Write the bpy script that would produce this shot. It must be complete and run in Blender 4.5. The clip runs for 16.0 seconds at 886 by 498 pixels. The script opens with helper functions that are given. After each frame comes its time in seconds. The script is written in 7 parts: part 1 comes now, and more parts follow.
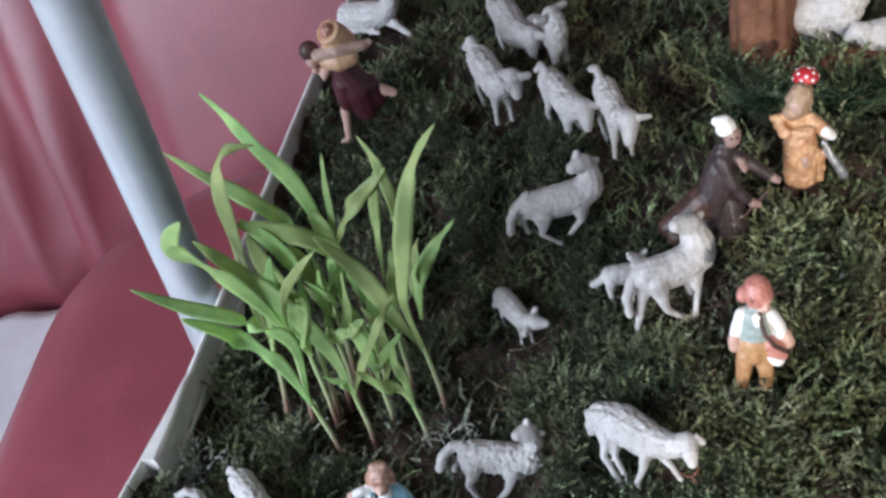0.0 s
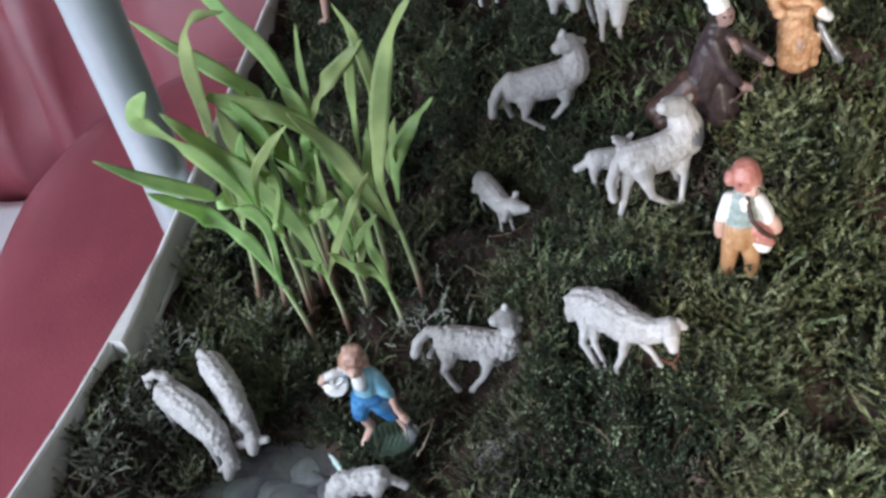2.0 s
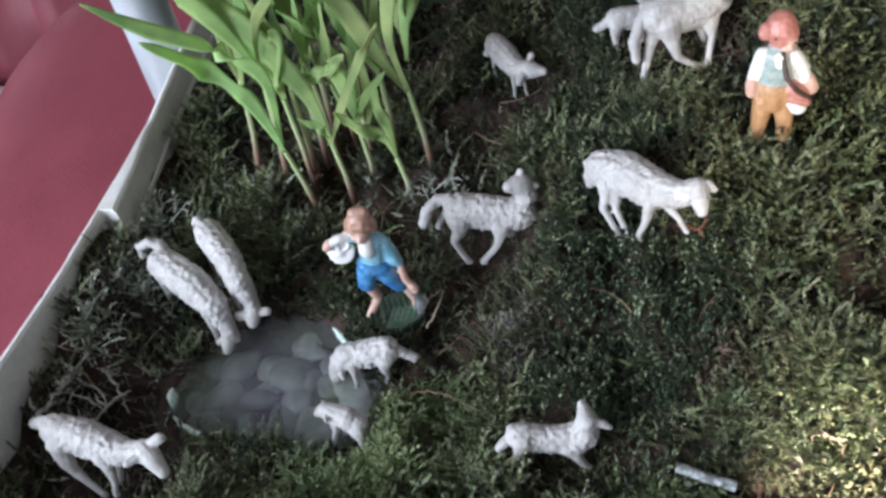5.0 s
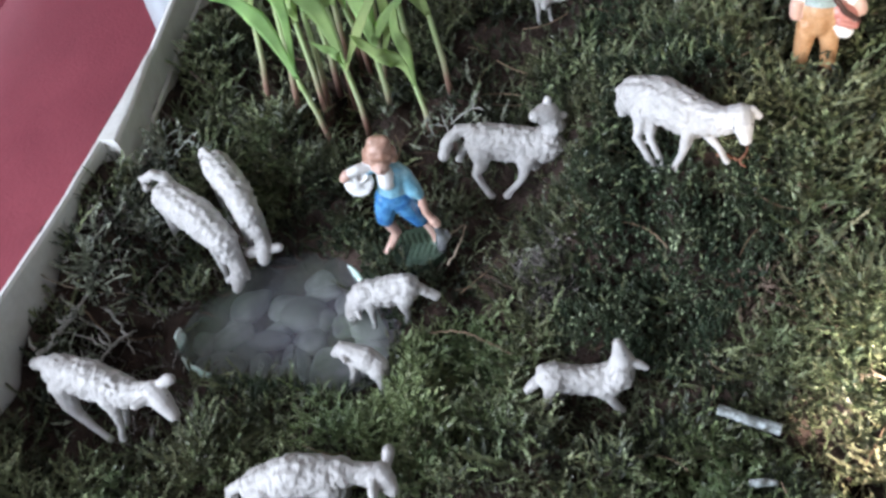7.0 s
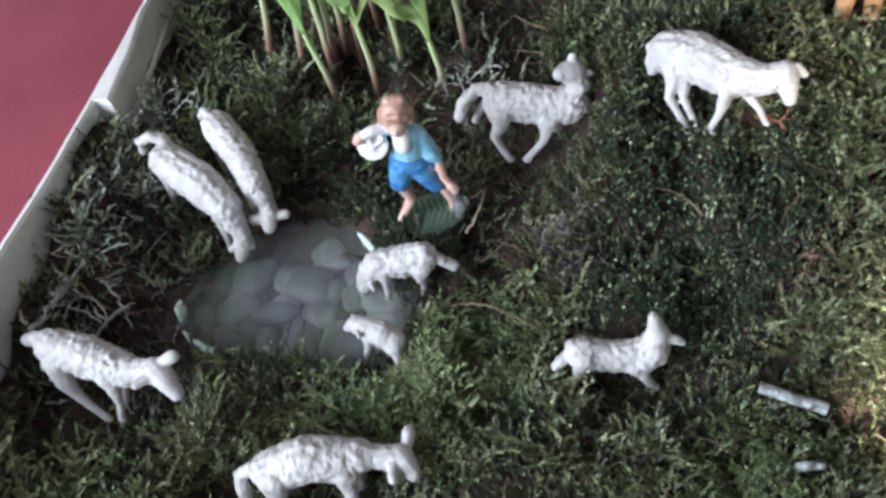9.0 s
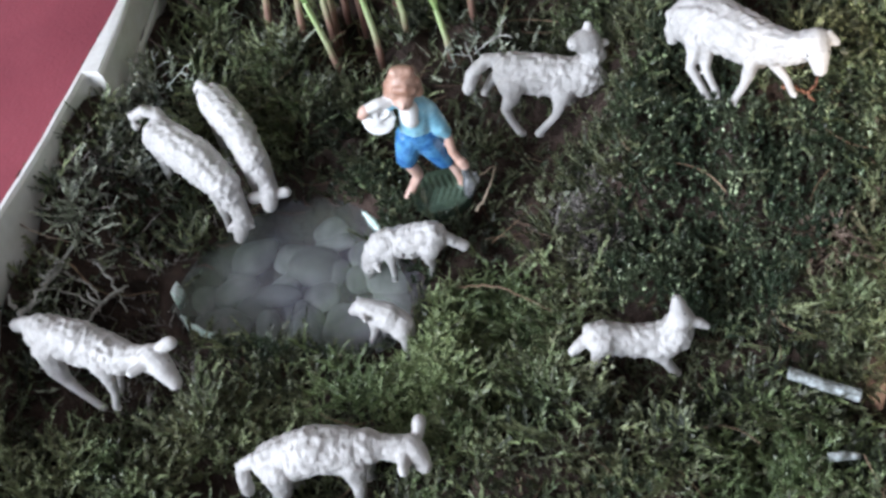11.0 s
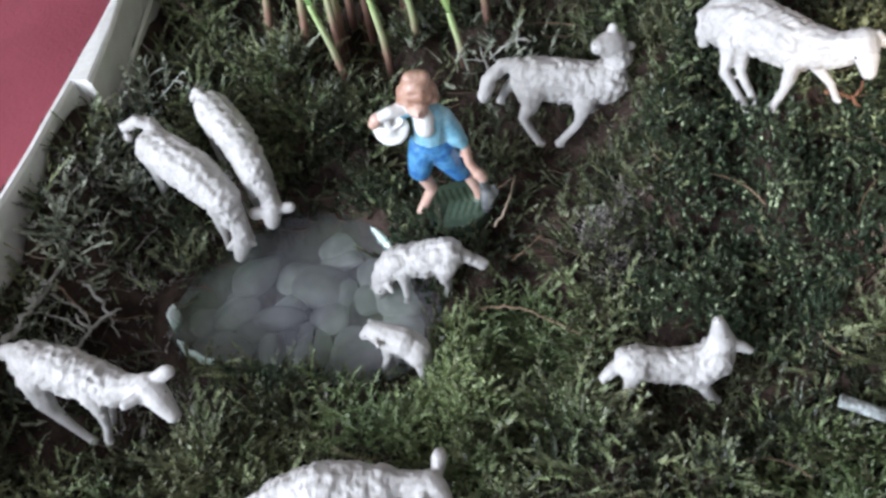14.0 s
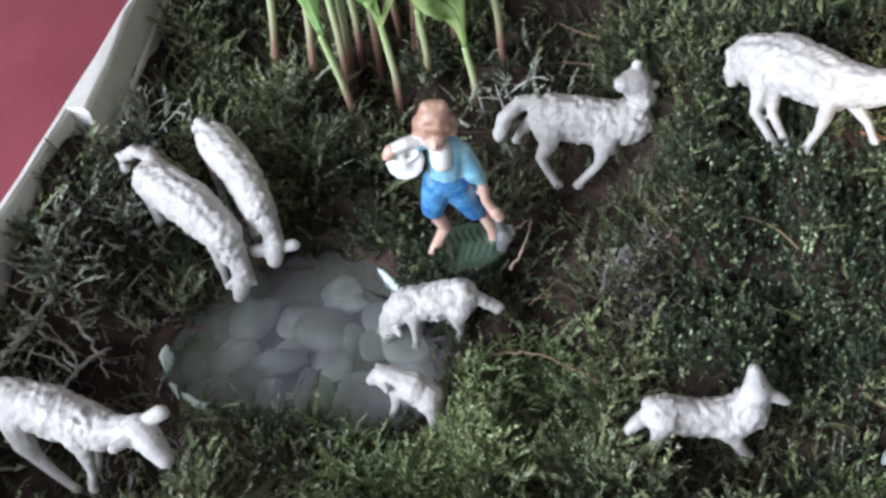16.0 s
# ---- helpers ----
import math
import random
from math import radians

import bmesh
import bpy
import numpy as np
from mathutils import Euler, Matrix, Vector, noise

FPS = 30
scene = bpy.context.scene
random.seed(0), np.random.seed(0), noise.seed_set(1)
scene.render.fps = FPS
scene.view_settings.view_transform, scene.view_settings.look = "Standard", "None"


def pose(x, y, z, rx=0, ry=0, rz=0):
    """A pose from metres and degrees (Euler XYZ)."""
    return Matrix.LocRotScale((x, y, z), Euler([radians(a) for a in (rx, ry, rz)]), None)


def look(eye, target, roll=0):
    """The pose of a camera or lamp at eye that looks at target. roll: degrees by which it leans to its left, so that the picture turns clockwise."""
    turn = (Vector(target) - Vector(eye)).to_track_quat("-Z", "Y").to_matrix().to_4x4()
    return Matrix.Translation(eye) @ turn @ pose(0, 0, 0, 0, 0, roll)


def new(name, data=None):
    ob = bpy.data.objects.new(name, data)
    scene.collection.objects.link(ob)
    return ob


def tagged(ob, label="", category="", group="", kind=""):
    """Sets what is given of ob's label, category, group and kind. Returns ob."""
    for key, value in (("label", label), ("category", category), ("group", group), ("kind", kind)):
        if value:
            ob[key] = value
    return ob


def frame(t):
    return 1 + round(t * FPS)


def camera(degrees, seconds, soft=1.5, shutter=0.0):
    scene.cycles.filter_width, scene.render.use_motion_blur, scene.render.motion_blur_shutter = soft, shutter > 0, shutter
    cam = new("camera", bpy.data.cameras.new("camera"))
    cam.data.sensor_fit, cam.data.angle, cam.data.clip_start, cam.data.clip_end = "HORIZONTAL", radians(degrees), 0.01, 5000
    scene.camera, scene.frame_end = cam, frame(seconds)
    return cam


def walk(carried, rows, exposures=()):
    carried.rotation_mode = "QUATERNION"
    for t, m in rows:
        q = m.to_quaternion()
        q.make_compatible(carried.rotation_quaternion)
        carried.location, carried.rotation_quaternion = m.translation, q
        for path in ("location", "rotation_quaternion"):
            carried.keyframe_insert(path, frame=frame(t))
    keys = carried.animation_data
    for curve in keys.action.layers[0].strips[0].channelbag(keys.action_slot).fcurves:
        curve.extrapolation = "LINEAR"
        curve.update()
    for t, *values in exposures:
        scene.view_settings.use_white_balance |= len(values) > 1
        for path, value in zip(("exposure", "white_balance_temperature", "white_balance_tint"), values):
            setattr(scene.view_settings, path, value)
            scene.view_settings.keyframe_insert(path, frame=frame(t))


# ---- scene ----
cam = camera(42.7, 16.0, 2.8)
METRES, EYE, TILT, LEAN, TURN = 0.24, 0.547, -37.0, 11.0, 0.0
ROWS = [
    (0.0, 0.0, 0.0, 0.0, 0.0, 0.0, -0.0),
    (0.5, -0.0139, 0.0235, -0.016, -0.44, -1.26, -0.33),
    (1.0, -0.0164, 0.0482, -0.0331, -0.82, -2.52, -0.67),
    (1.5, -0.003, 0.0687, -0.0499, -0.87, -3.56, -0.85),
    (2.0, 0.0102, 0.0897, -0.0729, -0.88, -4.47, -0.97),
    (2.5, 0.007, 0.1077, -0.0936, -1.09, -5.25, -1.1),
    (3.0, 0.0031, 0.1295, -0.1165, -1.22, -6.03, -1.18),
    (3.5, -0.0035, 0.1505, -0.1353, -1.31, -6.76, -1.24),
    (4.0, -0.0113, 0.1747, -0.1554, -1.31, -7.51, -1.31),
    (4.5, -0.0204, 0.1979, -0.1733, -1.32, -8.19, -1.36),
    (5.0, -0.0341, 0.2217, -0.1986, -1.41, -8.75, -1.47),
    (7.5, -0.1128, 0.3785, -0.2659, -2.09, -11.68, -1.73),
    (8.0, -0.1305, 0.4145, -0.2687, -2.36, -12.2, -1.76),
    (8.5, -0.1457, 0.4467, -0.2733, -2.6, -12.59, -1.78),
    (9.0, -0.1612, 0.4787, -0.2779, -2.87, -13.03, -1.82),
    (9.5, -0.1713, 0.5054, -0.2838, -3.04, -13.4, -1.82),
    (10.0, -0.1754, 0.5314, -0.2913, -3.08, -13.76, -1.77),
    (12.5, -0.1974, 0.6434, -0.3, -3.47, -14.43, -1.54),
    (13.0, -0.2024, 0.6683, -0.3087, -3.53, -14.14, -1.5),
    (13.5, -0.2095, 0.6913, -0.3153, -3.64, -13.88, -1.49),
    (14.0, -0.2224, 0.7159, -0.3225, -3.89, -13.54, -1.52),
    (14.5, -0.2371, 0.7389, -0.33, -4.18, -13.12, -1.64),
    (15.0, -0.2538, 0.7638, -0.3393, -4.52, -12.53, -1.9),
    (15.5, -0.2607, 0.7848, -0.3666, -4.58, -11.28, -2.32),
    (16.0, -0.2657, 0.8085, -0.3948, -4.61, -9.86, -2.94),
]
walk(cam, [(t, pose(0, 0, EYE, TILT, LEAN, TURN) @ pose(METRES * x, METRES * y, METRES * z, 90 + pitch, roll, yaw)) for t, x, y, z, yaw, pitch, roll in ROWS],
     [(0.0, -0.46, 6150, 10), (2.0, -0.47, 6200, 10), (3.5, -0.45, 6250, 10), (5.0, -0.31, 6250, 10), (8.0, -0.08, 6250, 10), (12.5, -0.02, 6450, 10), (16.0, -0.02, 6450, 10)])

# ---- light ----
world = bpy.data.worlds.new("world")
scene.world = world
world.use_nodes = True
wt = world.node_tree
sky = wt.nodes.new("ShaderNodeTexSky")
sky.sky_type, sky.sun_disc = "NISHITA", False
sky.sun_elevation, sky.sun_rotation = radians(35), radians(250)
wt.links.new(sky.outputs[0], wt.nodes["Background"].inputs[0])
wt.nodes["Background"].inputs[1].default_value = 0.1


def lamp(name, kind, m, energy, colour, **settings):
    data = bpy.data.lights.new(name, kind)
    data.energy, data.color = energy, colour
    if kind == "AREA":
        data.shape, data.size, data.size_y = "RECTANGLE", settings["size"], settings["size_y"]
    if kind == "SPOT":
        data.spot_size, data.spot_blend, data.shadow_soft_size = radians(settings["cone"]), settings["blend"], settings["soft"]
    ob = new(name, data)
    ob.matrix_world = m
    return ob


lamp("window_daylight", "AREA", look((-1.43, -0.55, 0.74), (-0.1, 0.38, 0.08)), 76, (0.80, 0.875, 1.0), size=1.5, size_y=1.05)
# spot lamps added in the south opening for sun patches: wide, front corner, white sheep
lamp("sun_patch_spot", "SPOT", look((0.465, -1.98, 0.707), (0.250, 0.50, 0.125)), 300.0, (1.0, 0.86, 0.70), cone=9.0, blend=0.15, soft=0.038)
lamp("sun_patch_spot", "SPOT", look((0.568, -1.98, 0.861), (0.100, 0.256, 0.045)), 3200.0, (1.0, 0.87, 0.74), cone=1.84, blend=0.35, soft=0.02)
lamp("sun_patch_spot", "SPOT", look((0.420, -1.98, 0.700), (0.047, 0.402, 0.100)), 280.0, (1.0, 0.88, 0.76), cone=1.55, blend=0.45, soft=0.02)

# ---- materials ----


def material(name, base, rough=0.6, vary=0.0, scale=60.0, other=None, bump=0.0, bump_scale=400.0, metal=0.0, island=0.0, each=0.0, spec=0.5, coat=0.0, sheen=0.0, sub=0.0, detail=4.0):
    """A node material: base colour mixed with other by noise, fine value change, relief."""
    m = bpy.data.materials.new(name)
    m.use_nodes = True
    nt = m.node_tree
    b = nt.nodes["Principled BSDF"]
    b.inputs["Roughness"].default_value = rough
    b.inputs["Metallic"].default_value = metal
    b.inputs["Specular IOR Level"].default_value = spec
    b.inputs["Coat Weight"].default_value = coat
    b.inputs["Sheen Weight"].default_value = sheen
    b.inputs["Subsurface Weight"].default_value = sub
    b.inputs["Subsurface Radius"].default_value = (0.004, 0.003, 0.002)
    co = nt.nodes.new("ShaderNodeTexCoord")
    last = None
    if other is not None:
        n = nt.nodes.new("ShaderNodeTexNoise")
        n.inputs["Scale"].default_value, n.inputs["Detail"].default_value = scale, detail
        nt.links.new(co.outputs["Object"], n.inputs["Vector"])
        r = nt.nodes.new("ShaderNodeValToRGB")
        r.color_ramp.elements[0].position, r.color_ramp.elements[1].position = 0.36, 0.66
        r.color_ramp.elements[0].color, r.color_ramp.elements[1].color = (*base, 1), (*other, 1)
        nt.links.new(n.outputs["Fac"], r.inputs["Fac"])
        last = r.outputs["Color"]
    if vary or island or each:
        h = nt.nodes.new("ShaderNodeHueSaturation")
        h.inputs["Color"].default_value = (*base, 1)
        if last is not None:
            nt.links.new(last, h.inputs["Color"])
        mr = nt.nodes.new("ShaderNodeMapRange")
        k = island or each or vary
        mr.inputs["To Min"].default_value, mr.inputs["To Max"].default_value = 1 - k, 1 + k
        if island:
            gi = nt.nodes.new("ShaderNodeNewGeometry")
            nt.links.new(gi.outputs["Random Per Island"], mr.inputs["Value"])
        elif each:
            oi = nt.nodes.new("ShaderNodeObjectInfo")
            nt.links.new(oi.outputs["Random"], mr.inputs["Value"])
        else:
            n2 = nt.nodes.new("ShaderNodeTexNoise")
            n2.inputs["Scale"].default_value, n2.inputs["Detail"].default_value = scale * 5, 6
            nt.links.new(co.outputs["Object"], n2.inputs["Vector"])
            nt.links.new(n2.outputs["Fac"], mr.inputs["Value"])
        nt.links.new(mr.outputs["Result"], h.inputs["Value"])
        last = h.outputs["Color"]
    if last is not None:
        nt.links.new(last, b.inputs["Base Color"])
    else:
        b.inputs["Base Color"].default_value = (*base, 1)
    if bump:
        n3 = nt.nodes.new("ShaderNodeTexNoise")
        n3.inputs["Scale"].default_value, n3.inputs["Detail"].default_value = bump_scale, 5
        nt.links.new(co.outputs["Object"], n3.inputs["Vector"])
        bp = nt.nodes.new("ShaderNodeBump")
        bp.inputs["Strength"].default_value, bp.inputs["Distance"].default_value = 0.6, bump
        nt.links.new(n3.outputs["Fac"], bp.inputs["Height"])
        nt.links.new(bp.outputs["Normal"], b.inputs["Normal"])
    return m


M_WOOL = material("painted_wool", (0.455, 0.435, 0.418), 0.55, 0.14, 120, (0.580, 0.558, 0.543), 0.0006, 900, spec=0.4)
nt = M_WOOL.node_tree
for n in [n for n in nt.nodes if n.bl_idname == "ShaderNodeTexNoise" and abs(n.inputs["Scale"].default_value - 900) < 1]:
    mp = nt.nodes.new("ShaderNodeMapping")
    mp.inputs["Scale"].default_value = (1.0, 0.7, 0.4)
    nt.links.new(n.inputs["Vector"].links[0].from_socket, mp.inputs["Vector"])
    nt.links.new(mp.outputs["Vector"], n.inputs["Vector"])
    n.inputs["Scale"].default_value = 620
M_EYE = material("dark_paint", (0.03, 0.025, 0.02), 0.4)
M_SKIN = material("painted_skin", (0.58, 0.36, 0.28), 0.42, 0.15, 170, (0.66, 0.45, 0.37), 0.0004, 500, coat=0.2)
M_HAIR = material("painted_hair", (0.36, 0.19, 0.13), 0.42, 0.3, 240, (0.54, 0.34, 0.26), 0.0009, 420, coat=0.2)
M_BROWN = material("painted_brown", (0.045, 0.024, 0.019), 0.42, 0.25, 160, (0.10, 0.05, 0.04), 0.0006, 500)
M_MAROON = material("painted_maroon", (0.050, 0.013, 0.018), 0.4, 0.2, 160, (0.085, 0.022, 0.028))
M_BLUE = material("painted_blue", (0.03, 0.14, 0.38), 0.22, 0.35, 170, (0.12, 0.36, 0.64), 0.0009, 350, coat=0.7)
M_LIGHTBLUE = material("painted_light_blue", (0.20, 0.46, 0.60), 0.3, 0.3, 180, (0.36, 0.64, 0.74), 0.0008, 350, coat=0.7)
M_WHITE = material("painted_white", (0.78, 0.77, 0.75), 0.4, 0.08, 160, (0.84, 0.83, 0.82))
M_OCHRE = material("painted_ochre", (0.40, 0.20, 0.085), 0.5, 0.3, 200, (0.52, 0.31, 0.16), 0.0006, 600, coat=0.15)
M_YELLOW = material("painted_yellow_coat", (0.44, 0.215, 0.10), 0.6, 0.3, 220, (0.64, 0.40, 0.23), 0.0012, 500)
# the kneeling figure's skin, darkened to paint in its dim light
M_DIMSKIN = material("painted_dim_skin", (0.27, 0.175, 0.155), 0.45, 0.25, 200, (0.34, 0.23, 0.21), 0.0005, 500)
M_DARKROBE = material("painted_dark_robe", (0.030, 0.020, 0.022), 0.40, 0.25, 160, (0.065, 0.045, 0.048), 0.0006, 500)
M_HOOD = material("painted_tan_hood", (0.30, 0.19, 0.12), 0.55, 0.3, 200, (0.42, 0.29, 0.19), 0.0008, 500)
M_SLEEVE = material("painted_tan_sleeve", (0.36, 0.235, 0.185), 0.5, 0.25, 180, (0.50, 0.35, 0.28), 0.0005, 500)
M_GREY = material("painted_grey_green", (0.24, 0.31, 0.29), 0.4, 0.3, 220, (0.38, 0.44, 0.43), 0.0007, 450)
M_REDPAINT = material("painted_red", (0.40, 0.145, 0.11), 0.42, 0.3, 200, (0.54, 0.24, 0.20), 0.0006, 500, coat=0.25)
M_BARREL = material("barrel_wood", (0.55, 0.31, 0.17), 0.4, 0.2, 200, (0.66, 0.43, 0.27), coat=0.3)
M_BASE = material("painted_moss_green", (0.048, 0.085, 0.058), 0.45, 0.25, 160, (0.080, 0.125, 0.088), 0.0005, 400)
M_SILVER = material("silver_paint", (0.36, 0.37, 0.39), 0.25, 0.25, 260, (0.62, 0.63, 0.64), 0.0008, 500, metal=0.7)
M_STEM = material("seedling_stem", (0.40, 0.52, 0.22), 0.42, 0.15, 60, (0.46, 0.56, 0.28), sub=0.1)


def redden(m):
    """Lets a stem run from green through a pale pink to a reddish brown foot."""
    nt = m.node_tree
    b = nt.nodes["Principled BSDF"]
    src = b.inputs["Base Color"].links[0].from_socket
    co, sep, rp, mix = nt.nodes.new("ShaderNodeTexCoord"), nt.nodes.new("ShaderNodeSeparateXYZ"), nt.nodes.new("ShaderNodeValToRGB"), nt.nodes.new("ShaderNodeMix")
    rp.color_ramp.elements[0].color, rp.color_ramp.elements[1].color = (0.13, 0.065, 0.05, 1), (0.46, 0.42, 0.29, 1)
    rp.color_ramp.elements[0].position, rp.color_ramp.elements[1].position = 0.14, 0.58
    middle = rp.color_ramp.elements.new(0.34)
    middle.color = (0.30, 0.18, 0.135, 1)
    fade = nt.nodes.new("ShaderNodeMapRange")
    fade.inputs["From Min"].default_value, fade.inputs["From Max"].default_value = 0.35, 0.85
    nt.links.new(co.outputs["Generated"], sep.inputs["Vector"])
    nt.links.new(sep.outputs["Z"], rp.inputs["Fac"])
    nt.links.new(sep.outputs["Z"], fade.inputs["Value"])
    mix.data_type = "RGBA"
    nt.links.new(fade.outputs["Result"], mix.inputs["Factor"])
    nt.links.new(rp.outputs["Color"], mix.inputs[6])
    nt.links.new(src, mix.inputs[7])
    nt.links.new(mix.outputs[2], b.inputs["Base Color"])


redden(M_STEM)

M_RIM = material("white_lacquer", (0.78, 0.765, 0.72), 0.45, 0.10, 60, (0.86, 0.855, 0.83), 0.0004, 300)
M_LEATHER = material("red_leather", (0.240, 0.052, 0.070), 0.36, 0.10, 14, (0.290, 0.066, 0.086), 0.0007, 420, spec=0.6, coat=0.12)
M_LEATHER.node_tree.nodes["Principled BSDF"].inputs["Coat Weight"].default_value = 0.3
M_LEATHER.node_tree.nodes["Principled BSDF"].inputs["Coat Roughness"].default_value = 0.42
M_STEEL = material("painted_steel", (0.50, 0.57, 0.60), 0.30, 0.06, 20, (0.57, 0.63, 0.66), metal=0.35, bump=0.0002, bump_scale=300)
M_CLOTH = material("white_cotton", (0.76, 0.78, 0.81), 0.85, 0.06, 12, (0.84, 0.86, 0.88), 0.0006, 900, sheen=0.2)
M_SOIL = material("peat", (0.024, 0.0160, 0.0125), 0.9, 0.4, 70, (0.078, 0.053, 0.043), 0.004, 260, spec=0.2)
M_MOSS = material("feather_moss", (0.032, 0.041, 0.021), 0.45, 0, 26, (0.168, 0.178, 0.096), island=0.65, spec=0.45)
M_FRESH = material("fresh_moss", (0.130, 0.172, 0.082), 0.42, 0, 30, (0.265, 0.290, 0.155), island=0.5, spec=0.5)
M_GRASS = material("short_green_moss", (0.115, 0.160, 0.068), 0.42, 0, 30, (0.27, 0.33, 0.155), island=0.5, spec=0.5)
M_CUSHION = material("cushion_moss", (0.045, 0.070, 0.040), 0.36, 0, 60, (0.105, 0.130, 0.075), island=0.6, spec=0.5)
M_TIP = material("young_moss_tip", (0.14, 0.19, 0.105), 0.34, 0, 60, (0.30, 0.35, 0.21), island=0.45, spec=0.5)
M_LICHEN = material("grey_lichen", (0.24, 0.27, 0.235), 0.8, 0, 40, (0.46, 0.48, 0.43), island=0.4, spec=0.2)
M_GREYMOSS = material("grey_feather_moss", (0.185, 0.205, 0.15), 0.6, 0, 30, (0.42, 0.44, 0.35), island=0.6, spec=0.3)
M_WITHERED = material("withered_moss", (0.12, 0.105, 0.095), 0.8, 0, 50, (0.36, 0.335, 0.315), island=0.6, spec=0.2)
M_DRY = material("dry_stalk", (0.13, 0.082, 0.052), 0.75, 0, 50, (0.26, 0.185, 0.125), island=0.5, spec=0.25)
M_DEAD = material("dead_moss", (0.12, 0.080, 0.058), 0.8, 0, 50, (0.28, 0.21, 0.165), island=0.5, spec=0.2)
M_STRAW = material("pale_straw", (0.26, 0.19, 0.13), 0.7, 0.3, 90, (0.40, 0.32, 0.24), 0.0004, 500)
M_PALE = material("sun_pale_moss", (0.18, 0.18, 0.095), 0.6, 0, 40, (0.36, 0.33, 0.20), island=0.4, spec=0.3)
M_TWIG = material("weathered_twig", (0.27, 0.26, 0.235), 0.85, 0.35, 160, (0.50, 0.485, 0.45), 0.0008, 500)
M_WOOD = material("brown_bark", (0.11, 0.045, 0.025), 0.75, 0.35, 50, (0.20, 0.085, 0.045), 0.003, 180)
M_STONE = material("pale_pebble", (0.24, 0.25, 0.23), 0.5, 0, 60, (0.52, 0.53, 0.51), 0.0003, 500, each=0.45)
M_WALL = material("wall_plaster", (0.60, 0.58, 0.55), 0.9, 0.04, 3, (0.66, 0.64, 0.61), 0.001, 90)
M_FLOOR = material("floor_wood", (0.20, 0.12, 0.07), 0.5, 0.2, 6, (0.27, 0.17, 0.10), 0.0006, 60)
M_CAPRED = material("toadstool_red", (0.50, 0.02, 0.03), 0.3, 0.1, 90, (0.58, 0.03, 0.05), coat=0.5)
M_NEEDLE = material("pine_needle", (0.03, 0.065, 0.03), 0.45, 0, 40, (0.05, 0.09, 0.04), island=0.4)
# the mint-white colour paints the glints on the glass edge
M_EDGE = material("mint_glass_glint", (0.68, 0.93, 0.83), 0.08, 0.1, 90, (0.88, 0.98, 0.94), 0.0006, 300, coat=1.0, spec=0.8)
M_BIRCH = material("birch_bark", (0.58, 0.63, 0.63), 0.45, 0.5, 260, (0.13, 0.135, 0.12), 0.0012, 400, detail=3.0)


def water_material():
    """Clear, slightly milky and glossy water, with a reflected lilac painted into its milkiness."""
    m = bpy.data.materials.new("pond_glass")
    m.use_nodes = True
    nt = m.node_tree
    nt.nodes.remove(nt.nodes["Principled BSDF"])
    out = nt.nodes["Material Output"]
    tr, gl, df = (nt.nodes.new("ShaderNodeBsdf" + k) for k in ("Transparent", "Glossy", "Diffuse"))
    tr.inputs["Color"].default_value = (0.87, 0.90, 0.88, 1)
    gl.inputs["Roughness"].default_value = 0.03
    co, ns, rp = nt.nodes.new("ShaderNodeTexCoord"), nt.nodes.new("ShaderNodeTexNoise"), nt.nodes.new("ShaderNodeValToRGB")
    ns.inputs["Scale"].default_value, ns.inputs["Detail"].default_value = 17, 2
    rp.color_ramp.elements[0].position, rp.color_ramp.elements[1].position = 0.40, 0.60
    # green is the water's tone; the lilac end paints in a reflection
    rp.color_ramp.elements[0].color, rp.color_ramp.elements[1].color = (0.190, 0.230, 0.172, 1), (0.205, 0.200, 0.245, 1)
    nt.links.new(co.outputs["Object"], ns.inputs["Vector"])
    nt.links.new(ns.outputs["Fac"], rp.inputs["Fac"])
    nt.links.new(rp.outputs["Color"], df.inputs["Color"])
    a, b, fr = nt.nodes.new("ShaderNodeMixShader"), nt.nodes.new("ShaderNodeMixShader"), nt.nodes.new("ShaderNodeFresnel")
    a.inputs[0].default_value = 0.42
    nt.links.new(tr.outputs[0], a.inputs[1])
    nt.links.new(df.outputs[0], a.inputs[2])
    fr.inputs["IOR"].default_value = 1.5
    nt.links.new(fr.outputs[0], b.inputs[0])
    nt.links.new(a.outputs[0], b.inputs[1])
    nt.links.new(gl.outputs[0], b.inputs[2])
    nt.links.new(b.outputs[0], out.inputs["Surface"])
    return m


M_WATER = water_material()


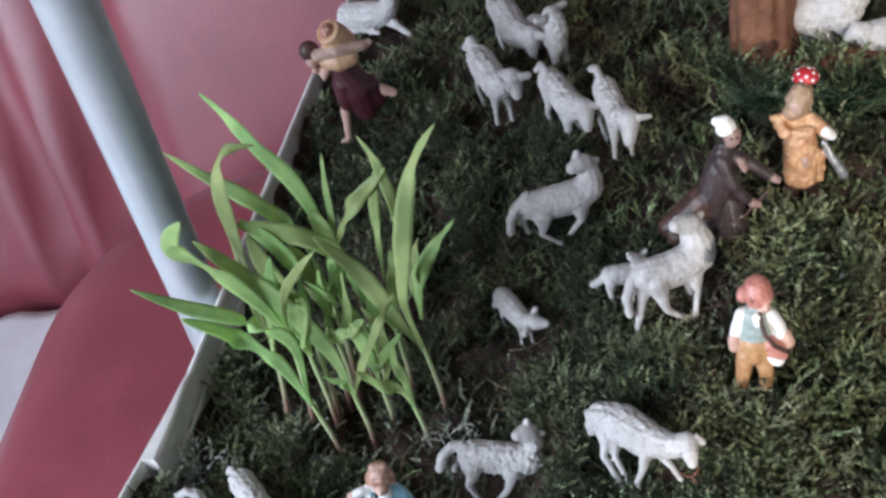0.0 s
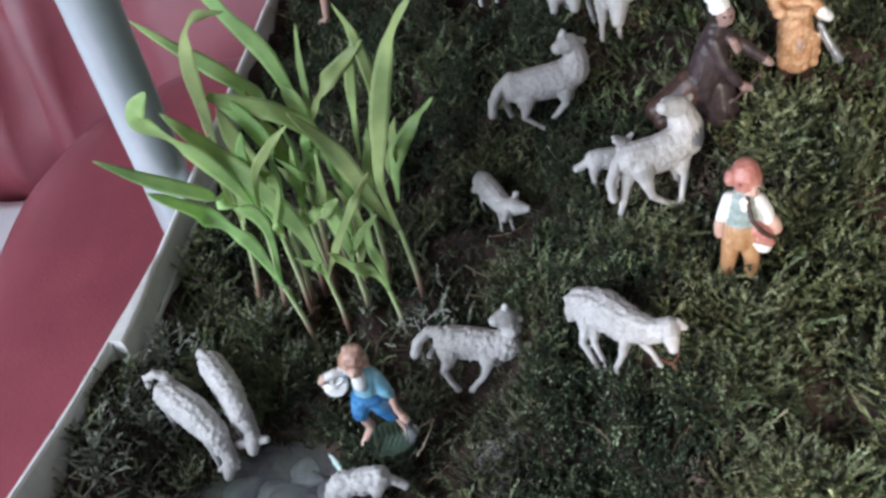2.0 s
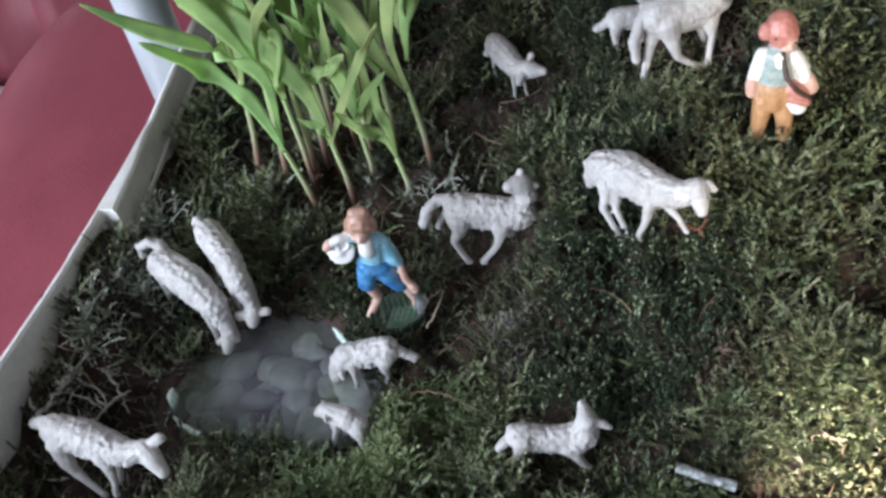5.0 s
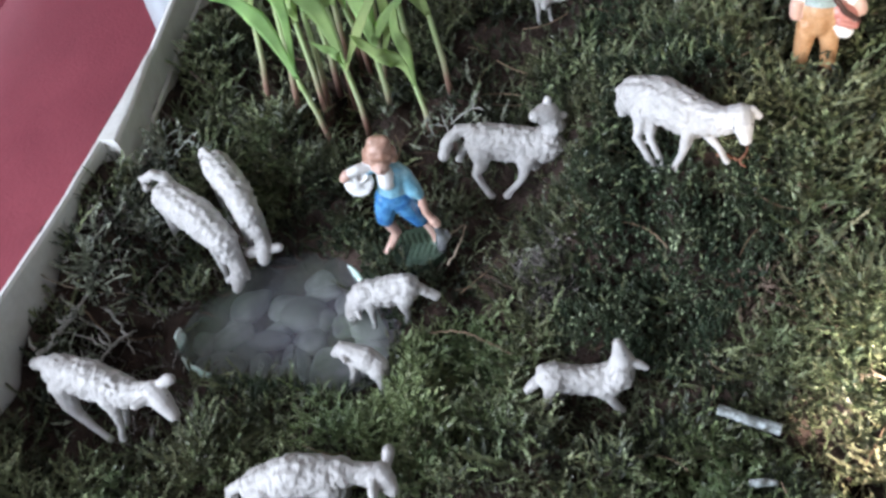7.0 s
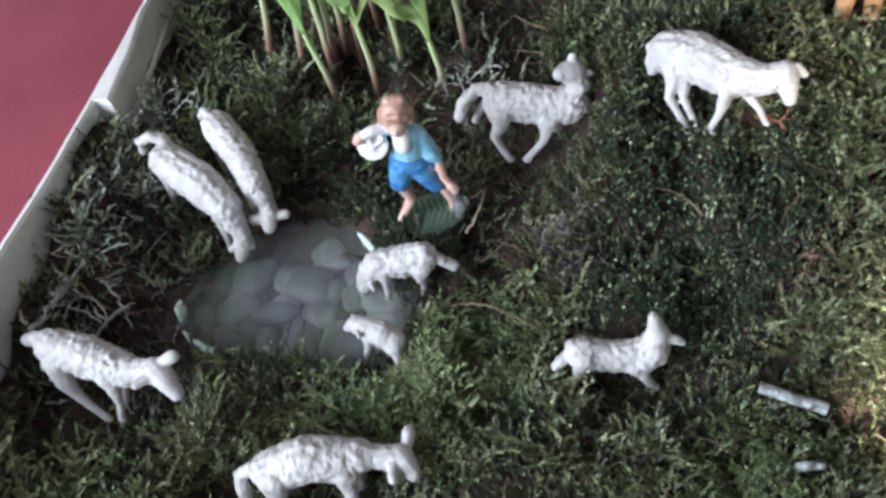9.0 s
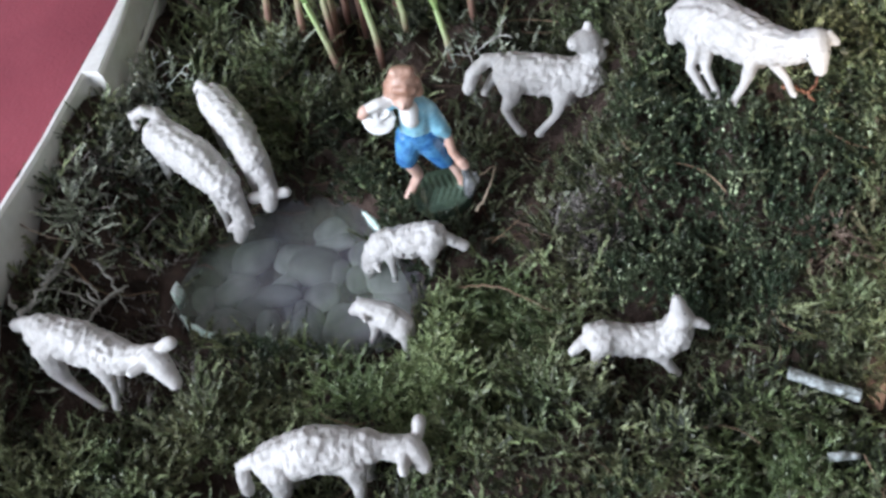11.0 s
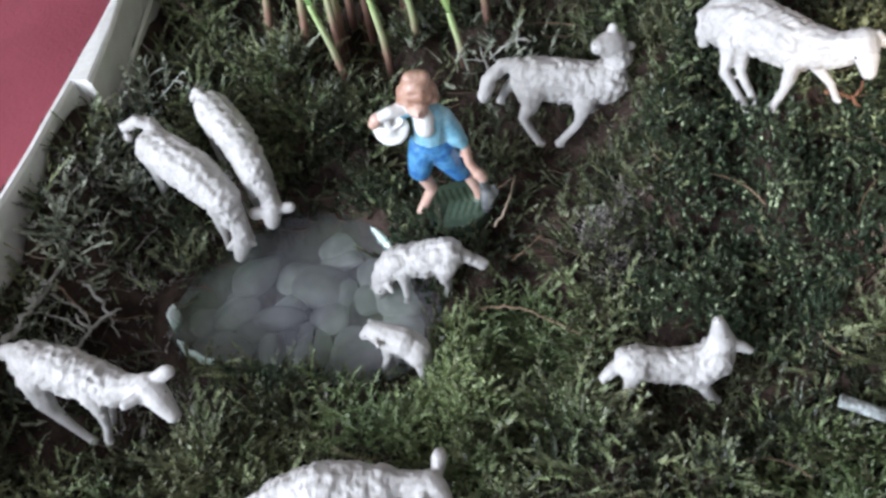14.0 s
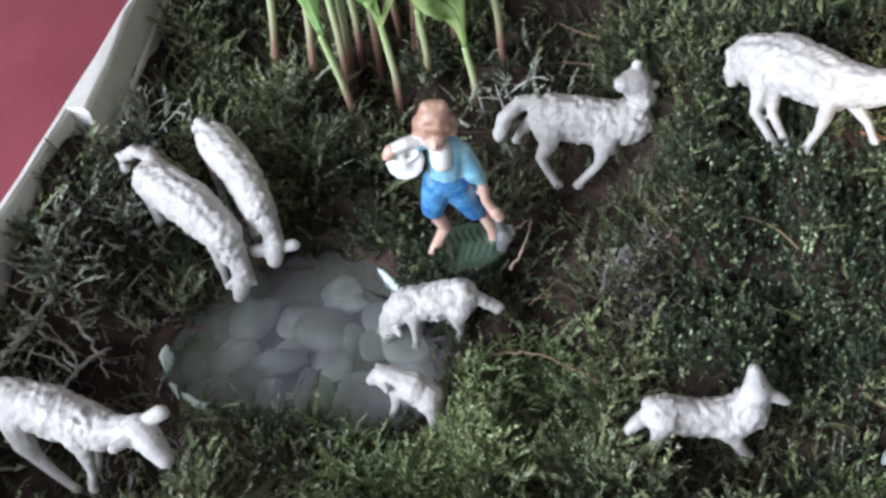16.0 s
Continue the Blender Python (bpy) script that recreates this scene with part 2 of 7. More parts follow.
def leaf_material():
    """A thin green leaf that lets light through, with fine lengthwise veins left to the relief."""
    m = material("seedling_leaf", (0.38, 0.55, 0.195), 0.36, 0, 45, (0.62, 0.78, 0.30), 0.0002, 900, each=0.22, spec=0.3)
    nt = m.node_tree
    b, out = nt.nodes["Principled BSDF"], nt.nodes["Material Output"]
    tl, mix = nt.nodes.new("ShaderNodeBsdfTranslucent"), nt.nodes.new("ShaderNodeMixShader")
    src = b.inputs["Base Color"].links[0].from_socket
    uv, sep = nt.nodes.new("ShaderNodeUVMap"), nt.nodes.new("ShaderNodeSeparateXYZ")
    uv.uv_map = "leaf"
    nt.links.new(uv.outputs["UV"], sep.inputs["Vector"])
    mul, sine, amp = (nt.nodes.new("ShaderNodeMath") for _ in range(3))
    mul.operation, sine.operation, amp.operation = "MULTIPLY", "SINE", "MULTIPLY_ADD"
    mul.inputs[1].default_value = 44
    amp.inputs[1].default_value, amp.inputs[2].default_value = 0.035, 1.0
    nt.links.new(sep.outputs["X"], mul.inputs[0])
    nt.links.new(mul.outputs[0], sine.inputs[0])
    nt.links.new(sine.outputs[0], amp.inputs[0])
    vein = nt.nodes.new("ShaderNodeHueSaturation")
    nt.links.new(src, vein.inputs["Color"])
    nt.links.new(amp.outputs[0], vein.inputs["Value"])
    oi, hue = nt.nodes.new("ShaderNodeObjectInfo"), nt.nodes.new("ShaderNodeMapRange")
    hue.inputs["To Min"].default_value, hue.inputs["To Max"].default_value = 0.480, 0.526
    nt.links.new(oi.outputs["Random"], hue.inputs["Value"])
    nt.links.new(hue.outputs["Result"], vein.inputs["Hue"])
    vein.inputs["Saturation"].default_value = 0.90
    src = vein.outputs["Color"]
    nt.links.new(src, b.inputs["Base Color"])
    nt.links.new(src, tl.inputs["Color"])
    mix.inputs[0].default_value = 0.5
    nt.links.new(b.outputs[0], mix.inputs[1])
    nt.links.new(tl.outputs[0], mix.inputs[2])
    nt.links.new(mix.outputs[0], out.inputs["Surface"])
    return m


M_LEAF = leaf_material()

# ---- mesh helpers ----


def mesh_ob(name, verts, faces, mats, parent=None, label="", smooth=True, mat_index=None):
    me = bpy.data.meshes.new(name)
    me.from_pydata([tuple(v) for v in verts], [], [tuple(f) for f in faces])
    for m in mats if isinstance(mats, (list, tuple)) else [mats]:
        me.materials.append(m)
    if mat_index is not None:
        me.polygons.foreach_set("material_index", np.asarray(mat_index, dtype=np.int32))
    if smooth:
        me.polygons.foreach_set("use_smooth", np.ones(len(me.polygons), dtype=bool))
    me.update()
    ob = new(name, me)
    if parent is not None:
        ob.parent = parent
    if label:
        ob["label"] = label
    return ob


def faces_ob(name, verts, faces, mat, smooth=False):
    """A large mesh from arrays, quickly; all faces have the same number of corners."""
    me = bpy.data.meshes.new(name)
    n, (q, k) = len(verts), faces.shape
    me.vertices.add(n)
    me.vertices.foreach_set("co", np.asarray(verts, dtype=np.float32).ravel())
    me.loops.add(q * k)
    me.loops.foreach_set("vertex_index", np.asarray(faces, dtype=np.int32).ravel())
    me.polygons.add(q)
    me.polygons.foreach_set("loop_start", np.arange(0, q * k, k, dtype=np.int32))
    me.polygons.foreach_set("use_smooth", np.full(q, smooth))
    me.materials.append(mat)
    me.update(calc_edges=True)
    return new(name, me)


def tube(points, radii, seg=10, round_ends=True, flat=1.0):
    """A closed tapered tube along points. flat squeezes it sideways."""
    pts = [Vector(p) for p in points]
    rings = []
    t0 = (pts[1] - pts[0]).normalized()
    ref = Vector((0, 0, 1)) if abs(t0.z) < 0.8 else Vector((1, 0, 0))
    stations = []
    for i, (p, r) in enumerate(zip(pts, radii)):
        t = (pts[min(i + 1, len(pts) - 1)] - pts[max(i - 1, 0)]).normalized()
        if round_ends and i == 0:
            for k in (0.15, 0.6, 0.9):
                stations.append((p - t * r * math.sqrt(1 - k * k), t, r * k))
        stations.append((p, t, r))
        if round_ends and i == len(pts) - 1:
            for k in (0.9, 0.6, 0.15):
                stations.append((p + t * r * math.sqrt(1 - k * k), t, r * k))
    verts, faces = [], []
    for p, t, r in stations:
        side = t.cross(ref)
        side = side.normalized() if side.length > 1e-4 else Vector((0, 1, 0))
        up = side.cross(t).normalized()
        for k in range(seg):
            a = 2 * math.pi * k / seg
            verts.append(p + side * math.cos(a) * r * flat + up * math.sin(a) * r)
    for i in range(len(stations) - 1):
        for k in range(seg):
            k2 = (k + 1) % seg
            faces.append((i * seg + k, i * seg + k2, (i + 1) * seg + k2, (i + 1) * seg + k))
    faces.append(tuple(reversed(range(seg))))
    faces.append(tuple(range((len(stations) - 1) * seg, len(stations) * seg)))
    return verts, faces


def merge(pieces):
    verts, faces = [], []
    for v, f in pieces:
        o = len(verts)
        verts += list(v)
        faces += [tuple(i + o for i in q) for q in f]
    return verts, faces


def blob_mesh(name, prims, voxel, rounds):
    """The union of tapered tubes as one smooth skin; returns vertices, faces and normals in arrays."""
    v, f = merge([tube(p[0], p[1], 12, True, p[3] if len(p) > 3 else 1.0) for p in prims])
    ob = mesh_ob(name, v, f, M_WOOL)
    r = ob.modifiers.new("union", "REMESH")
    r.mode, r.voxel_size = "VOXEL", voxel
    s = ob.modifiers.new("soften", "SMOOTH")
    s.factor, s.iterations = 0.5, rounds
    deps = bpy.context.evaluated_depsgraph_get()
    me = bpy.data.meshes.new_from_object(ob.evaluated_get(deps))
    old = ob.data
    bpy.data.objects.remove(ob)
    bpy.data.meshes.remove(old)
    return me


def nearest_prim(co, prims):
    """Which of the tubes each place lies nearest to."""
    best = np.full(len(co), 1e9)
    which = np.zeros(len(co), dtype=np.int32)
    for i, p in enumerate(prims):
        pts, rad = np.array(p[0], float), np.array(p[1], float)
        for k in range(len(pts) - 1):
            a, b = pts[k], pts[k + 1]
            t = np.clip(((co - a) @ (b - a)) / max((b - a) @ (b - a), 1e-9), 0, 1)
            d = np.linalg.norm(co - (a + t[:, None] * (b - a)), axis=1) - (rad[k] + t * (rad[k + 1] - rad[k]))
            if len(p) > 5:
                d = np.where(co[:, 2] > p[5], 1e9, d - 1.0)
            hit = d < best
            best[hit], which[hit] = d[hit], i
    return which


def statue(name, place, yaw, scale, prims, mats, label, category, group="", voxel=0.11, rounds=3, wool=0.0, dots=(), tilt=0.0, side=0.0):
    """A painted figurine of one mesh. prims: (points, radii, material index[, flat]) in centimetres; dots: small spheres laid on (place, radius, index)."""
    me = blob_mesh(name, prims, voxel, rounds)
    n = len(me.vertices)
    co = np.empty(n * 3)
    me.vertices.foreach_get("co", co)
    co = co.reshape(-1, 3)
    which = nearest_prim(co, prims)
    if wool:
        no = np.empty(n * 3)
        me.vertices.foreach_get("normal", no)
        no = no.reshape(-1, 3)
        woolly = np.array([p[4] if len(p) > 4 else 0.0 for p in prims])[which]
        curl = [noise.noise(Vector(c) * 1.3 + Vector((yaw, 0, 0))) for c in co]
        rib = np.array([noise.noise((c[0] * 3.9 + 1.9 * k + yaw, c[1] * 1.5, c[2] * 1.3 + k)) for c, k in zip(co, curl)])
        tuft = np.array([noise.noise((c[0] * 7.0, c[1] * 3.2 + yaw, c[2] * 2.6)) for c in co])
        lock = np.array([noise.noise((c[0] * 3.4 + 9, c[1] * 3.4 + yaw, c[2] * 3.4)) for c in co])
        amp = 0.50 * (0.5 - 2.0 * np.abs(rib)) + 0.55 * (0.3 - np.abs(tuft)) + 0.95 * lock + 0.3 * np.array(curl)
        co = co + no * (amp * woolly * wool)[:, None]
        me.vertices.foreach_set("co", co.ravel())
    mi = np.array([p[2] for p in prims], dtype=np.int32)
    fc = np.empty(len(me.polygons) * 3)
    me.polygons.foreach_get("center", fc)
    idx = mi[nearest_prim(fc.reshape(-1, 3), prims)]
    me.materials.clear()
    for m in mats:
        me.materials.append(m)
    me.polygons.foreach_set("material_index", idx.astype(np.int32))
    me.polygons.foreach_set("use_smooth", np.ones(len(me.polygons), dtype=bool))
    if dots:
        bm = bmesh.new()
        bm.from_mesh(me)
        for c, r, k in dots:
            made = bmesh.ops.create_uvsphere(bm, u_segments=10, v_segments=6, radius=r, matrix=Matrix.Translation(c))
            for f in {f for v in made["verts"] for f in v.link_faces}:
                f.material_index, f.smooth = k, True
        bm.to_mesh(me)
        bm.free()
    me.transform(Matrix.Scale(0.01 * scale, 4))
    me.update()
    ob = new(name, me)
    ob.matrix_world = pose(*place, side, tilt, yaw)
    return tagged(ob, label, category, group)


def thing(name, place=(0, 0, 0), yaw=0.0):
    ob = new(name)
    ob.empty_display_size = 0.01
    ob.matrix_world = pose(*place, 0, 0, yaw)
    bpy.context.view_layer.update()
    return ob


def rounded_box(size, radius, seg=4, bulge=0.0, cells=1):
    """A box with rounded edges, about the origin, its faces bulging a little."""
    n = seg * 2 + cells * 2
    sx, sy, sz = (s / 2 for s in size)

    def axis(half):
        inner = half - radius
        out = [-half + radius * (1 - math.cos(math.pi / 2 * i / seg)) for i in range(seg)]
        out += [-inner + 2 * inner * i / (cells * 2) for i in range(cells * 2 + 1)]
        out += [half - radius * (1 - math.cos(math.pi / 2 * (seg - 1 - i) / seg)) for i in range(seg)]
        return out
    bm = bmesh.new()
    axes = [axis(h) for h in (sx, sy, sz)]
    m = len(axes[0])
    index = {}

    def vert(i, j, k):
        if (i, j, k) not in index:
            p = Vector((axes[0][i], axes[1][j], axes[2][k]))
            c = Vector([max(-h + radius, min(h - radius, a)) for a, h in zip(p, (sx, sy, sz))])
            d = p - c
            if d.length > 1e-7:
                p = c + d.normalized() * radius
            if bulge:
                u, v, w = p.x / sx, p.y / sy, p.z / sz
                p = Vector((p.x * (1 + bulge * (1 - v * v) * (1 - w * w)), p.y * (1 + bulge * (1 - u * u) * (1 - w * w)), p.z * (1 + bulge * (1 - u * u) * (1 - v * v))))
            index[i, j, k] = bm.verts.new(p)
        return index[i, j, k]
    for a in range(m - 1):
        for b in range(m - 1):
            for q in (([a, b, 0], [a, b + 1, 0], [a + 1, b + 1, 0], [a + 1, b, 0]), ([a, b, m - 1], [a + 1, b, m - 1], [a + 1, b + 1, m - 1], [a, b + 1, m - 1]),
                      ([a, 0, b], [a + 1, 0, b], [a + 1, 0, b + 1], [a, 0, b + 1]), ([a, m - 1, b], [a, m - 1, b + 1], [a + 1, m - 1, b + 1], [a + 1, m - 1, b]),
                      ([0, a, b], [0, a, b + 1], [0, a + 1, b + 1], [0, a + 1, b]), ([m - 1, a, b], [m - 1, a + 1, b], [m - 1, a + 1, b + 1], [m - 1, a, b + 1])):
                try:
                    bm.faces.new([vert(*p) for p in q])
                except ValueError:
                    pass
    return bm


def part(name, bm, mat, parent=None, label="", place=(0, 0, 0), turn=(0, 0, 0), smooth=True):
    me = bpy.data.meshes.new(name)
    bm.to_mesh(me)
    bm.free()
    me.materials.append(mat)
    me.polygons.foreach_set("use_smooth", np.full(len(me.polygons), smooth))
    ob = new(name, me)
    ob.parent = parent
    ob.matrix_basis = pose(*place, *turn)
    if label:
        ob["label"] = label
    return ob


def block(size, bevel=0.004):
    bm = bmesh.new()
    bmesh.ops.create_cube(bm, size=1.0)
    bmesh.ops.scale(bm, vec=size, verts=bm.verts)
    bmesh.ops.bevel(bm, geom=bm.edges[:], offset=bevel, segments=2, affect="EDGES", profile=0.5)
    return bm


def smooth_step(a, b, v):
    u = np.clip((v - a) / (b - a), 0.0, 1.0)
    return u * u * (3 - 2 * u)


# the rim of the tray: x, y, top
RIM = [(-0.165, 0.985, 0.135), (-0.191, 0.813, 0.135), (-0.2067, 0.718, 0.129), (-0.2575, 0.532, 0.088), (-0.2660, 0.494, 0.087), (-0.2745, 0.462, 0.086), (-0.2868, 0.411, 0.086), (-0.303, 0.358, 0.086), (-0.345, 0.21, 0.086), (-0.36, 0.16, 0.086)]
POND = (-0.178, 0.372, 0.052, 0.042)


def shore(a):
    """The shore's distance from the pond's middle, in the direction a."""
    return 1 - 0.055 * np.cos(3 * a) - 0.085 * np.sin(3 * a) - 0.008 * np.cos(2 * a) - 0.074 * np.sin(2 * a)


def pond_radius(x, y):
    """1 on the pond's shore."""
    dx, dy = (x - POND[0]) / POND[2], (y - POND[1]) / POND[3]
    a = np.arctan2(dy, dx)
    return np.hypot(dx, dy) / shore(a)


def ground(x, y):
    """Height of the bedding in the tray: a low front with the pond, a mound, a rise to the back."""
    x, y = np.asarray(x, float), np.asarray(y, float)
    g = 0.0337 + 0.0959 * smooth_step(0.3, 0.7, y)
    for cx, cy, r, k in ((0.05, 0.42, 0.07, 0.0326), (-0.18, 0.36, 0.07, -0.0088), (0.1, 0.6, 0.09, 0.0147), (-0.05, 0.5, 0.06, -0.0126), (-0.2, 0.6, 0.1, -0.0404),
                         (-0.07, 0.430, 0.020, -0.010), (-0.16, 0.262, 0.035, -0.014), (-0.035, 0.300, 0.018, -0.006), (0.012, 0.398, 0.016, 0.008), (0.083, 0.440, 0.012, -0.004), (-0.135, 0.330, 0.014, -0.005)):
        g = g + k * np.exp(-((x - cx) ** 2 + (y - cy) ** 2) / (2 * r * r))
    g = g + 0.0025 * np.sin(x * 83 + 1.3) * np.sin(y * 71 + 0.4) + 0.0016 * np.sin(x * 173 + y * 60) * np.sin(y * 151 - x * 40)
    d = (x - np.interp(y, [p[1] for p in RIM[::-1]], [p[0] for p in RIM[::-1]])) / 0.024
    g = g + 0.026 * np.exp(-d * d) * smooth_step(0.50, 0.44, y)
    q = pond_radius(x, y)
    bowl = 0.016 + 0.0195 * smooth_step(0.80, 1.14, q)
    return np.where(q < 1.35, bowl + (g - bowl) * smooth_step(0.98, 1.35, q), g)


def value_noise(x, y, cell, seed):
    """Smooth noise from 0 to 1 over the plan."""
    r = np.random.default_rng(seed).random((64, 64))
    u, v = np.asarray(x) / cell + 20, np.asarray(y) / cell + 20
    i, j = np.floor(u).astype(int), np.floor(v).astype(int)
    fu, fv = u - i, v - j
    fu, fv = fu * fu * (3 - 2 * fu), fv * fv * (3 - 2 * fv)
    i, j = i % 63, j % 63
    return (r[i, j] * (1 - fu) + r[i + 1, j] * fu) * (1 - fv) + (r[i, j + 1] * (1 - fu) + r[i + 1, j + 1] * fu) * fv


def surface(x, y):
    """The bedding with the small clumps in which moss grows."""
    k = smooth_step(1.0, 1.3, pond_radius(x, y))
    return ground(x, y) - 0.004 * pressed(x, y) + k * (1 - 0.8 * pressed(x, y)) * (0.024 * (value_noise(x, y, 0.030, 21) - 0.6) + 0.013 * (value_noise(x, y, 0.014, 22) - 0.5) + 0.020 * smooth_step(0.02, 0.10, x) * (value_noise(x, y, 0.042, 57) - 0.6))


PRESSED = [(-0.0385, 0.312, 0.030), (-0.122, 0.368, 0.020), (-0.140, 0.336, 0.019), (-0.039, 0.526, 0.020), (0.030, 0.533, 0.018), (-0.115, 0.403, 0.016), (-0.061, 0.425, 0.026), (0.017, 0.414, 0.024),
           (-0.007, 0.583, 0.024), (0.049, 0.506, 0.026), (0.086, 0.446, 0.015), (0.086, 0.553, 0.024), (0.138, 0.567, 0.018), (0.156, 0.628, 0.012), (0.150, 0.717, 0.03), (0.017, 0.684, 0.02), (0.043, 0.655, 0.02), (-0.033, 0.737, 0.02), (-0.135, 0.905, 0.03), (-0.158, 0.272, 0.026), (-0.247, 0.313, 0.026), (-0.199, 0.429, 0.02), (-0.225, 0.417, 0.02)]


def pressed(x, y):
    """How far the figurines press the moss down: 1 under them."""
    p = np.zeros(np.shape(x))
    for cx, cy, r in PRESSED:
        p = np.maximum(p, np.exp(-(((x - cx) ** 2 + (y - cy) ** 2) / (r * r)) ** 2))
    return p


def hollow(x, y):
    """Where the clumps leave dark gaps: 1 in the lowest."""
    return np.maximum(0.85 * smooth_step(0.40, 0.27, value_noise(x, y, 0.040, 71)), 0.9 * smooth_step(0.48, 0.34, 0.6 * value_noise(x, y, 0.030, 21) + 0.4 * value_noise(x, y, 0.014, 22)))


def gz(x, y):
    return float(ground(x, y))

# ---- room ----


def wall(name, size, place, mat=M_WALL):
    ob = part(name, block(size, 0.003), mat, None, "", place, smooth=False)
    return tagged(ob, kind="structure")


FLOOR = -0.48
wall("floor", (3.9, 4.4, 0.06), (0.27, 0.2, FLOOR - 0.03), M_FLOOR)
wall("ceiling", (3.9, 4.4, 0.06), (0.27, 0.2, 2.03))
wall("wall_north", (3.9, 0.08, 2.48), (0.27, 2.44, 0.76))
wall("wall_east", (0.08, 4.4, 2.48), (2.24, 0.2, 0.76))
west = thing("wall_west", (-1.54, 0.2, 0.76))
tagged(west, kind="structure")
for s, p in (((0.08, 4.4, 0.66), (0, 0, -0.91)), ((0.08, 4.4, 0.36), (0, 0, 1.06)), ((0.08, 0.65, 1.46), (0, -1.875, 0.15)), ((0.08, 2.15, 1.46), (0, 1.125, 0.15))):
    part("wall_panel", block(s, 0.002), M_WALL, west, "", p, smooth=False)
win = thing("window_1", (-1.54, -0.55, 0.91))
tagged(win, kind="structure")
for s, p in (((0.06, 1.6, 0.05), (0, 0, -0.70)), ((0.06, 1.6, 0.05), (0, 0, 0.70)), ((0.06, 0.05, 1.35), (0, -0.77, 0)), ((0.06, 0.05, 1.35), (0, 0.77, 0)), ((0.05, 0.04, 1.35), (0, 0, 0))):
    part("window_frame", block(s, 0.004), M_RIM, win, "", p, smooth=False)

# this wall's opening and frame are added, unseen, to hold the sun patch spots
south = thing("wall_south", (0.27, -2.04, 0.76))
tagged(south, kind="structure")
for s, p in (((3.9, 0.08, 0.78), (0, 0, -0.85)), ((3.9, 0.08, 0.70), (0, 0, 0.89)), ((1.78, 0.08, 1.0), (-1.06, 0, 0.04)), ((1.22, 0.08, 1.0), (1.34, 0, 0.04))):
    part("wall_panel", block(s, 0.002), M_WALL, south, "", p, smooth=False)
win = thing("added_window", (0.55, -2.04, 0.80))
tagged(win, kind="structure")
for s, p in (((0.9, 0.06, 0.05), (0, 0, -0.475)), ((0.9, 0.06, 0.05), (0, 0, 0.475)), ((0.05, 0.06, 0.9), (-0.425, 0, 0)), ((0.05, 0.06, 0.9), (0.425, 0, 0))):
    part("window_frame", block(s, 0.004), M_RIM, win, "", p, smooth=False)

# ---- tray and table ----


def rim_x(y):
    return np.interp(y, [p[1] for p in RIM[::-1]], [p[0] for p in RIM[::-1]])


def board(path, thick, bottom, inward):
    """A board that follows a line in the plan (x, y, top), thick to its inner side, with worn top edges."""
    bm = bmesh.new()
    pts = [Vector((p[0], p[1], 0)) for p in path]
    rows = []
    for i, p in enumerate(pts):
        t = (pts[min(i + 1, len(pts) - 1)] - pts[max(i - 1, 0)]).normalized()
        nrm = Vector((-t.y, t.x, 0)) * inward
        top = path[i][2] + 0.0006 * noise.noise((p.x * 60, p.y * 60, 2))
        row = [(0, bottom), (0, top - 0.0015), (0.0012, top), (thick - 0.0012, top), (thick, top - 0.0015), (thick, bottom)]
        rows.append([bm.verts.new(p + nrm * a + Vector((0, 0, z))) for a, z in row])
    for a, b in zip(rows, rows[1:]):
        for k in range(6):
            bm.faces.new((a[k], b[k], b[(k + 1) % 6], a[(k + 1) % 6]))
    bm.faces.new(rows[0])
    bm.faces.new(rows[-1][::-1])
    bmesh.ops.recalc_face_normals(bm, faces=bm.faces[:])
    return bm


def fine(path, step=0.012):
    out = []
    for a, b in zip(path, path[1:]):
        a, b = np.array(a), np.array(b)
        n = max(1, int(np.linalg.norm(b - a) / step))
        out += [tuple(a + (b - a) * i / n) for i in range(n)]
    return out + [path[-1]]


tray = tagged(thing("tray"), "white lacquered wooden tray with worn rim, filled with moss", "tray")
part("side_board", board(fine(RIM), 0.0042, 0.0, 1), M_RIM, tray, smooth=False)
# the inner board that ends in a step, the wedge between the two, and the fold along its foot
INNER = [(-0.2570, 0.5345, 0.0876), (-0.2604, 0.494, 0.0866), (-0.2652, 0.4595, 0.0858)]
part("inner_board", board(fine(INNER), 0.0030, 0.004, 1), M_RIM, tray, smooth=False)
bm = bmesh.new()
wedge = [(-0.2720, 0.4612, 0.0858), (-0.2640, 0.4600, 0.0858), (-0.2592, 0.494, 0.0866), (-0.2558, 0.5345, 0.0878), (-0.2630, 0.494, 0.0870)]
low, top = [bm.verts.new((x, y, 0.05)) for x, y, z in wedge], [bm.verts.new((x, y, z + 0.0004)) for x, y, z in wedge]
bm.faces.new(low[::-1])
bm.faces.new(top)
for k in range(len(wedge)):
    bm.faces.new((low[k], low[(k + 1) % len(wedge)], top[(k + 1) % len(wedge)], top[k]))
bmesh.ops.recalc_face_normals(bm, faces=bm.faces[:])
part("corner_wedge", bm, M_RIM, tray, smooth=False)
FOLD = [(-0.2020, 0.718, 0.110), (-0.2528, 0.5345, 0.069), (-0.2574, 0.494, 0.0675), (-0.2622, 0.4600, 0.066)]
for y, size in ((0.486, 0.0050), (0.477, 0.0032), (0.468, 0.0040), (0.438, 0.0030), (0.401, 0.0045)):
    part("worn_spot", block((0.0016, size, 0.0014), 0.0004), M_BROWN, tray, "dark worn spot on the white rim", (float(rim_x(y)) + 0.0009, y, float(np.interp(y, [q[1] for q in RIM[::-1]], [q[2] for q in RIM[::-1]])) - 0.0006), (0, 0, -14), smooth=False)
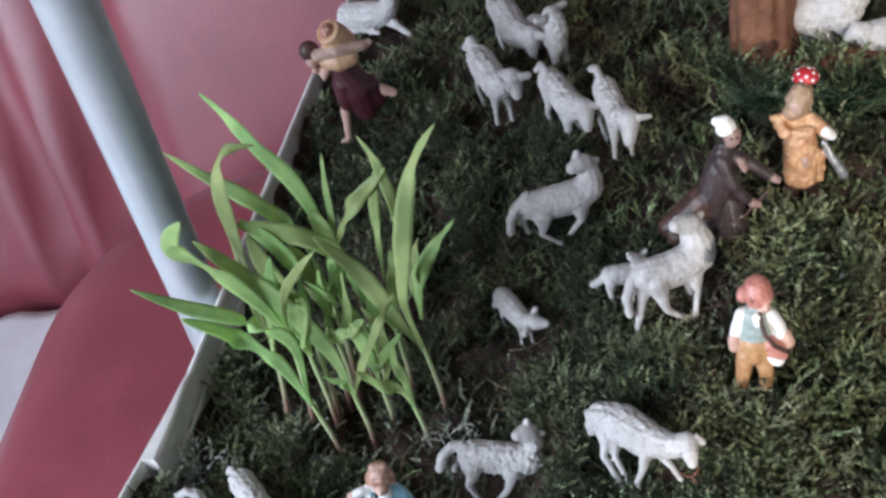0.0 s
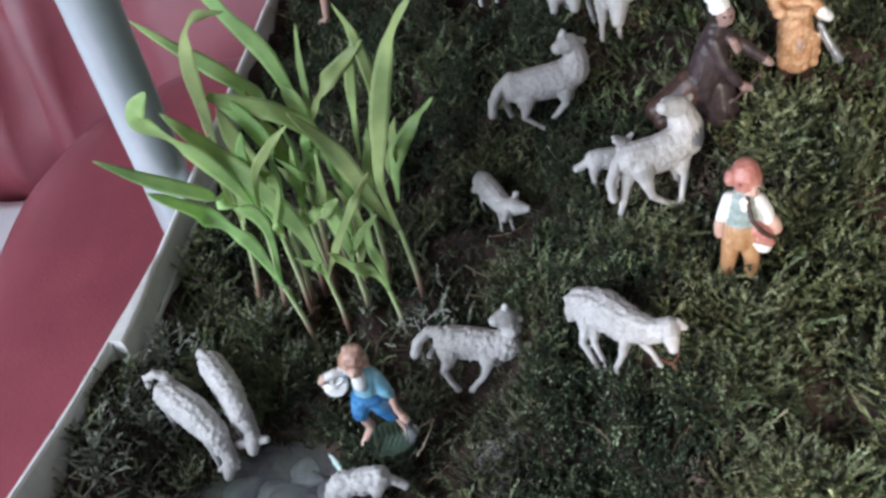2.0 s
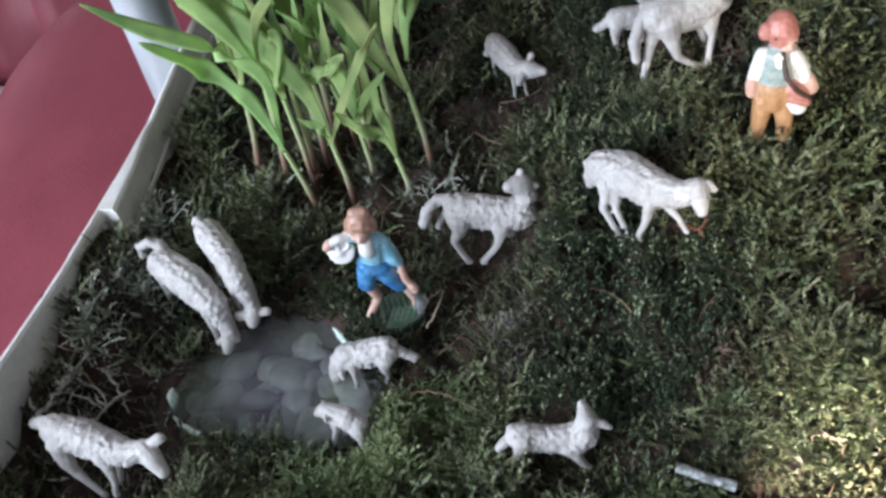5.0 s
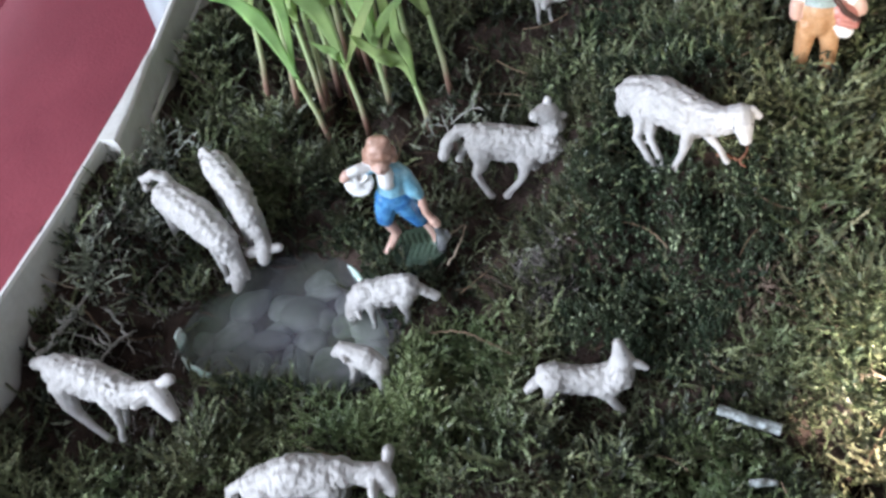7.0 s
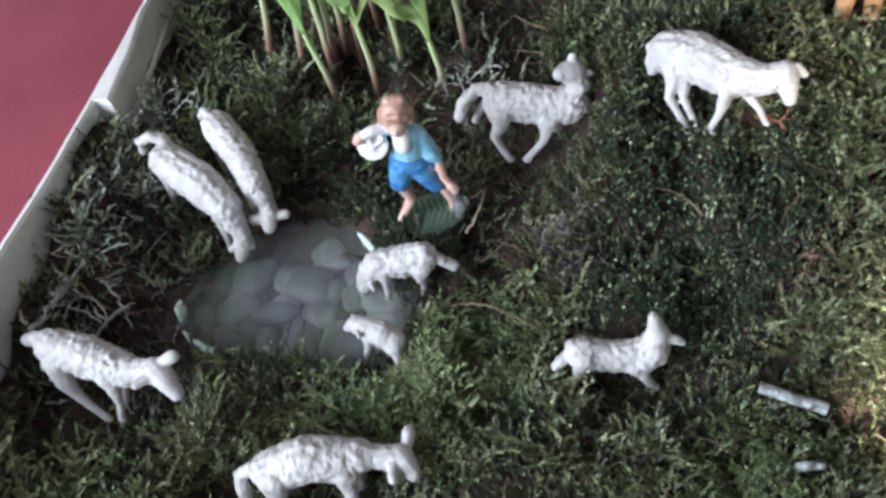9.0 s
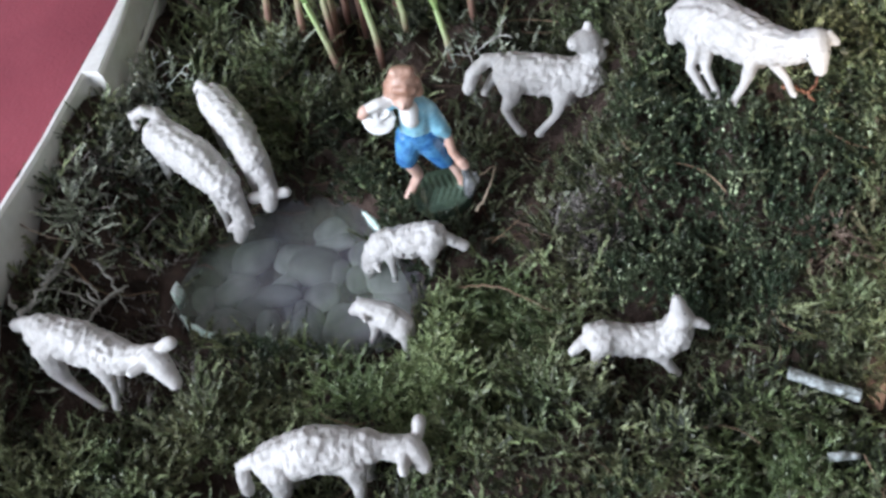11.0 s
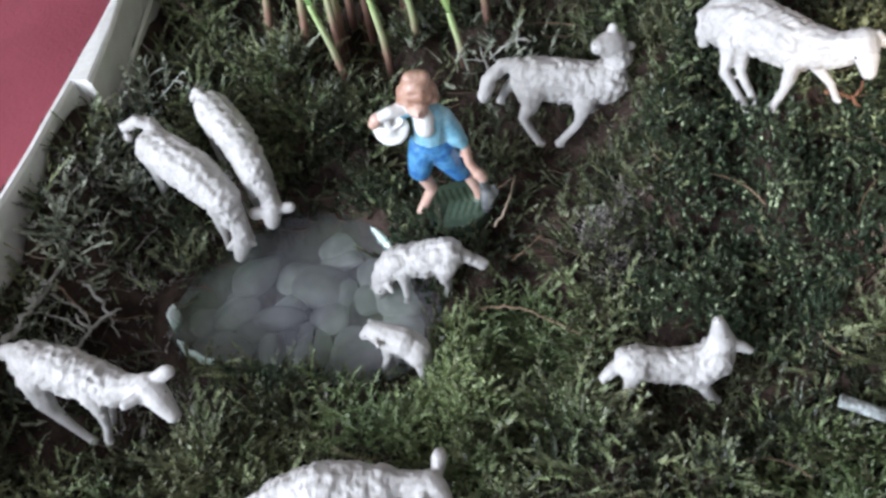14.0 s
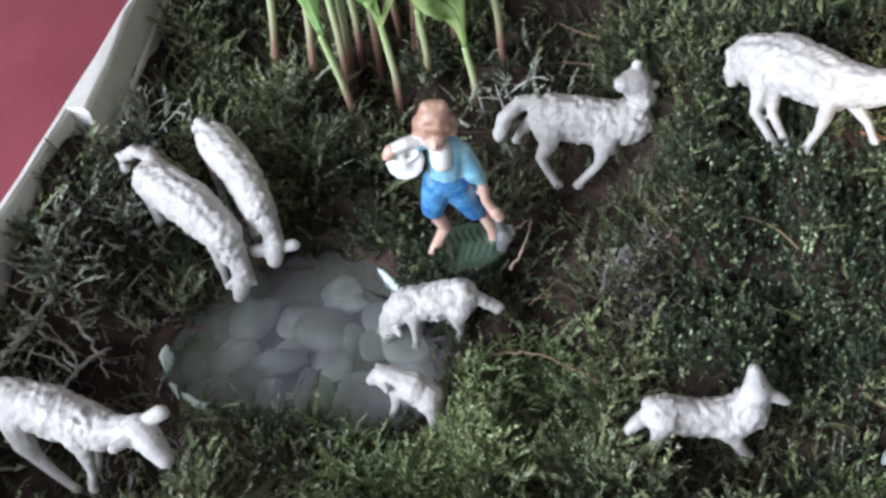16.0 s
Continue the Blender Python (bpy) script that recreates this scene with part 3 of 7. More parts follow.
part("foot_fold", board(fine(FOLD), 0.0022, 0.03, 1), M_RIM, tray, smooth=False)
part("back_board", board(fine([(0.62, 0.985, 0.16), (-0.165, 0.991, 0.16)]), 0.008, 0.0, 1), M_RIM, tray, smooth=False)
part("side_board", board(fine([(0.62, 0.16, 0.086), (0.62, 0.985, 0.16)]), 0.008, 0.0, 1), M_RIM, tray, smooth=False)
part("front_board", board(fine([(-0.36, 0.16, 0.06), (0.62, 0.16, 0.06)]), 0.008, 0.0, 1), M_RIM, tray, smooth=False)
bm = bmesh.new()
bm.faces.new([bm.verts.new((p[0], p[1], 0.004)) for p in [(0.62, 0.985), *RIM, (0.62, 0.16)]])
part("bottom", bm, M_RIM, tray, smooth=False)

table = tagged(thing("table", (0.33, 0.56, FLOOR)), "low wooden table that carries the tray", "table")
part("tabletop", block((0.56, 0.78, 0.03), 0.004), M_FLOOR, table, "", (0, 0, -FLOOR - 0.0155), smooth=False)
for sx in (-1, 1):
    for sy in (-1, 1):
        part("leg", block((0.05, 0.05, -FLOOR - 0.031), 0.004), M_FLOOR, table, "", (sx * 0.24, sy * 0.35, (-FLOOR - 0.031) / 2), smooth=False)

# ---- sofa, post, cloth ----
sofa = tagged(thing("sofa", (0, 0, FLOOR)), "red leather sofa with wrinkled cushions beside the tray", "sofa")


def pillow(x0, x1, y0, y1, z0, z1, corner, roll, seg=8, ring=14):
    """A padded block: rounded corners in the plan, rolled edges above and below."""
    bm = bmesh.new()
    loops = []
    prof = [(roll * (1 - math.sin(math.pi / 2 * k / seg)), z0 + roll * (1 - math.cos(math.pi / 2 * k / seg))) for k in range(seg + 1)]
    prof += [(roll * (1 - math.cos(math.pi / 2 * k / seg)), z1 - roll * (1 - math.sin(math.pi / 2 * k / seg))) for k in range(seg + 1)]
    prof += [(roll + k, z1 + 0.004 * (1 - (1 - k / 0.05) ** 2)) for k in (0.01, 0.025, 0.05)]
    for inset, z in prof:
        c = max(corner - inset, 0.01)
        loop = []
        for cx, cy, a0 in ((x1 - inset - c, y1 - inset - c, 0), (x0 + inset + c, y1 - inset - c, 90), (x0 + inset + c, y0 + inset + c, 180), (x1 - inset - c, y0 + inset + c, 270)):
            for k in range(ring):
                a = radians(a0 + 90 * k / (ring - 1))
                loop.append(bm.verts.new((cx + c * math.cos(a), cy + c * math.sin(a), z)))
        loops.append(loop)
    n = len(loops[0])
    for a, b in zip(loops, loops[1:]):
        for k in range(n):
            bm.faces.new((a[k], a[(k + 1) % n], b[(k + 1) % n], b[k]))
    bm.faces.new(loops[0][::-1])
    bm.faces.new(loops[-1])
    bmesh.ops.recalc_face_normals(bm, faces=bm.faces[:])
    return bm


F0 = -FLOOR
part("armrest", pillow(-0.53, 0.02, -0.30, 1.04, 0.02, F0 - 0.012, 0.26, 0.15), M_LEATHER, sofa, "rounded red leather armrest")
part("seat", pillow(-1.35, -0.56, -0.30, 1.04, 0.06, F0 - 0.24, 0.06, 0.05), M_LEATHER, sofa)
bm = rounded_box((1.9, 0.34, 0.94), 0.10, 5, 0.03, 34)
for v in bm.verts:
    if v.co.y < 0:
        x, z = v.co.x - 0.35, v.co.z + 0.16
        v.co.y += 0.034 * math.sin((x + 0.53) * 80 + 6 * z) * math.exp(-((x + 0.56) / 0.07) ** 2 - ((z + 0.14) / 0.17) ** 2)
        v.co.y += 0.035 * math.exp(-((x + 0.47 + 0.1 * z) / 0.018) ** 2)
part("backrest", bm, M_LEATHER, sofa, "wrinkled red leather backrest", (-0.35, 1.305, F0 + 0.16), (-15, 0, 0))
for px in (-1.28, 0.5):
    for py in (-0.22, 1.2):
        part("foot", block((0.06, 0.06, 0.06 if px < 0 and py > 0 else 0.02), 0.005), M_BROWN, sofa, "", (px if px < 0 else -0.25, py if py < 0 else 0.85, 0.01 if not (px < 0 and py > 0) else 0.03), smooth=False)

bm = bmesh.new()
grid = [[bm.verts.new((-1.3 + 0.72 * i / 40, 0.30 + 0.72 * j / 40, -0.205 + 0.016 * noise.noise((i * 0.16, j * 0.11, 3)) + 0.010 * noise.noise((i * 0.4, j * 0.2, 8)))) for j in range(41)] for i in range(41)]
for i in range(40):
    for j in range(40):
        bm.faces.new((grid[i][j], grid[i + 1][j], grid[i + 1][j + 1], grid[i][j + 1]))
cloth = tagged(part("blanket", bm, M_CLOTH), "crumpled white cotton blanket lying on the sofa", "blanket")
sol = cloth.modifiers.new("thick", "SOLIDIFY")
sol.thickness, sol.offset = 0.006, -1

v, f = tube([(0.012, 0, 0), (0.003, 0, 0.60), (0, 0, 0.80), (-0.016, 0, 1.75)], [0.0158, 0.0162, 0.0182, 0.0190], 40, False)
post_ob = mesh_ob("metal_post", v, f, M_STEEL)
post_ob.location = (-0.2620, 0.5976, FLOOR)
tagged(post_ob, "smooth grey painted metal post standing behind the tray", "post")

# ---- bedding ----
NX, NY = 170, 200
gv, gf = [], []
ys = np.linspace(0.17, 0.98, NY)
for y in ys:
    x0 = rim_x(y) + 0.0055
    xs = np.linspace(x0, 0.615, NX)
    hs = surface(xs, y)
    gv += [(x, y, h) for x, h in zip(xs, hs)]
for j in range(NY - 1):
    for i in range(NX - 1):
        a = j * NX + i
        gf.append((a, a + 1, a + NX + 1, a + NX))
tagged(mesh_ob("ground", gv, gf, M_SOIL), kind="structure")

rng = np.random.default_rng(11)


def leaf(base, along, across, length, width):
    """One small pointed leaf: the two sides of its foot and its tip."""
    return [base + across * width, base - across * width, base + along * length]


def feather_sprig(r, leaves=10, reach=0.25, slim=0.27):
    """A curved moss shoot, 1 high, with pairs of pointed leaflets."""
    lean, bend = r.uniform(0.1, 0.6), r.uniform(-0.5, 0.7)
    vs, fs = [], []

    def spine(t):
        return np.array([lean * t + bend * t * t, 0.25 * math.sin(2.2 * t + bend), t * (1 - 0.28 * t * abs(bend))])

    def add(three):
        fs.append((len(vs), len(vs) + 1, len(vs) + 2))
        vs.extend(three)
    for a, b in ((0, 0.4), (0.35, 0.75), (0.7, 1.05)):
        add([spine(a) + (0, -0.030, 0), spine(a) + (0, 0.030, 0), spine(b)])
    for i in range(leaves):
        t = 0.10 + 0.88 * i / (leaves - 1)
        p, d = spine(t), spine(min(t + 0.05, 1.05)) - spine(t - 0.05)
        d = d / np.linalg.norm(d)
        for side in (-1, 1):
            ang = r.uniform(0.45, 0.95)
            out = np.array([r.uniform(-0.6, 0.6), side, r.uniform(-0.2, 0.45)])
            al = d * math.cos(ang) + out / np.linalg.norm(out) * math.sin(ang)
            al /= np.linalg.norm(al)
            ac = np.cross(al, r.normal(size=3))
            length = reach * r.uniform(0.75, 1.3) * (1.15 - 0.6 * t)
            add(leaf(p, al, ac / np.linalg.norm(ac), length, length * slim))
    return np.array(vs), np.array(fs)


def rosette(r, leaves=11, low=0.35, high=1.35):
    """A star of short leaves, as cushion moss has, on a short stalk."""
    vs, fs = [], []
    for i in range(leaves):
        a = 2.4 * i + r.uniform(-0.3, 0.3)
        up = low + (high - low) * i / leaves
        al = np.array([math.cos(a) * math.cos(up), math.sin(a) * math.cos(up), math.sin(up)])
        ac = np.cross(al, (0, 0, 1.0))
        ac /= np.linalg.norm(ac) + 1e-6
        fs.append((len(vs), len(vs) + 1, len(vs) + 2))
        vs += leaf(np.array([0, 0, 0.35 + 0.3 * i / leaves]), al, ac, r.uniform(0.40, 0.55), 0.15)
    fs.append((len(vs), len(vs) + 1, len(vs) + 2))
    vs += [np.array(p) for p in ((-0.07, 0, -0.5), (0.07, 0, -0.5), (0.0, 0, 0.6))]
    return np.array(vs), np.array(fs)


def bud(r):
    """A plump closed moss tip, 1 high."""
    vs, fs = [], []
    lean = r.uniform(-0.25, 0.25, 2)
    rings = ((0.0, 0.26), (0.45, 0.40), (0.82, 0.27))
    for z, w in rings:
        for k in range(6):
            a = k * math.pi / 3 + r.uniform(-0.3, 0.3)
            vs.append(np.array([w * math.cos(a) * r.uniform(0.75, 1.15) + lean[0] * z, w * math.sin(a) * r.uniform(0.75, 1.15) + lean[1] * z, z + r.uniform(-0.08, 0.08)]))
    vs.append(np.array([lean[0], lean[1], 1.0]))
    for i in range(2):
        for k in range(6):
            a, b = i * 6 + k, i * 6 + (k + 1) % 6
            fs += [(a, b, a + 6), (b, b + 6, a + 6)]
    fs += [(12 + k, 12 + (k + 1) % 6, 18) for k in range(6)]
    return np.array(vs), np.array(fs)


def lichen(r):
    """Forked grey twigs of lichen, 1 high."""
    vs, qs = [], []

    def rod(a, b, ra, rb):
        d = (b - a) / np.linalg.norm(b - a)
        s = np.cross(d, (0.3, 0.5, 0.8))
        s /= np.linalg.norm(s)
        u = np.cross(d, s)
        o = len(vs)
        for p, w in ((a, ra), (b, rb)):
            for k in range(3):
                vs.append(p + w * (s * math.cos(2.094 * k) + u * math.sin(2.094 * k)))
        for k in range(3):
            qs.append((o + k, o + (k + 1) % 3, o + 3 + (k + 1) % 3, o + 3 + k))

    def grow(p, d, length, w, depth):
        q = p + d * length
        rod(p, q, w, w * 0.75)
        if depth:
            for _ in range(2):
                e = d + r.normal(size=3) * 0.65
                e[2] += 0.12
                grow(q, e / np.linalg.norm(e), length * r.uniform(0.55, 0.8), w * 0.72, depth - 1)
    d = np.array([r.uniform(-0.5, 0.5), r.uniform(-0.5, 0.5), 1.0])
    grow(np.zeros(3), d / np.linalg.norm(d), 0.40, 0.046, 4)
    return np.array(vs), np.array(qs)


def scatter(name, templates, place, size, tilt, mat, label, category):
    """Copies of the templates at many places, joined into one mesh."""
    n = len(place)
    pick = rng.integers(0, len(templates), n)
    yaw = rng.uniform(0, 2 * np.pi, n)
    tx, ty = rng.normal(0, tilt, n), rng.normal(0, tilt, n)
    av, aq, o = [], [], 0
    for k, (vs, qs) in enumerate(templates):
        idx = np.nonzero(pick == k)[0]
        if not len(idx):
            continue
        c, s = np.cos(yaw[idx])[:, None], np.sin(yaw[idx])[:, None]
        x = vs[None, :, 0] * c - vs[None, :, 1] * s
        y = vs[None, :, 0] * s + vs[None, :, 1] * c
        z = np.repeat(vs[None, :, 2], len(idx), 0)
        x, y = x + z * tx[idx][:, None], y + z * ty[idx][:, None]
        w = np.stack([x, y, z], -1) * size[idx][:, None, None] + place[idx][:, None, :]
        m = len(vs)
        av.append(w.reshape(-1, 3))
        aq.append((qs[None] + (np.arange(len(idx)) * m)[:, None, None] + o).reshape(-1, qs.shape[1]))
        o += m * len(idx)
    ob = faces_ob(name, np.concatenate(av), np.concatenate(aq), mat)
    return tagged(ob, label, category, kind="stuff")


def spots(n, x0, x1, y0, y1):
    """Random places on the bedding, outside the pond and inside the rim."""
    x, y = rng.uniform(x0, x1, n), rng.uniform(y0, y1, n)
    ok = (pond_radius(x, y) > 0.99) & (np.hypot(x + 0.236, y - 0.369) > 0.007) & (np.hypot(x + 0.223, y - 0.354) > 0.008) & (np.hypot(x + 0.150, y - 0.400) > 0.010) & (np.hypot(x + 0.112, y - 0.404) > 0.0150) & (np.hypot(x - 0.083, y - 0.443) > 0.0150) & (x > rim_x(y) + np.where(y > 0.462, 0.017, 0.009))
    return x[ok], y[ok]


def near(x, y, cx, cy, r):
    return np.exp(-((x - cx) ** 2 + (y - cy) ** 2) / (2 * r * r))


def fields(x, y):
    """Shares of cushion moss, grey lichen and bare peat over the plan."""
    cush = np.clip(smooth_step(0.42, 0.62, 1.1 * near(x, y, -0.004, 0.360, 0.024) + 1.1 * near(x, y, 0.034, 0.372, 0.022) + 0.9 * near(x, y, -0.030, 0.346, 0.012) + 0.8 * near(x, y, 0.0, 0.334, 0.012) + 0.35 * (value_noise(x, y, 0.016, 88) - 0.5)) + 0.9 * near(x, y, -0.2, 0.69, 0.05) + 0.8 * smooth_step(0.66, 0.8, value_noise(x, y, 0.05, 3)) * (1 - smooth_step(0.35, 0.8, near(x, y, -0.07, 0.385, 0.035))), 0, 1)
    lich = np.clip(1.5 * near(x, y, -0.249, 0.468, 0.008) + 1.1 * near(x, y, -0.257, 0.450, 0.007) + 0.8 * near(x, y, -0.248, 0.425, 0.006) + 0.75 * near(x, y, -0.278, 0.408, 0.010) + 0.6 * near(x, y, -0.292, 0.372, 0.010) + 0.12 * near(x, y, -0.088, 0.468, 0.010) + 0.10 * near(x, y, -0.22, 0.485, 0.02), 0, 1)
    # the bare peat round the back sheep is partly laid to paint deep shade
    bare = np.clip(1.0 * near(x, y, -0.258, 0.385, 0.018) + 1.0 * near(x, y, -0.240, 0.376, 0.013) + 0.8 * near(x, y, -0.272, 0.365, 0.014) + 0.5 * near(x, y, -0.068, 0.362, 0.009) + 0.6 * near(x, y, -0.125, 0.478, 0.022) + 0.8 * near(x, y, -0.228, 0.345, 0.014) + 0.8 * near(x, y, -0.165, 0.428, 0.010) + 0.95 * near(x, y, -0.262, 0.420, 0.014) + 0.9 * near(x, y, -0.250, 0.402, 0.012)
                   + 0.9 * near(x, y, 0.085, 0.515, 0.024) + 0.25 * near(x, y, -0.02, 0.50, 0.02) + 0.4 * near(x, y, 0.0, 0.555, 0.022) + 0.4 * near(x, y, 0.055, 0.60, 0.03) + 0.7 * near(x, y, -0.078, 0.276, 0.013) + 0.7 * near(x, y, -0.045, 0.300, 0.010) + 0.8 * near(x, y, 0.062, 0.350, 0.008) + 0.5 * smooth_step(0.74, 0.88, value_noise(x, y, 0.035, 9)), 0, 1)
    return cush, lich, bare


def plant(x, y, lift=0.0):
    return np.stack([x, y, surface(x, y) + lift], -1)


feather = [feather_sprig(np.random.default_rng(40 + k)) for k in range(14)]
tufts = [feather_sprig(np.random.default_rng(240 + k), 7, 0.40, 0.24) for k in range(8)]
stars = [rosette(np.random.default_rng(70 + k)) for k in range(8)]
tips = [bud(np.random.default_rng(80 + k)) for k in range(8)]
greys = [lichen(np.random.default_rng(90 + k)) for k in range(10)]
for tag, n, box, small in (("close", 40000, (-0.36, 0.16, 0.22, 0.56), 0.0104), ("far", 25000, (-0.27, 0.36, 0.56, 0.97), 0.0100), ("side", 7000, (0.16, 0.36, 0.22, 0.56), 0.0100)):
    x, y = spots(n, *box)
    cush, lich, bare = fields(x, y)
    coarse = smooth_step(0.045, 0.10, x)
    keep = (rng.random(len(x)) > 0.42 * coarse) & (rng.random(len(x)) > np.maximum(np.maximum(cush * 0.93, lich * 0.8), np.maximum(bare * 0.98, hollow(x, y) * 0.93)))
    x, y, coarse = x[keep], y[keep], coarse[keep]
    size = small * (1 + 0.4 * coarse) * rng.uniform(0.6, 1.3, len(x)) * (0.7 + 0.6 * value_noise(x, y, 0.03, 5)) * (1 - 0.42 * pressed(x, y))
    scatter("moss", feather, plant(x, y, -0.001), size, 0.38, M_MOSS, "green feathery moss covering the tray", "moss")
for n, box, small in ((24000, (-0.36, 0.20, 0.22, 0.56), 0.0114), (11000, (-0.27, 0.36, 0.56, 0.97), 0.0108)):
    x, y = spots(n, *box)
    cush, lich, bare = fields(x, y)
    # pale shoots are thinned by the lamb and back sheep to put shade there
    fresh = smooth_step(0.50, 0.68, 0.55 * value_noise(x, y, 0.026, 31) + 0.5 * value_noise(x, y, 0.040, 71)) * (1 - 0.75 * near(x, y, 0.02, 0.60, 0.08)) * (1 - 0.9 * near(x, y, -0.03, 0.285, 0.035)) * (1 - near(x, y, -0.040, 0.360, 0.020)) + 0.8 * near(x, y, -0.092, 0.318, 0.011) + 0.5 * near(x, y, -0.10, 0.35, 0.008) + 0.38 * smooth_step(0.04, 0.18, x)
    keep = rng.random(len(x)) < fresh * (1 - np.maximum(np.maximum(cush * 0.95, lich), np.maximum(bare, hollow(x, y))))
    x, y = x[keep], y[keep]
    scatter("moss", feather, plant(x, y, 0.002), small * rng.uniform(0.6, 1.25, len(x)) * (1 + 0.45 * smooth_step(0.04, 0.10, x)) * (1 - 0.42 * pressed(x, y)), 0.55, M_FRESH, "fresh yellow-green moss shoots in the darker moss", "moss")
x, y = spots(9000, -0.10, 0.0, 0.42, 0.52)
keep = rng.random(len(x)) < 0.45 * near(x, y, -0.055, 0.482, 0.014) + 0.4 * near(x, y, -0.028, 0.455, 0.012) + 0.3 * near(x, y, -0.07, 0.455, 0.010)
x, y = x[keep], y[keep]
scatter("moss", feather, plant(x, y, -0.001), 0.0080 * rng.uniform(0.5, 1.2, len(x)) * (1 - 0.42 * pressed(x, y)), 0.5, M_MOSS, "low dark green moss between the sheep figurines", "moss")
x, y = spots(6500, -0.32, 0.25, 0.22, 0.80)
keep = rng.random(len(x)) > np.maximum(hollow(x, y), 0.8 * pressed(x, y))
x, y = x[keep], y[keep]
scatter("moss", tufts, plant(x, y, 0.0045), 0.0046 * rng.uniform(0.6, 1.4, len(x)), 0.7, M_FRESH, "pale young shoots standing out of the moss", "moss")
x, y = spots(32000, -0.22, 0.06, 0.24, 0.37)
keep = rng.random(len(x)) < 0.95 * near(x, y, -0.128, 0.310, 0.020) + 0.75 * near(x, y, -0.093, 0.332, 0.014) + 0.55 * near(x, y, 0.012, 0.256, 0.018)
x, y = x[keep], y[keep]
scatter("moss", feather, plant(x, y, 0.003), 0.0080 * rng.uniform(0.6, 1.25, len(x)) * (1 - 0.75 * pressed(x, y)), 0.4, M_GRASS, "short bright green moss on the shore of the pond", "moss")
x, y = spots(6000, -0.30, 0.36, 0.50, 0.97)
keep = rng.random(len(x)) < smooth_step(0.5, 0.7, value_noise(x, y, 0.04, 44))
x, y = x[keep], y[keep]
scatter("moss", feather, plant(x, y, 0.003), 0.0105 * rng.uniform(0.6, 1.25, len(x)) * (1 - 0.42 * pressed(x, y)), 0.5, M_GRASS, "bright green moss shoots towards the crib", "moss")
x, y = spots(230000, -0.36, 0.25, 0.22, 0.85)
cush, lich, bare = fields(x, y)
keep = rng.random(len(x)) < cush * 0.66 * (1 - 0.35 * hollow(x, y)) * (1 - 0.6 * bare)
x, y = x[keep], y[keep]
tall = 0.006 * rng.random(len(x))
scatter("cushion_moss", stars, plant(x, y, 0.001 + tall), 0.0042 * rng.uniform(0.7, 1.25, len(x)), 0.35, M_CUSHION, "dense dark green cushion moss with star-shaped tips", "moss")
top = (tall > 0.0030) & (rng.random(len(x)) < 0.60 * np.hypot(near(x, y, -0.004, 0.360, 0.030), near(x, y, 0.034, 0.372, 0.030)) * (0.4 + value_noise(x, y, 0.012, 91)))
x, y, tall = x[top], y[top], tall[top]
scatter("moss_tips", tips, plant(x, y, 0.0026 + tall), 0.0018 * rng.uniform(0.7, 1.25, len(x)), 0.15, M_TIP, "pale green young tips of the cushion moss", "moss")
x, y = spots(30000, -0.36, 0.0, 0.25, 0.56)
cush, lich, bare = fields(x, y)
keep = (rng.random(len(x)) < lich * 0.22) & (x > rim_x(y) + 0.018)
x, y = x[keep], y[keep]
x2, y2 = spots(26000, -0.34, -0.05, 0.28, 0.52)
keep = rng.random(len(x2)) < 0.42 * near(x2, y2, -0.259, 0.468, 0.009) + 0.5 * near(x2, y2, -0.268, 0.452, 0.010) + 0.6 * near(x2, y2, -0.259, 0.435, 0.006) + 0.75 * near(x2, y2, -0.281, 0.408, 0.009) + 0.5 * near(x2, y2, -0.272, 0.392, 0.008) + 0.35 * near(x2, y2, -0.245, 0.428, 0.006) + 0.25 * near(x2, y2, -0.285, 0.350, 0.010) + 0.35 * near(x2, y2, -0.300, 0.375, 0.012) + 0.02 * near(x2, y2, -0.22, 0.475, 0.018) + 0.12 * near(x2, y2, -0.088, 0.468, 0.012)
keep &= x2 > rim_x(y2) + 0.019
x2, y2 = x2[keep], y2[keep]
scatter("moss", feather, plant(x2, y2, 0.004), 0.0110 * rng.uniform(0.6, 1.3, len(x2)), 0.45, M_GREYMOSS, "grey-green feathery moss beside the white rim", "moss")
scatter("lichen", greys, plant(x, y, 0.002), 0.0110 * rng.uniform(0.6, 1.3, len(x)), 0.5, M_LICHEN, "grey-green branching lichen beside the rim", "lichen")


def stalk(r):
    """A thin dry stalk, 1 long, lying almost flat."""
    ph, rise, curl = r.uniform(0, 3), r.uniform(0.0, 0.35), r.uniform(-0.5, 0.5)
    p = [np.array([t, 0.10 * math.sin(2.5 * t + ph) + curl * t * t, 0.12 + rise * t]) for t in np.linspace(0, 1, 6)]
    vs, qs = [], []
    for q in p:
        vs += [q + (0, 0.014, 0), q + (0, -0.007, 0.012), q + (0, -0.007, -0.012)]
    for i in range(5):
        for k in range(3):
            qs.append((3 * i + k, 3 * i + (k + 1) % 3, 3 * i + 3 + (k + 1) % 3, 3 * i + 3 + k))
    return np.array(vs), np.array(qs)


x, y = spots(900, -0.36, 0.25, 0.22, 0.9)
keep = (x > rim_x(y) + 0.03) & ~((x < -0.20) & (y < 0.43))
x, y = x[keep], y[keep]
scatter("dry_stalks", [stalk(np.random.default_rng(120 + k)) for k in range(10)], plant(x, y, 0.002), 0.017 * rng.uniform(0.5, 1.5, len(x)), 0.2, M_DRY, "thin dry brown stalks lying in the moss", "stalks")

x, y = spots(26000, -0.36, 0.25, 0.22, 0.72)
cush, lich, bare = fields(x, y)
keep = rng.random(len(x)) < np.maximum(bare, hollow(x, y) * 0.6) * 0.42
x, y = x[keep], y[keep]
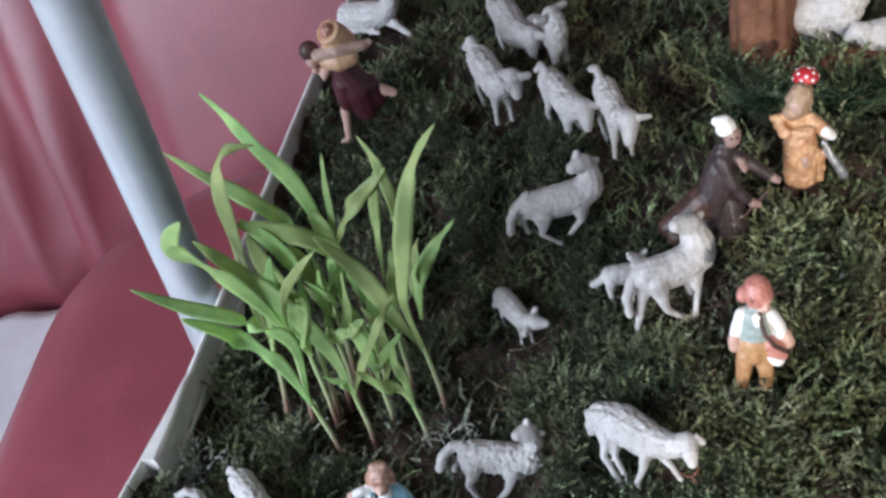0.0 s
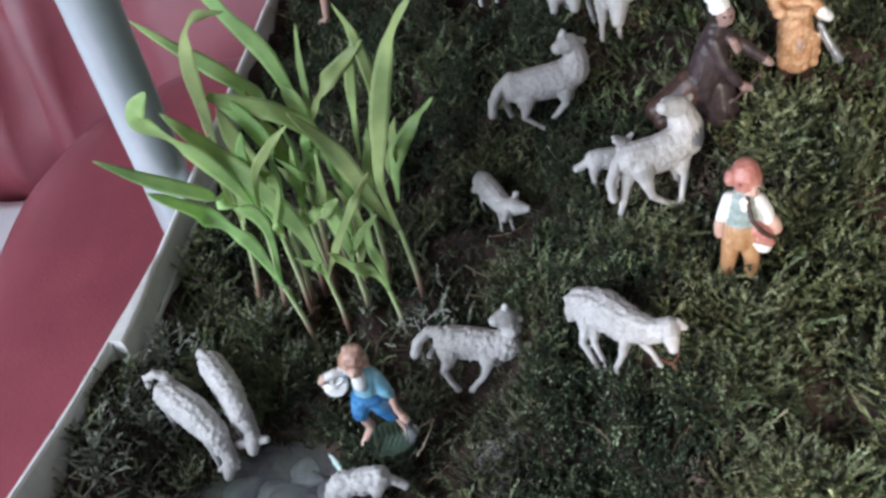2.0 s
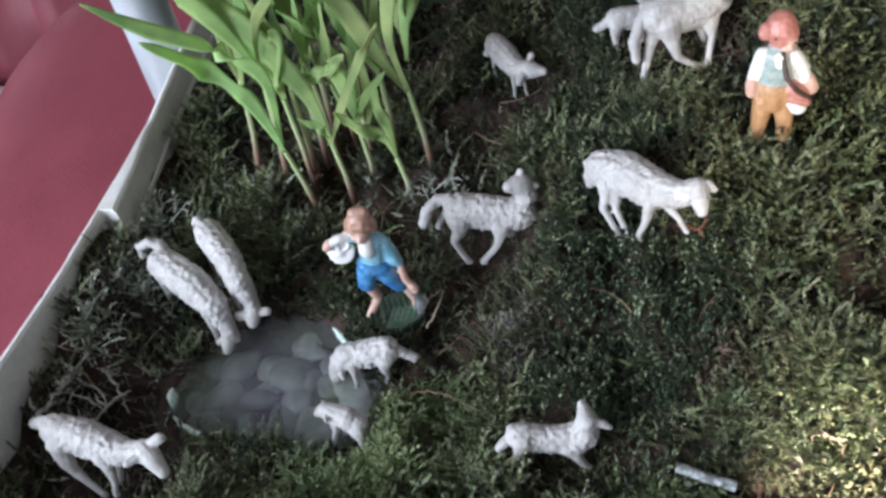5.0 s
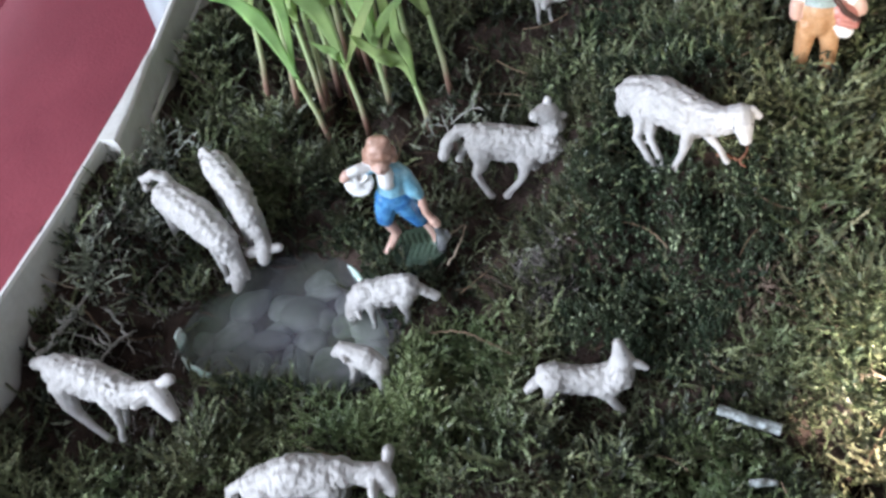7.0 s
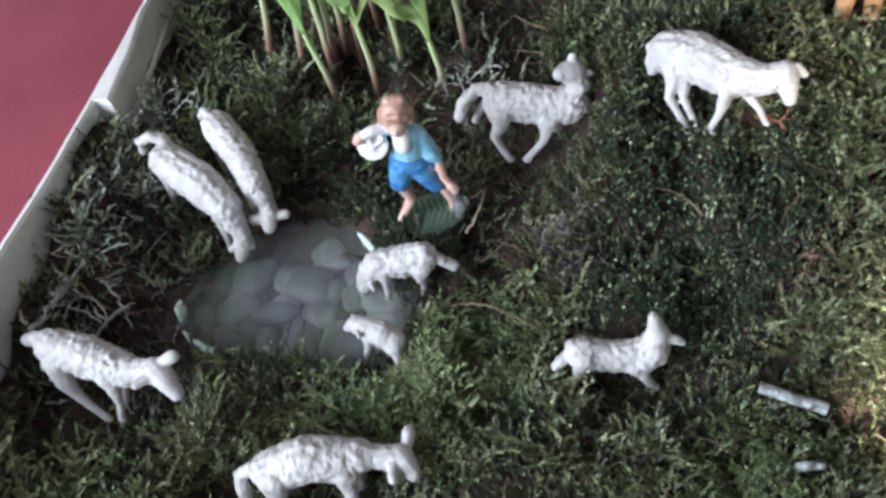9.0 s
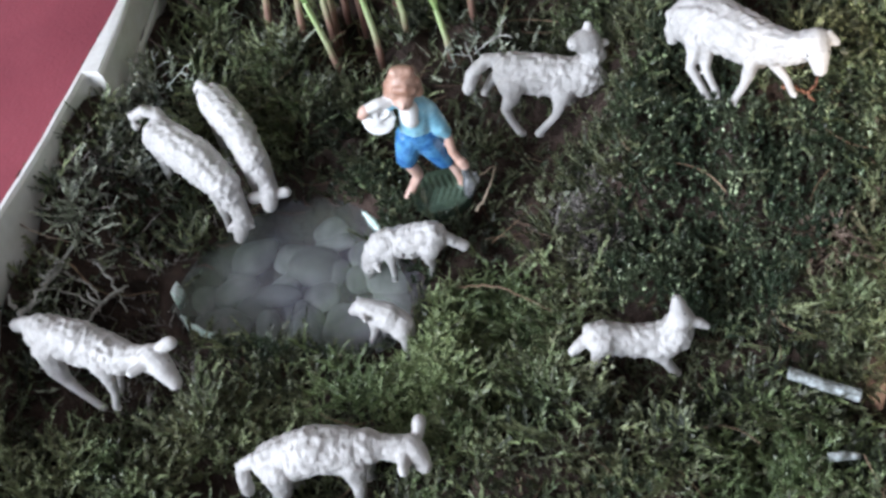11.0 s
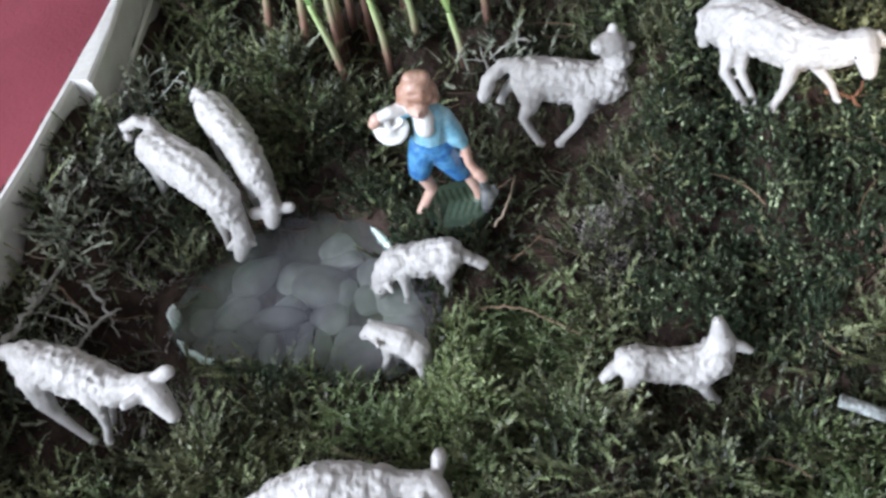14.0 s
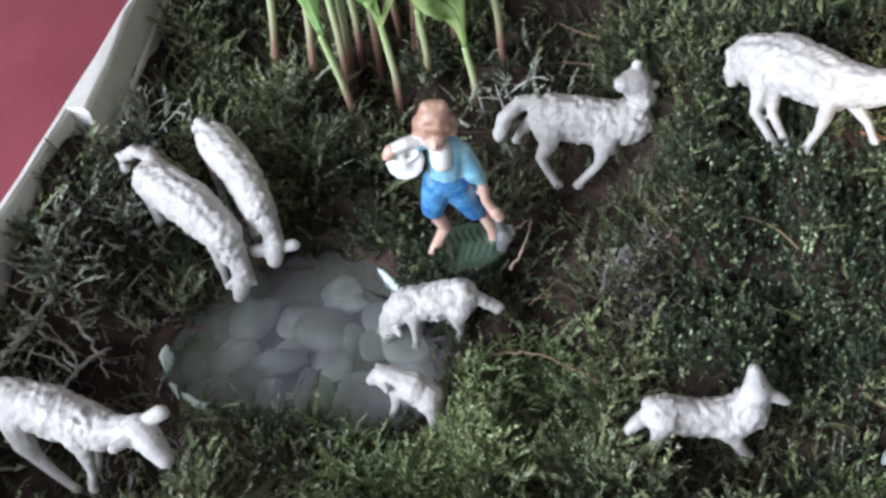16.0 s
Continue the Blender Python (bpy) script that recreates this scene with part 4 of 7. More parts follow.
scatter("litter", [stalk(np.random.default_rng(140 + k)) for k in range(10)], plant(x, y, 0.0), 0.0042 * rng.uniform(0.4, 1.5, len(x)), 0.5, M_DRY, "brown dead moss and needle litter on the peat", "litter")

x, y = spots(9000, 0.0, 0.16, 0.28, 0.52)
keep = rng.random(len(x)) < 1.0 * near(x, y, 0.081, 0.362, 0.010) + 0.8 * near(x, y, 0.040, 0.338, 0.006) + 0.6 * near(x, y, 0.070, 0.318, 0.008) + 0.6 * near(x, y, 0.085, 0.515, 0.012)
x, y = x[keep], y[keep]
scatter("dead_moss", feather, plant(x, y, 0.001), 0.0095 * rng.uniform(0.5, 1.2, len(x)), 0.9, M_DEAD, "brown withered moss between the green cushions", "moss")

x, y = spots(12000, -0.10, -0.02, 0.33, 0.41)
keep = rng.random(len(x)) < 0.8 * near(x, y, -0.048, 0.364, 0.006) + 0.7 * near(x, y, -0.051, 0.381, 0.005)
x, y = x[keep], y[keep]
scatter("dead_moss", feather, plant(x, y, 0.003), 0.0065 * rng.uniform(0.5, 1.2, len(x)), 0.5, M_WITHERED, "withered greyish moss beside the green cushions", "moss")

x, y = spots(9000, -0.31, -0.20, 0.31, 0.47)
keep = rng.random(len(x)) < 0.16 * near(x, y, -0.262, 0.385, 0.028) + 0.15 * near(x, y, -0.235, 0.335, 0.016) + 0.3 * near(x, y, -0.262, 0.425, 0.012)
x, y = x[keep], y[keep]
scatter("dead_moss", feather, plant(x, y, 0.001), 0.0060 * rng.uniform(0.5, 1.3, len(x)), 0.6, M_WITHERED, "withered greyish moss lying on the peat by the pond", "moss")

# paler moss at two places puts the sun patches into the colour
x, y = spots(12000, 0.03, 0.16, 0.24, 0.40)
keep = rng.random(len(x)) < 0.40 * near(x, y, 0.074, 0.338, 0.008) + 0.75 * near(x, y, 0.098, 0.262, 0.013)
x, y = x[keep], y[keep]
scatter("moss", feather, plant(x, y, 0.004), 0.0125 * rng.uniform(0.5, 1.2, len(x)), 0.6, M_PALE, "pale yellowish dry moss shoots that paint in sunlit patches", "moss")

# ---- pond ----
angles = np.linspace(0, 2 * np.pi, 64, endpoint=False)
wv = [(POND[0], POND[1], 0.030)]
for a in angles:
    k = 1.07 * shore(a)
    wv.append((POND[0] + POND[2] * k * math.cos(a), POND[1] + POND[3] * k * math.sin(a), 0.030))
water = mesh_ob("water", wv, [(0, i + 1, (i + 1) % 64 + 1) for i in range(64)], M_WATER)
water.visible_shadow = False
tagged(water, "still greenish pond surface of clear glass over pebbles", "pond", kind="structure")


def pebble(x, y, z, a, b, c, yaw, seed):
    bm = bmesh.new()
    bmesh.ops.create_icosphere(bm, subdivisions=3, radius=1.0)
    for v in bm.verts:
        k = 1 + 0.24 * noise.noise(v.co * 1.1 + Vector((seed * 3.1, 0, 0)))
        v.co = Vector((v.co.x * a * k, v.co.y * b * k, v.co.z * c * k))
    ob = part("pebble", bm, M_STONE, None, "", (x, y, z), (0, 0, yaw))
    return tagged(ob, "smooth pale greenish pebble under the pond surface", "pebble", "pebbles in the pond")


for k, (x, y, a, b, yaw) in enumerate(((-0.1745, 0.3875, 0.0130, 0.0105, -25), (-0.193, 0.3545, 0.0058, 0.0100, 0), (-0.179, 0.354, 0.0055, 0.0100, -8), (-0.156, 0.352, 0.0135, 0.0125, 10), (-0.2155, 0.3575, 0.0135, 0.0110, -10), (-0.166, 0.409, 0.0100, 0.0070, 20),
                                       (-0.191, 0.372, 0.0120, 0.0050, -5), (-0.211, 0.378, 0.0110, 0.0080, 30), (-0.140, 0.377, 0.0110, 0.0120, 70), (-0.203, 0.396, 0.0120, 0.0090, 40), (-0.152, 0.392, 0.0070, 0.0090, 0), (-0.226, 0.374, 0.0085, 0.0075, 50))):
    pebble(x, y, 0.0178 + 0.0016 * math.sin(k * 2.3), a, b, 0.0058 + 0.001 * math.sin(k * 1.7), yaw, k)

r = random.Random(8)
for k in range(19):
    a, q = 2.4 * k, math.sqrt((k + 0.5) / 19) * 0.90
    x, y = POND[0] + POND[2] * q * float(shore(a)) * math.cos(a), POND[1] + POND[3] * q * float(shore(a)) * math.sin(a)
    pebble(x, y, 0.0148, r.uniform(0.0080, 0.0125), r.uniform(0.0060, 0.0095), 0.0052, r.uniform(0, 180), k + 40)

# the glass's broken edge, bare of moss in three places, glints painted pale mint
for a0, a1, lift in ((178, 190, 0.0050), (202, 227, 0.0050), (36, 58, 0.0012)):
    ev, ef = [], []
    n = 26
    for i in range(n):
        a = radians(a0 + (a1 - a0) * i / (n - 1))
        k = 1.0 * shore(a) + 0.03 * noise.noise((i * 0.5, a0, 1))
        w = 0.036 * math.sin(math.pi * (i + 0.5) / n) + 0.03 * noise.noise((i * 0.9, a0, 7)) * math.sin(math.pi * (i + 0.5) / n)
        for d, z in ((-w, 0.0302), (0.0, 0.0302 + lift), (w, 0.0302 + lift), (w * 1.2, 0.027), (-w, 0.027)):
            ev.append((POND[0] + POND[2] * (k + d) * math.cos(a), POND[1] + POND[3] * (k + d) * math.sin(a), z + 0.0008 * noise.noise((i * 0.7, d * 60, a0))))
    for i in range(n - 1):
        for q in range(5):
            ef.append((i * 5 + q, i * 5 + (q + 1) % 5, (i + 1) * 5 + (q + 1) % 5, (i + 1) * 5 + q))
    ef += [tuple(range(5))[::-1], tuple(range((n - 1) * 5, n * 5))]
    tagged(mesh_ob("edge_glint", ev, ef, M_EDGE), "broken shiny edge of the glass pond plate, its glint painted pale mint", "glass", "glass edges of the pond")

# ---- sheep ----


def sheep(place, yaw, label, body, neck, head, ears, tail, legs, category="sheep figurine", group="sheep figurines", fleece=0.085):
    """A painted sheep of one mesh, along its bones: each a row of (x, y, z, thickness) in centimetres from its place."""
    def bone(rows, wool, flat=1.0):
        return ([r[:3] for r in rows], [r[3] for r in rows], 0, flat, wool)
    hb, mz = Vector(head[0][:3]), Vector(head[-1][:3])
    fwd = (mz - hb).normalized()
    tips = Vector(ears[0][-1][:3]) - Vector(ears[1][-1][:3])
    across = (tips - fwd * tips.dot(fwd)).normalized()
    crown = across.cross(fwd)
    crown = crown if crown.z > 0 else -crown
    rump, mid, chest = (Vector(b[:3]) for b in body)
    prims = [bone(body, 1.0, 0.9), bone(neck, 0.9, 0.95), bone(head, 0.12), bone(tail, 0.6)]
    prims.append(([tuple(chest), neck[0][:3]], [body[2][3] * 0.96, neck[0][3]], 0, 0.92, 1.0))
    prims.append(([tuple(mid - Vector((0, 0, 0.18))), tuple(chest - Vector((0, 0, 0.16)))], [body[1][3] * 0.92, body[2][3] * 0.92], 0, 0.85, 1.3))
    prims += [bone([(*(hb * 0.6 + Vector(e[0][:3]) * 0.4), e[0][3] * 1.3)] + [(*q[:3], q[3] * 1.3) for q in e], 0.0, 0.75) for e in ears]
    for leg in legs:
        slim = [leg[0]] + [(*q[:3], q[3] * 0.86) for q in leg[1:]]
        prims += [bone(slim[:2], 0.5, 0.85), bone(slim[-max(2, len(leg) - 1):], 0.1)]
        x, y, z, r = slim[-1]
        prims.append(([(x, y, z), (x + 0.10, y, z - 0.03)], [r * 1.12, r * 0.95], 0, 1.0, 0.0))
    k = head[1][3]
    dots = [(Vector(head[1][:3]) - fwd * 0.05 + across * s * k * 0.80 + crown * k * 0.45, 0.055, 1) for s in (-1, 1)]
    dots += [(mz + fwd * head[-1][3] * 0.82 + across * s * head[-1][3] * 0.35 + crown * head[-1][3] * 0.3, 0.03, 1) for s in (-1, 1)]
    return statue("sheep", place, yaw, 1.0, prims, [M_WOOL, M_EYE], label, category, group, 0.06, 2, fleece, dots)


LAMB = dict(category="lamb figurine", group="lamb figurines")


def on(x, y, sink=0.0):
    return (x, y, gz(x, y) - sink)


sheep((-0.072, 0.4425, 0.0568), -12, "greyish-white painted sheep figurine looking back beside the dry twigs",
    body=[(-0.38, 0.34, 1.15, 0.97), (0.87, 0.32, 1.05, 1.01), (2.11, 0.29, 0.96, 0.96)], neck=[(2.67, 0.32, 1.05, 0.96), (3.15, 0.31, 1.38, 0.87), (3.25, 0.5, 2, 0.61), (3.02, 0.56, 2.52, 0.54)],
    head=[(2.96, 0.64, 2.81, 0.58), (2.70, 0.41, 2.93, 0.52), (2.46, 0.17, 3.06, 0.34)], ears=[[(2.91, 0.76, 3.19, 0.18), (2.98, 0.85, 3.5, 0.16)], [(3.4, 0.77, 2.58, 0.18), (3.68, 0.86, 2.52, 0.16)]],
    tail=[(-0.99, 0.52, 1.74, 0.32), (-1.68, 0.49, 1.62, 0.32), (-2.21, 0.24, 1.12, 0.32), (-2.44, -0.07, 0.43, 0.3)], legs=[
        [(-0.38, -0.34, 0.87, 0.69), (-0.41, -0.58, 0.39, 0.46), (-0.71, -0.75, -0.16, 0.28), (-0.39, -0.93, -0.76, 0.21), (-0.04, -1.09, -1.28, 0.21)],
        [(1.83, -0.42, 0.61, 0.55), (1.76, -0.65, 0.15, 0.34), (1.59, -0.81, -0.36, 0.23), (0.79, -1.08, -1.27, 0.21)],
        [(2.1, 0.53, -0.23, 0.47), (2.24, 0.33, -0.91, 0.24), (2.27, 0.05, -1.84, 0.19)],
        [(-0.91, 0.77, 0.57, 0.52), (-1.51, 0.77, 0.23, 0.28), (-1.92, 0.57, -0.43, 0.19)]], fleece=0.095)
sheep((-0.241, 0.3145, 0.029), -22, "white painted sheep figurine walking over dry twigs",
    body=[(-3.57, 0.35, 3.53, 0.87), (-1.95, 0.35, 3.47, 0.99), (-0.57, 0.33, 3.26, 0.91)], neck=[(0.08, 0.32, 3.22, 0.74), (0.81, 0.35, 3.49, 0.56), (1.59, 0.29, 3.91, 0.57)],
    head=[(1.81, 0.3, 3.99, 0.59), (2.32, 0.08, 3.76, 0.48), (2.82, -0.16, 3.4, 0.32)], ears=[[(1.7, -0.19, 4.11, 0.19), (1.38, -0.59, 4.09, 0.17)], [(2.09, 0.63, 4.3, 0.24), (2.54, 0.77, 4.67, 0.24)]],
    tail=[(-3.85, 0.4, 3.98, 0.33), (-4.49, 0.38, 3.77, 0.33), (-4.91, 0.36, 3.55, 0.29)], legs=[
        [(-3.22, -0.18, 3.21, 0.7), (-3.17, -0.38, 2.18, 0.52), (-2.93, -0.45, 1.46, 0.31), (-2.36, -0.53, 0.73, 0.22), (-1.73, -0.59, 0.1, 0.19)],
        [(-0.66, -0.18, 3.2, 0.54), (-0.49, -0.36, 2.4, 0.32), (-0.53, -0.44, 1.57, 0.21), (-0.87, -0.55, 0.45, 0.19)],
        [(-1.35, 0.66, 1.59, 0.47), (-1.39, 0.54, 0.45, 0.26), (-2.1, 0.44, -1.55, 0.2)],
        [(-4.48, 0.71, 1.12, 0.59), (-4.25, 0.6, -0.02, 0.3), (-4.25, 0.57, -1.26, 0.2), (-3.7, 0.49, -2.06, 0.18)]])
sheep((-0.16, 0.2745, 0.0297), 0, "white painted sheep figurine with lowered head in the moss",
    body=[(-1.87, 0, 1.46, 0.93), (-0.3, 0, 2.12, 1.04), (1.05, 0, 1.86, 0.95)], neck=[(1.64, 0, 2, 0.74), (2.33, 0, 1.86, 0.52), (2.98, -0.1, 1.8, 0.54)],
    head=[(3.29, -0.1, 1.74, 0.58), (3.57, -0.4, 1.7, 0.49), (3.8, -0.7, 1.5, 0.33)], ears=[[(3.6, 0.4, 1.8, 0.23), (3.7, 0.8, 1.98, 0.29)], [(3.1, -0.6, 1.88, 0.25), (3.08, -1, 1.89, 0.24)]],
    tail=[(-2.69, 0, 1.72, 0.32), (-3.17, 0, 1.36, 0.3), (-3.29, -0.2, 0.78, 0.3), (-3.32, -0.3, -0.06, 0.26)], legs=[
        [(-1.74, -0.5, 1.63, 0.71), (-1.89, -0.6, 0.14, 0.43), (-2.45, -0.6, -1.22, 0.25), (-2.45, -0.6, -3.04, 0.18)],
        [(1.1, -0.5, 1.64, 0.58), (1.1, -0.6, 0.25, 0.36), (0.94, -0.6, -1.17, 0.24), (0.46, -0.6, -3.12, 0.18)],
        [(1.13, 0.5, -0.12, 0.52), (1.22, 0.6, -2.27, 0.23), (0.95, 0.6, -4.82, 0.19)],
        [(-1.82, 0.6, -0.2, 0.62), (-1.63, 0.6, -2.19, 0.27), (-2.1, 0.6, -4.74, 0.19)]])
sheep((-0.112, 0.371, 0.0344), 173, "small white painted lamb figurine drinking at the pond",
    body=[(0.46, -0, 1.56, 0.74), (1.45, -0, 1.29, 0.78), (2.49, -0, 1.16, 0.7)], neck=[(2.91, -0, 0.79, 0.58), (3.29, -0, 0.1, 0.46)],
    head=[(3.36, 0, -0.11, 0.44), (3.43, 0.1, -0.4, 0.4), (3.54, 0.2, -0.77, 0.24)], ears=[[(2.98, 0.5, 0.14, 0.15), (2.82, 0.8, 0.28, 0.11)], [(3.79, -0.3, -0.7, 0.13), (4.03, -0.5, -1.24, 0.11)]],
    tail=[(-0.03, -0, 1.66, 0.27), (-0.46, -0, 1.2, 0.25), (-0.86, -0, 0.91, 0.25)], legs=[
        [(0.56, 0.4, 1.28, 0.55), (0.61, 0.5, 0.67, 0.3), (0.53, 0.5, 0.17, 0.17), (0.68, 0.5, -0.5, 0.15)],
        [(2.33, 0.4, 1.04, 0.38), (2.28, 0.5, 0.32, 0.21), (2.33, 0.5, -0.8, 0.15)],
        [(2.4, -0.5, 0.04, 0.35), (2.25, -0.5, -1.11, 0.16), (2.27, -0.5, -2.09, 0.14)],
        [(0.93, -0.4, 0.31, 0.43), (1.17, -0.5, -0.93, 0.18), (1.1, -0.5, -1.79, 0.14)]], **LAMB)
sheep((-0.1415, 0.338, 0.0306), 152, "tiny white painted lamb figurine standing by the pond",
    body=[(-1.25, -0, 1.31, 0.58), (-0.79, -0, 1.62, 0.64), (-0.17, -0, 1.57, 0.61)], neck=[(0.11, -0, 1.63, 0.53), (0.42, -0, 1.61, 0.45)],
    head=[(0.5, -0, 1.67, 0.41), (0.76, -0, 1.47, 0.33), (1, 0.1, 1.27, 0.2)], ears=[[(0.18, 0.4, 1.77, 0.14), (-0.08, 0.7, 1.96, 0.1)], [(0.71, -0.3, 1.62, 0.12), (1.05, -0.5, 1.34, 0.1)]], fleece=0.04,
    tail=[(-1.59, -0, 1.39, 0.18), (-1.68, -0, 0.99, 0.16)], legs=[
        [(-1.41, 0.3, 1.25, 0.44), (-1.57, 0.4, 0.88, 0.26), (-1.57, 0.4, -0.08, 0.18)],
        [(-0.19, 0.3, 1.39, 0.32), (-0.05, 0.4, 0.58, 0.18), (0.3, 0.4, -0.48, 0.15)],
        [(-0.18, -0.3, 0.5, 0.33), (0.07, -0.4, -0.93, 0.19), (0.49, -0.4, -1.99, 0.15)],
        [(-0.62, -0.4, 0.17, 0.37), (-0.34, -0.5, -1.02, 0.19), (-0.39, -0.5, -1.75, 0.15)]], **LAMB)
sheep((-0.043, 0.3105, 0.039), -2, "small white painted lamb figurine stretching its head up",
    body=[(-0.92, 0.12, 1.24, 0.7), (0.01, 0.09, 0.93, 0.66), (1.01, 0.08, 0.82, 0.73)], neck=[(1.57, 0.09, 0.86, 0.8), (2, 0.11, 1.14, 0.73), (2.12, 0.18, 1.77, 0.55)],
    head=[(2.14, 0.2, 2.03, 0.51), (2.06, 0.26, 2.57, 0.35), (1.99, 0.3, 3.04, 0.23)], ears=[[(2.49, 0.09, 1.92, 0.19), (2.82, 0.08, 1.76, 0.19), (3.11, 0.05, 1.53, 0.13)], [(1.88, 0.54, 1.45, 0.15), (1.71, 0.82, 1.24, 0.11)]],
    tail=[(-1.32, 0.11, 1.12, 0.28), (-1.71, -0, 0.96, 0.26), (-1.98, -0.13, 0.69, 0.21)], legs=[
        [(-0.89, -0.27, 1.27, 0.53), (-1.04, -0.43, 0.65, 0.3), (-1.32, -0.51, -0.11, 0.17)],
        [(1.25, -0.33, 0.69, 0.49), (1.52, -0.48, 0.19, 0.28), (1.91, -0.56, -0.61, 0.22)],
        [(1.53, 0.36, -0.35, 0.4), (1.89, 0.32, -1.76, 0.18)],
        [(-0.63, 0.42, 0.24, 0.44), (-0.5, 0.4, -0.96, 0.2), (-0.66, 0.34, -1.58, 0.16)]], **LAMB)
sheep((0.045, 0.502, 0.1027), 14, "large off-white painted sheep figurine with raised head looking back",
    body=[(-0.51, 0.81, 2.71, 1.02), (0.65, 0.79, 2.62, 1.09), (1.91, 0.81, 2.71, 1.19)], neck=[(2.54, 0.92, 3.06, 1.13), (2.76, 1.15, 3.84, 0.99), (2.61, 1.34, 4.46, 0.82)],
    head=[(2.44, 1.37, 4.91, 0.72), (1.96, 1.25, 5.16, 0.59), (1.5, 1.09, 5.32, 0.39)], ears=[[(2.96, 1.59, 4.97, 0.23), (3.29, 1.72, 5.05, 0.2)], [(2.1, 1.69, 5.3, 0.2), (1.86, 1.78, 5.25, 0.16)]], fleece=0.04,
    tail=[(-0.88, 0.97, 3.23, 0.36), (-1.57, 0.69, 2.62, 0.33), (-2.04, 0.36, 1.86, 0.33), (-2.06, 0.01, 1.03, 0.26)], legs=[
        [(-0.18, 0.33, 2.43, 0.85), (-0.07, -0.05, 1.49, 0.46), (0.1, -0.3, 0.67, 0.27), (0.64, -0.43, 0.22, 0.2), (1.29, -0.56, -0.2, 0.2)],
        [(2.04, 0.24, 2.15, 0.6), (2.1, -0.12, 1.26, 0.27), (1.67, -0.51, -0.04, 0.2)],
        [(1.96, 0.91, 1.69, 0.54), (2.01, 0.65, 0.49, 0.24), (2.31, 0.3, -0.67, 0.17)],
        [(-0.67, 0.87, 2.22, 0.66), (-1.16, 0.38, 1.28, 0.33), (-1.7, -0.04, -0.13, 0.23)]])
sheep((-0.003, 0.586, 0.1085), 4, "off-white painted sheep figurine looking back over its shoulder on the moss",
    body=[(-1.81, 0.27, 2.67, 1), (-0.4, 0.27, 2.68, 1.07), (0.95, 0.28, 2.78, 1.11)], neck=[(1.66, 0.32, 3.19, 1), (1.9, 0.39, 3.94, 0.78), (1.77, 0.45, 4.54, 0.67)],
    head=[(1.6, 0.49, 4.89, 0.67), (1.18, 0.2, 5.05, 0.56), (0.83, 0, 5.05, 0.39)], ears=[[(1.18, 0.55, 5.46, 0.21), (1.29, 0.57, 5.71, 0.18)], [(2.05, 0.59, 4.93, 0.21), (2.44, 0.68, 4.82, 0.18)]], fleece=0.04,
    tail=[(-2.19, 0.34, 3.41, 0.36), (-2.92, 0.28, 2.75, 0.36), (-3.45, 0.1, 2.03, 0.32), (-3.6, -0.08, 1.24, 0.29)], legs=[
        [(-1.45, -0.19, 2.1, 0.79), (-1.49, -0.36, 1.43, 0.43), (-1.66, -0.42, 0.83, 0.25), (-1.08, -0.47, 0.32, 0.18), (-0.45, -0.52, -0.17, 0.18)],
        [(0.95, -0.18, 2.21, 0.64), (0.96, -0.36, 1.37, 0.29), (0.08, -0.45, 0.48, 0.18)],
        [(1.15, 0.56, 1.65, 0.54), (1.21, 0.56, 0.56, 0.26), (1.26, 0.46, -0.39, 0.18)],
        [(-2.25, 0.6, 2.05, 0.54), (-2.69, 0.65, 1.54, 0.29), (-2.48, 0.56, 0.55, 0.18)]])
sheep((0.027, 0.528, 0.1014), 8, "small grey-white painted lamb figurine beside a large sheep",
    body=[(-0.93, 0, 1.78, 0.61), (-0.25, 0, 1.7, 0.64), (0.43, 0, 1.62, 0.61)], neck=[(0.73, 0, 1.84, 0.51), (0.9, 0, 2.26, 0.41)],
    head=[(0.92, 0, 2.42, 0.44), (0.62, -0.2, 2.75, 0.34), (0.31, -0.3, 3, 0.2)], ears=[[(1.17, 0.1, 2.7, 0.17), (1.36, 0.1, 2.9, 0.13)], [(0.58, 0.1, 2.92, 0.13), (0.29, -0, 3.04, 0.13)]], fleece=0.04,
    tail=[(-1.43, 0, 1.67, 0.27), (-1.72, 0, 1.49, 0.27), (-2.01, 0, 1.41, 0.24)], legs=[
        [(-0.97, -0.3, 1.5, 0.44), (-1.11, -0.3, 0.88, 0.24), (-1.03, -0.3, -0.03, 0.17)],
        [(0.32, -0.3, 1.32, 0.41), (0.32, -0.3, 0.58, 0.21), (0.1, -0.3, -0.25, 0.17)],
        [(0.51, 0.3, 0.8, 0.34), (0.57, 0.3, -0.78, 0.17)],
        [(-0.77, 0.3, 0.97, 0.34), (-0.6, 0.3, 0.25, 0.21), (-0.6, 0.3, -0.51, 0.17)]], **LAMB)
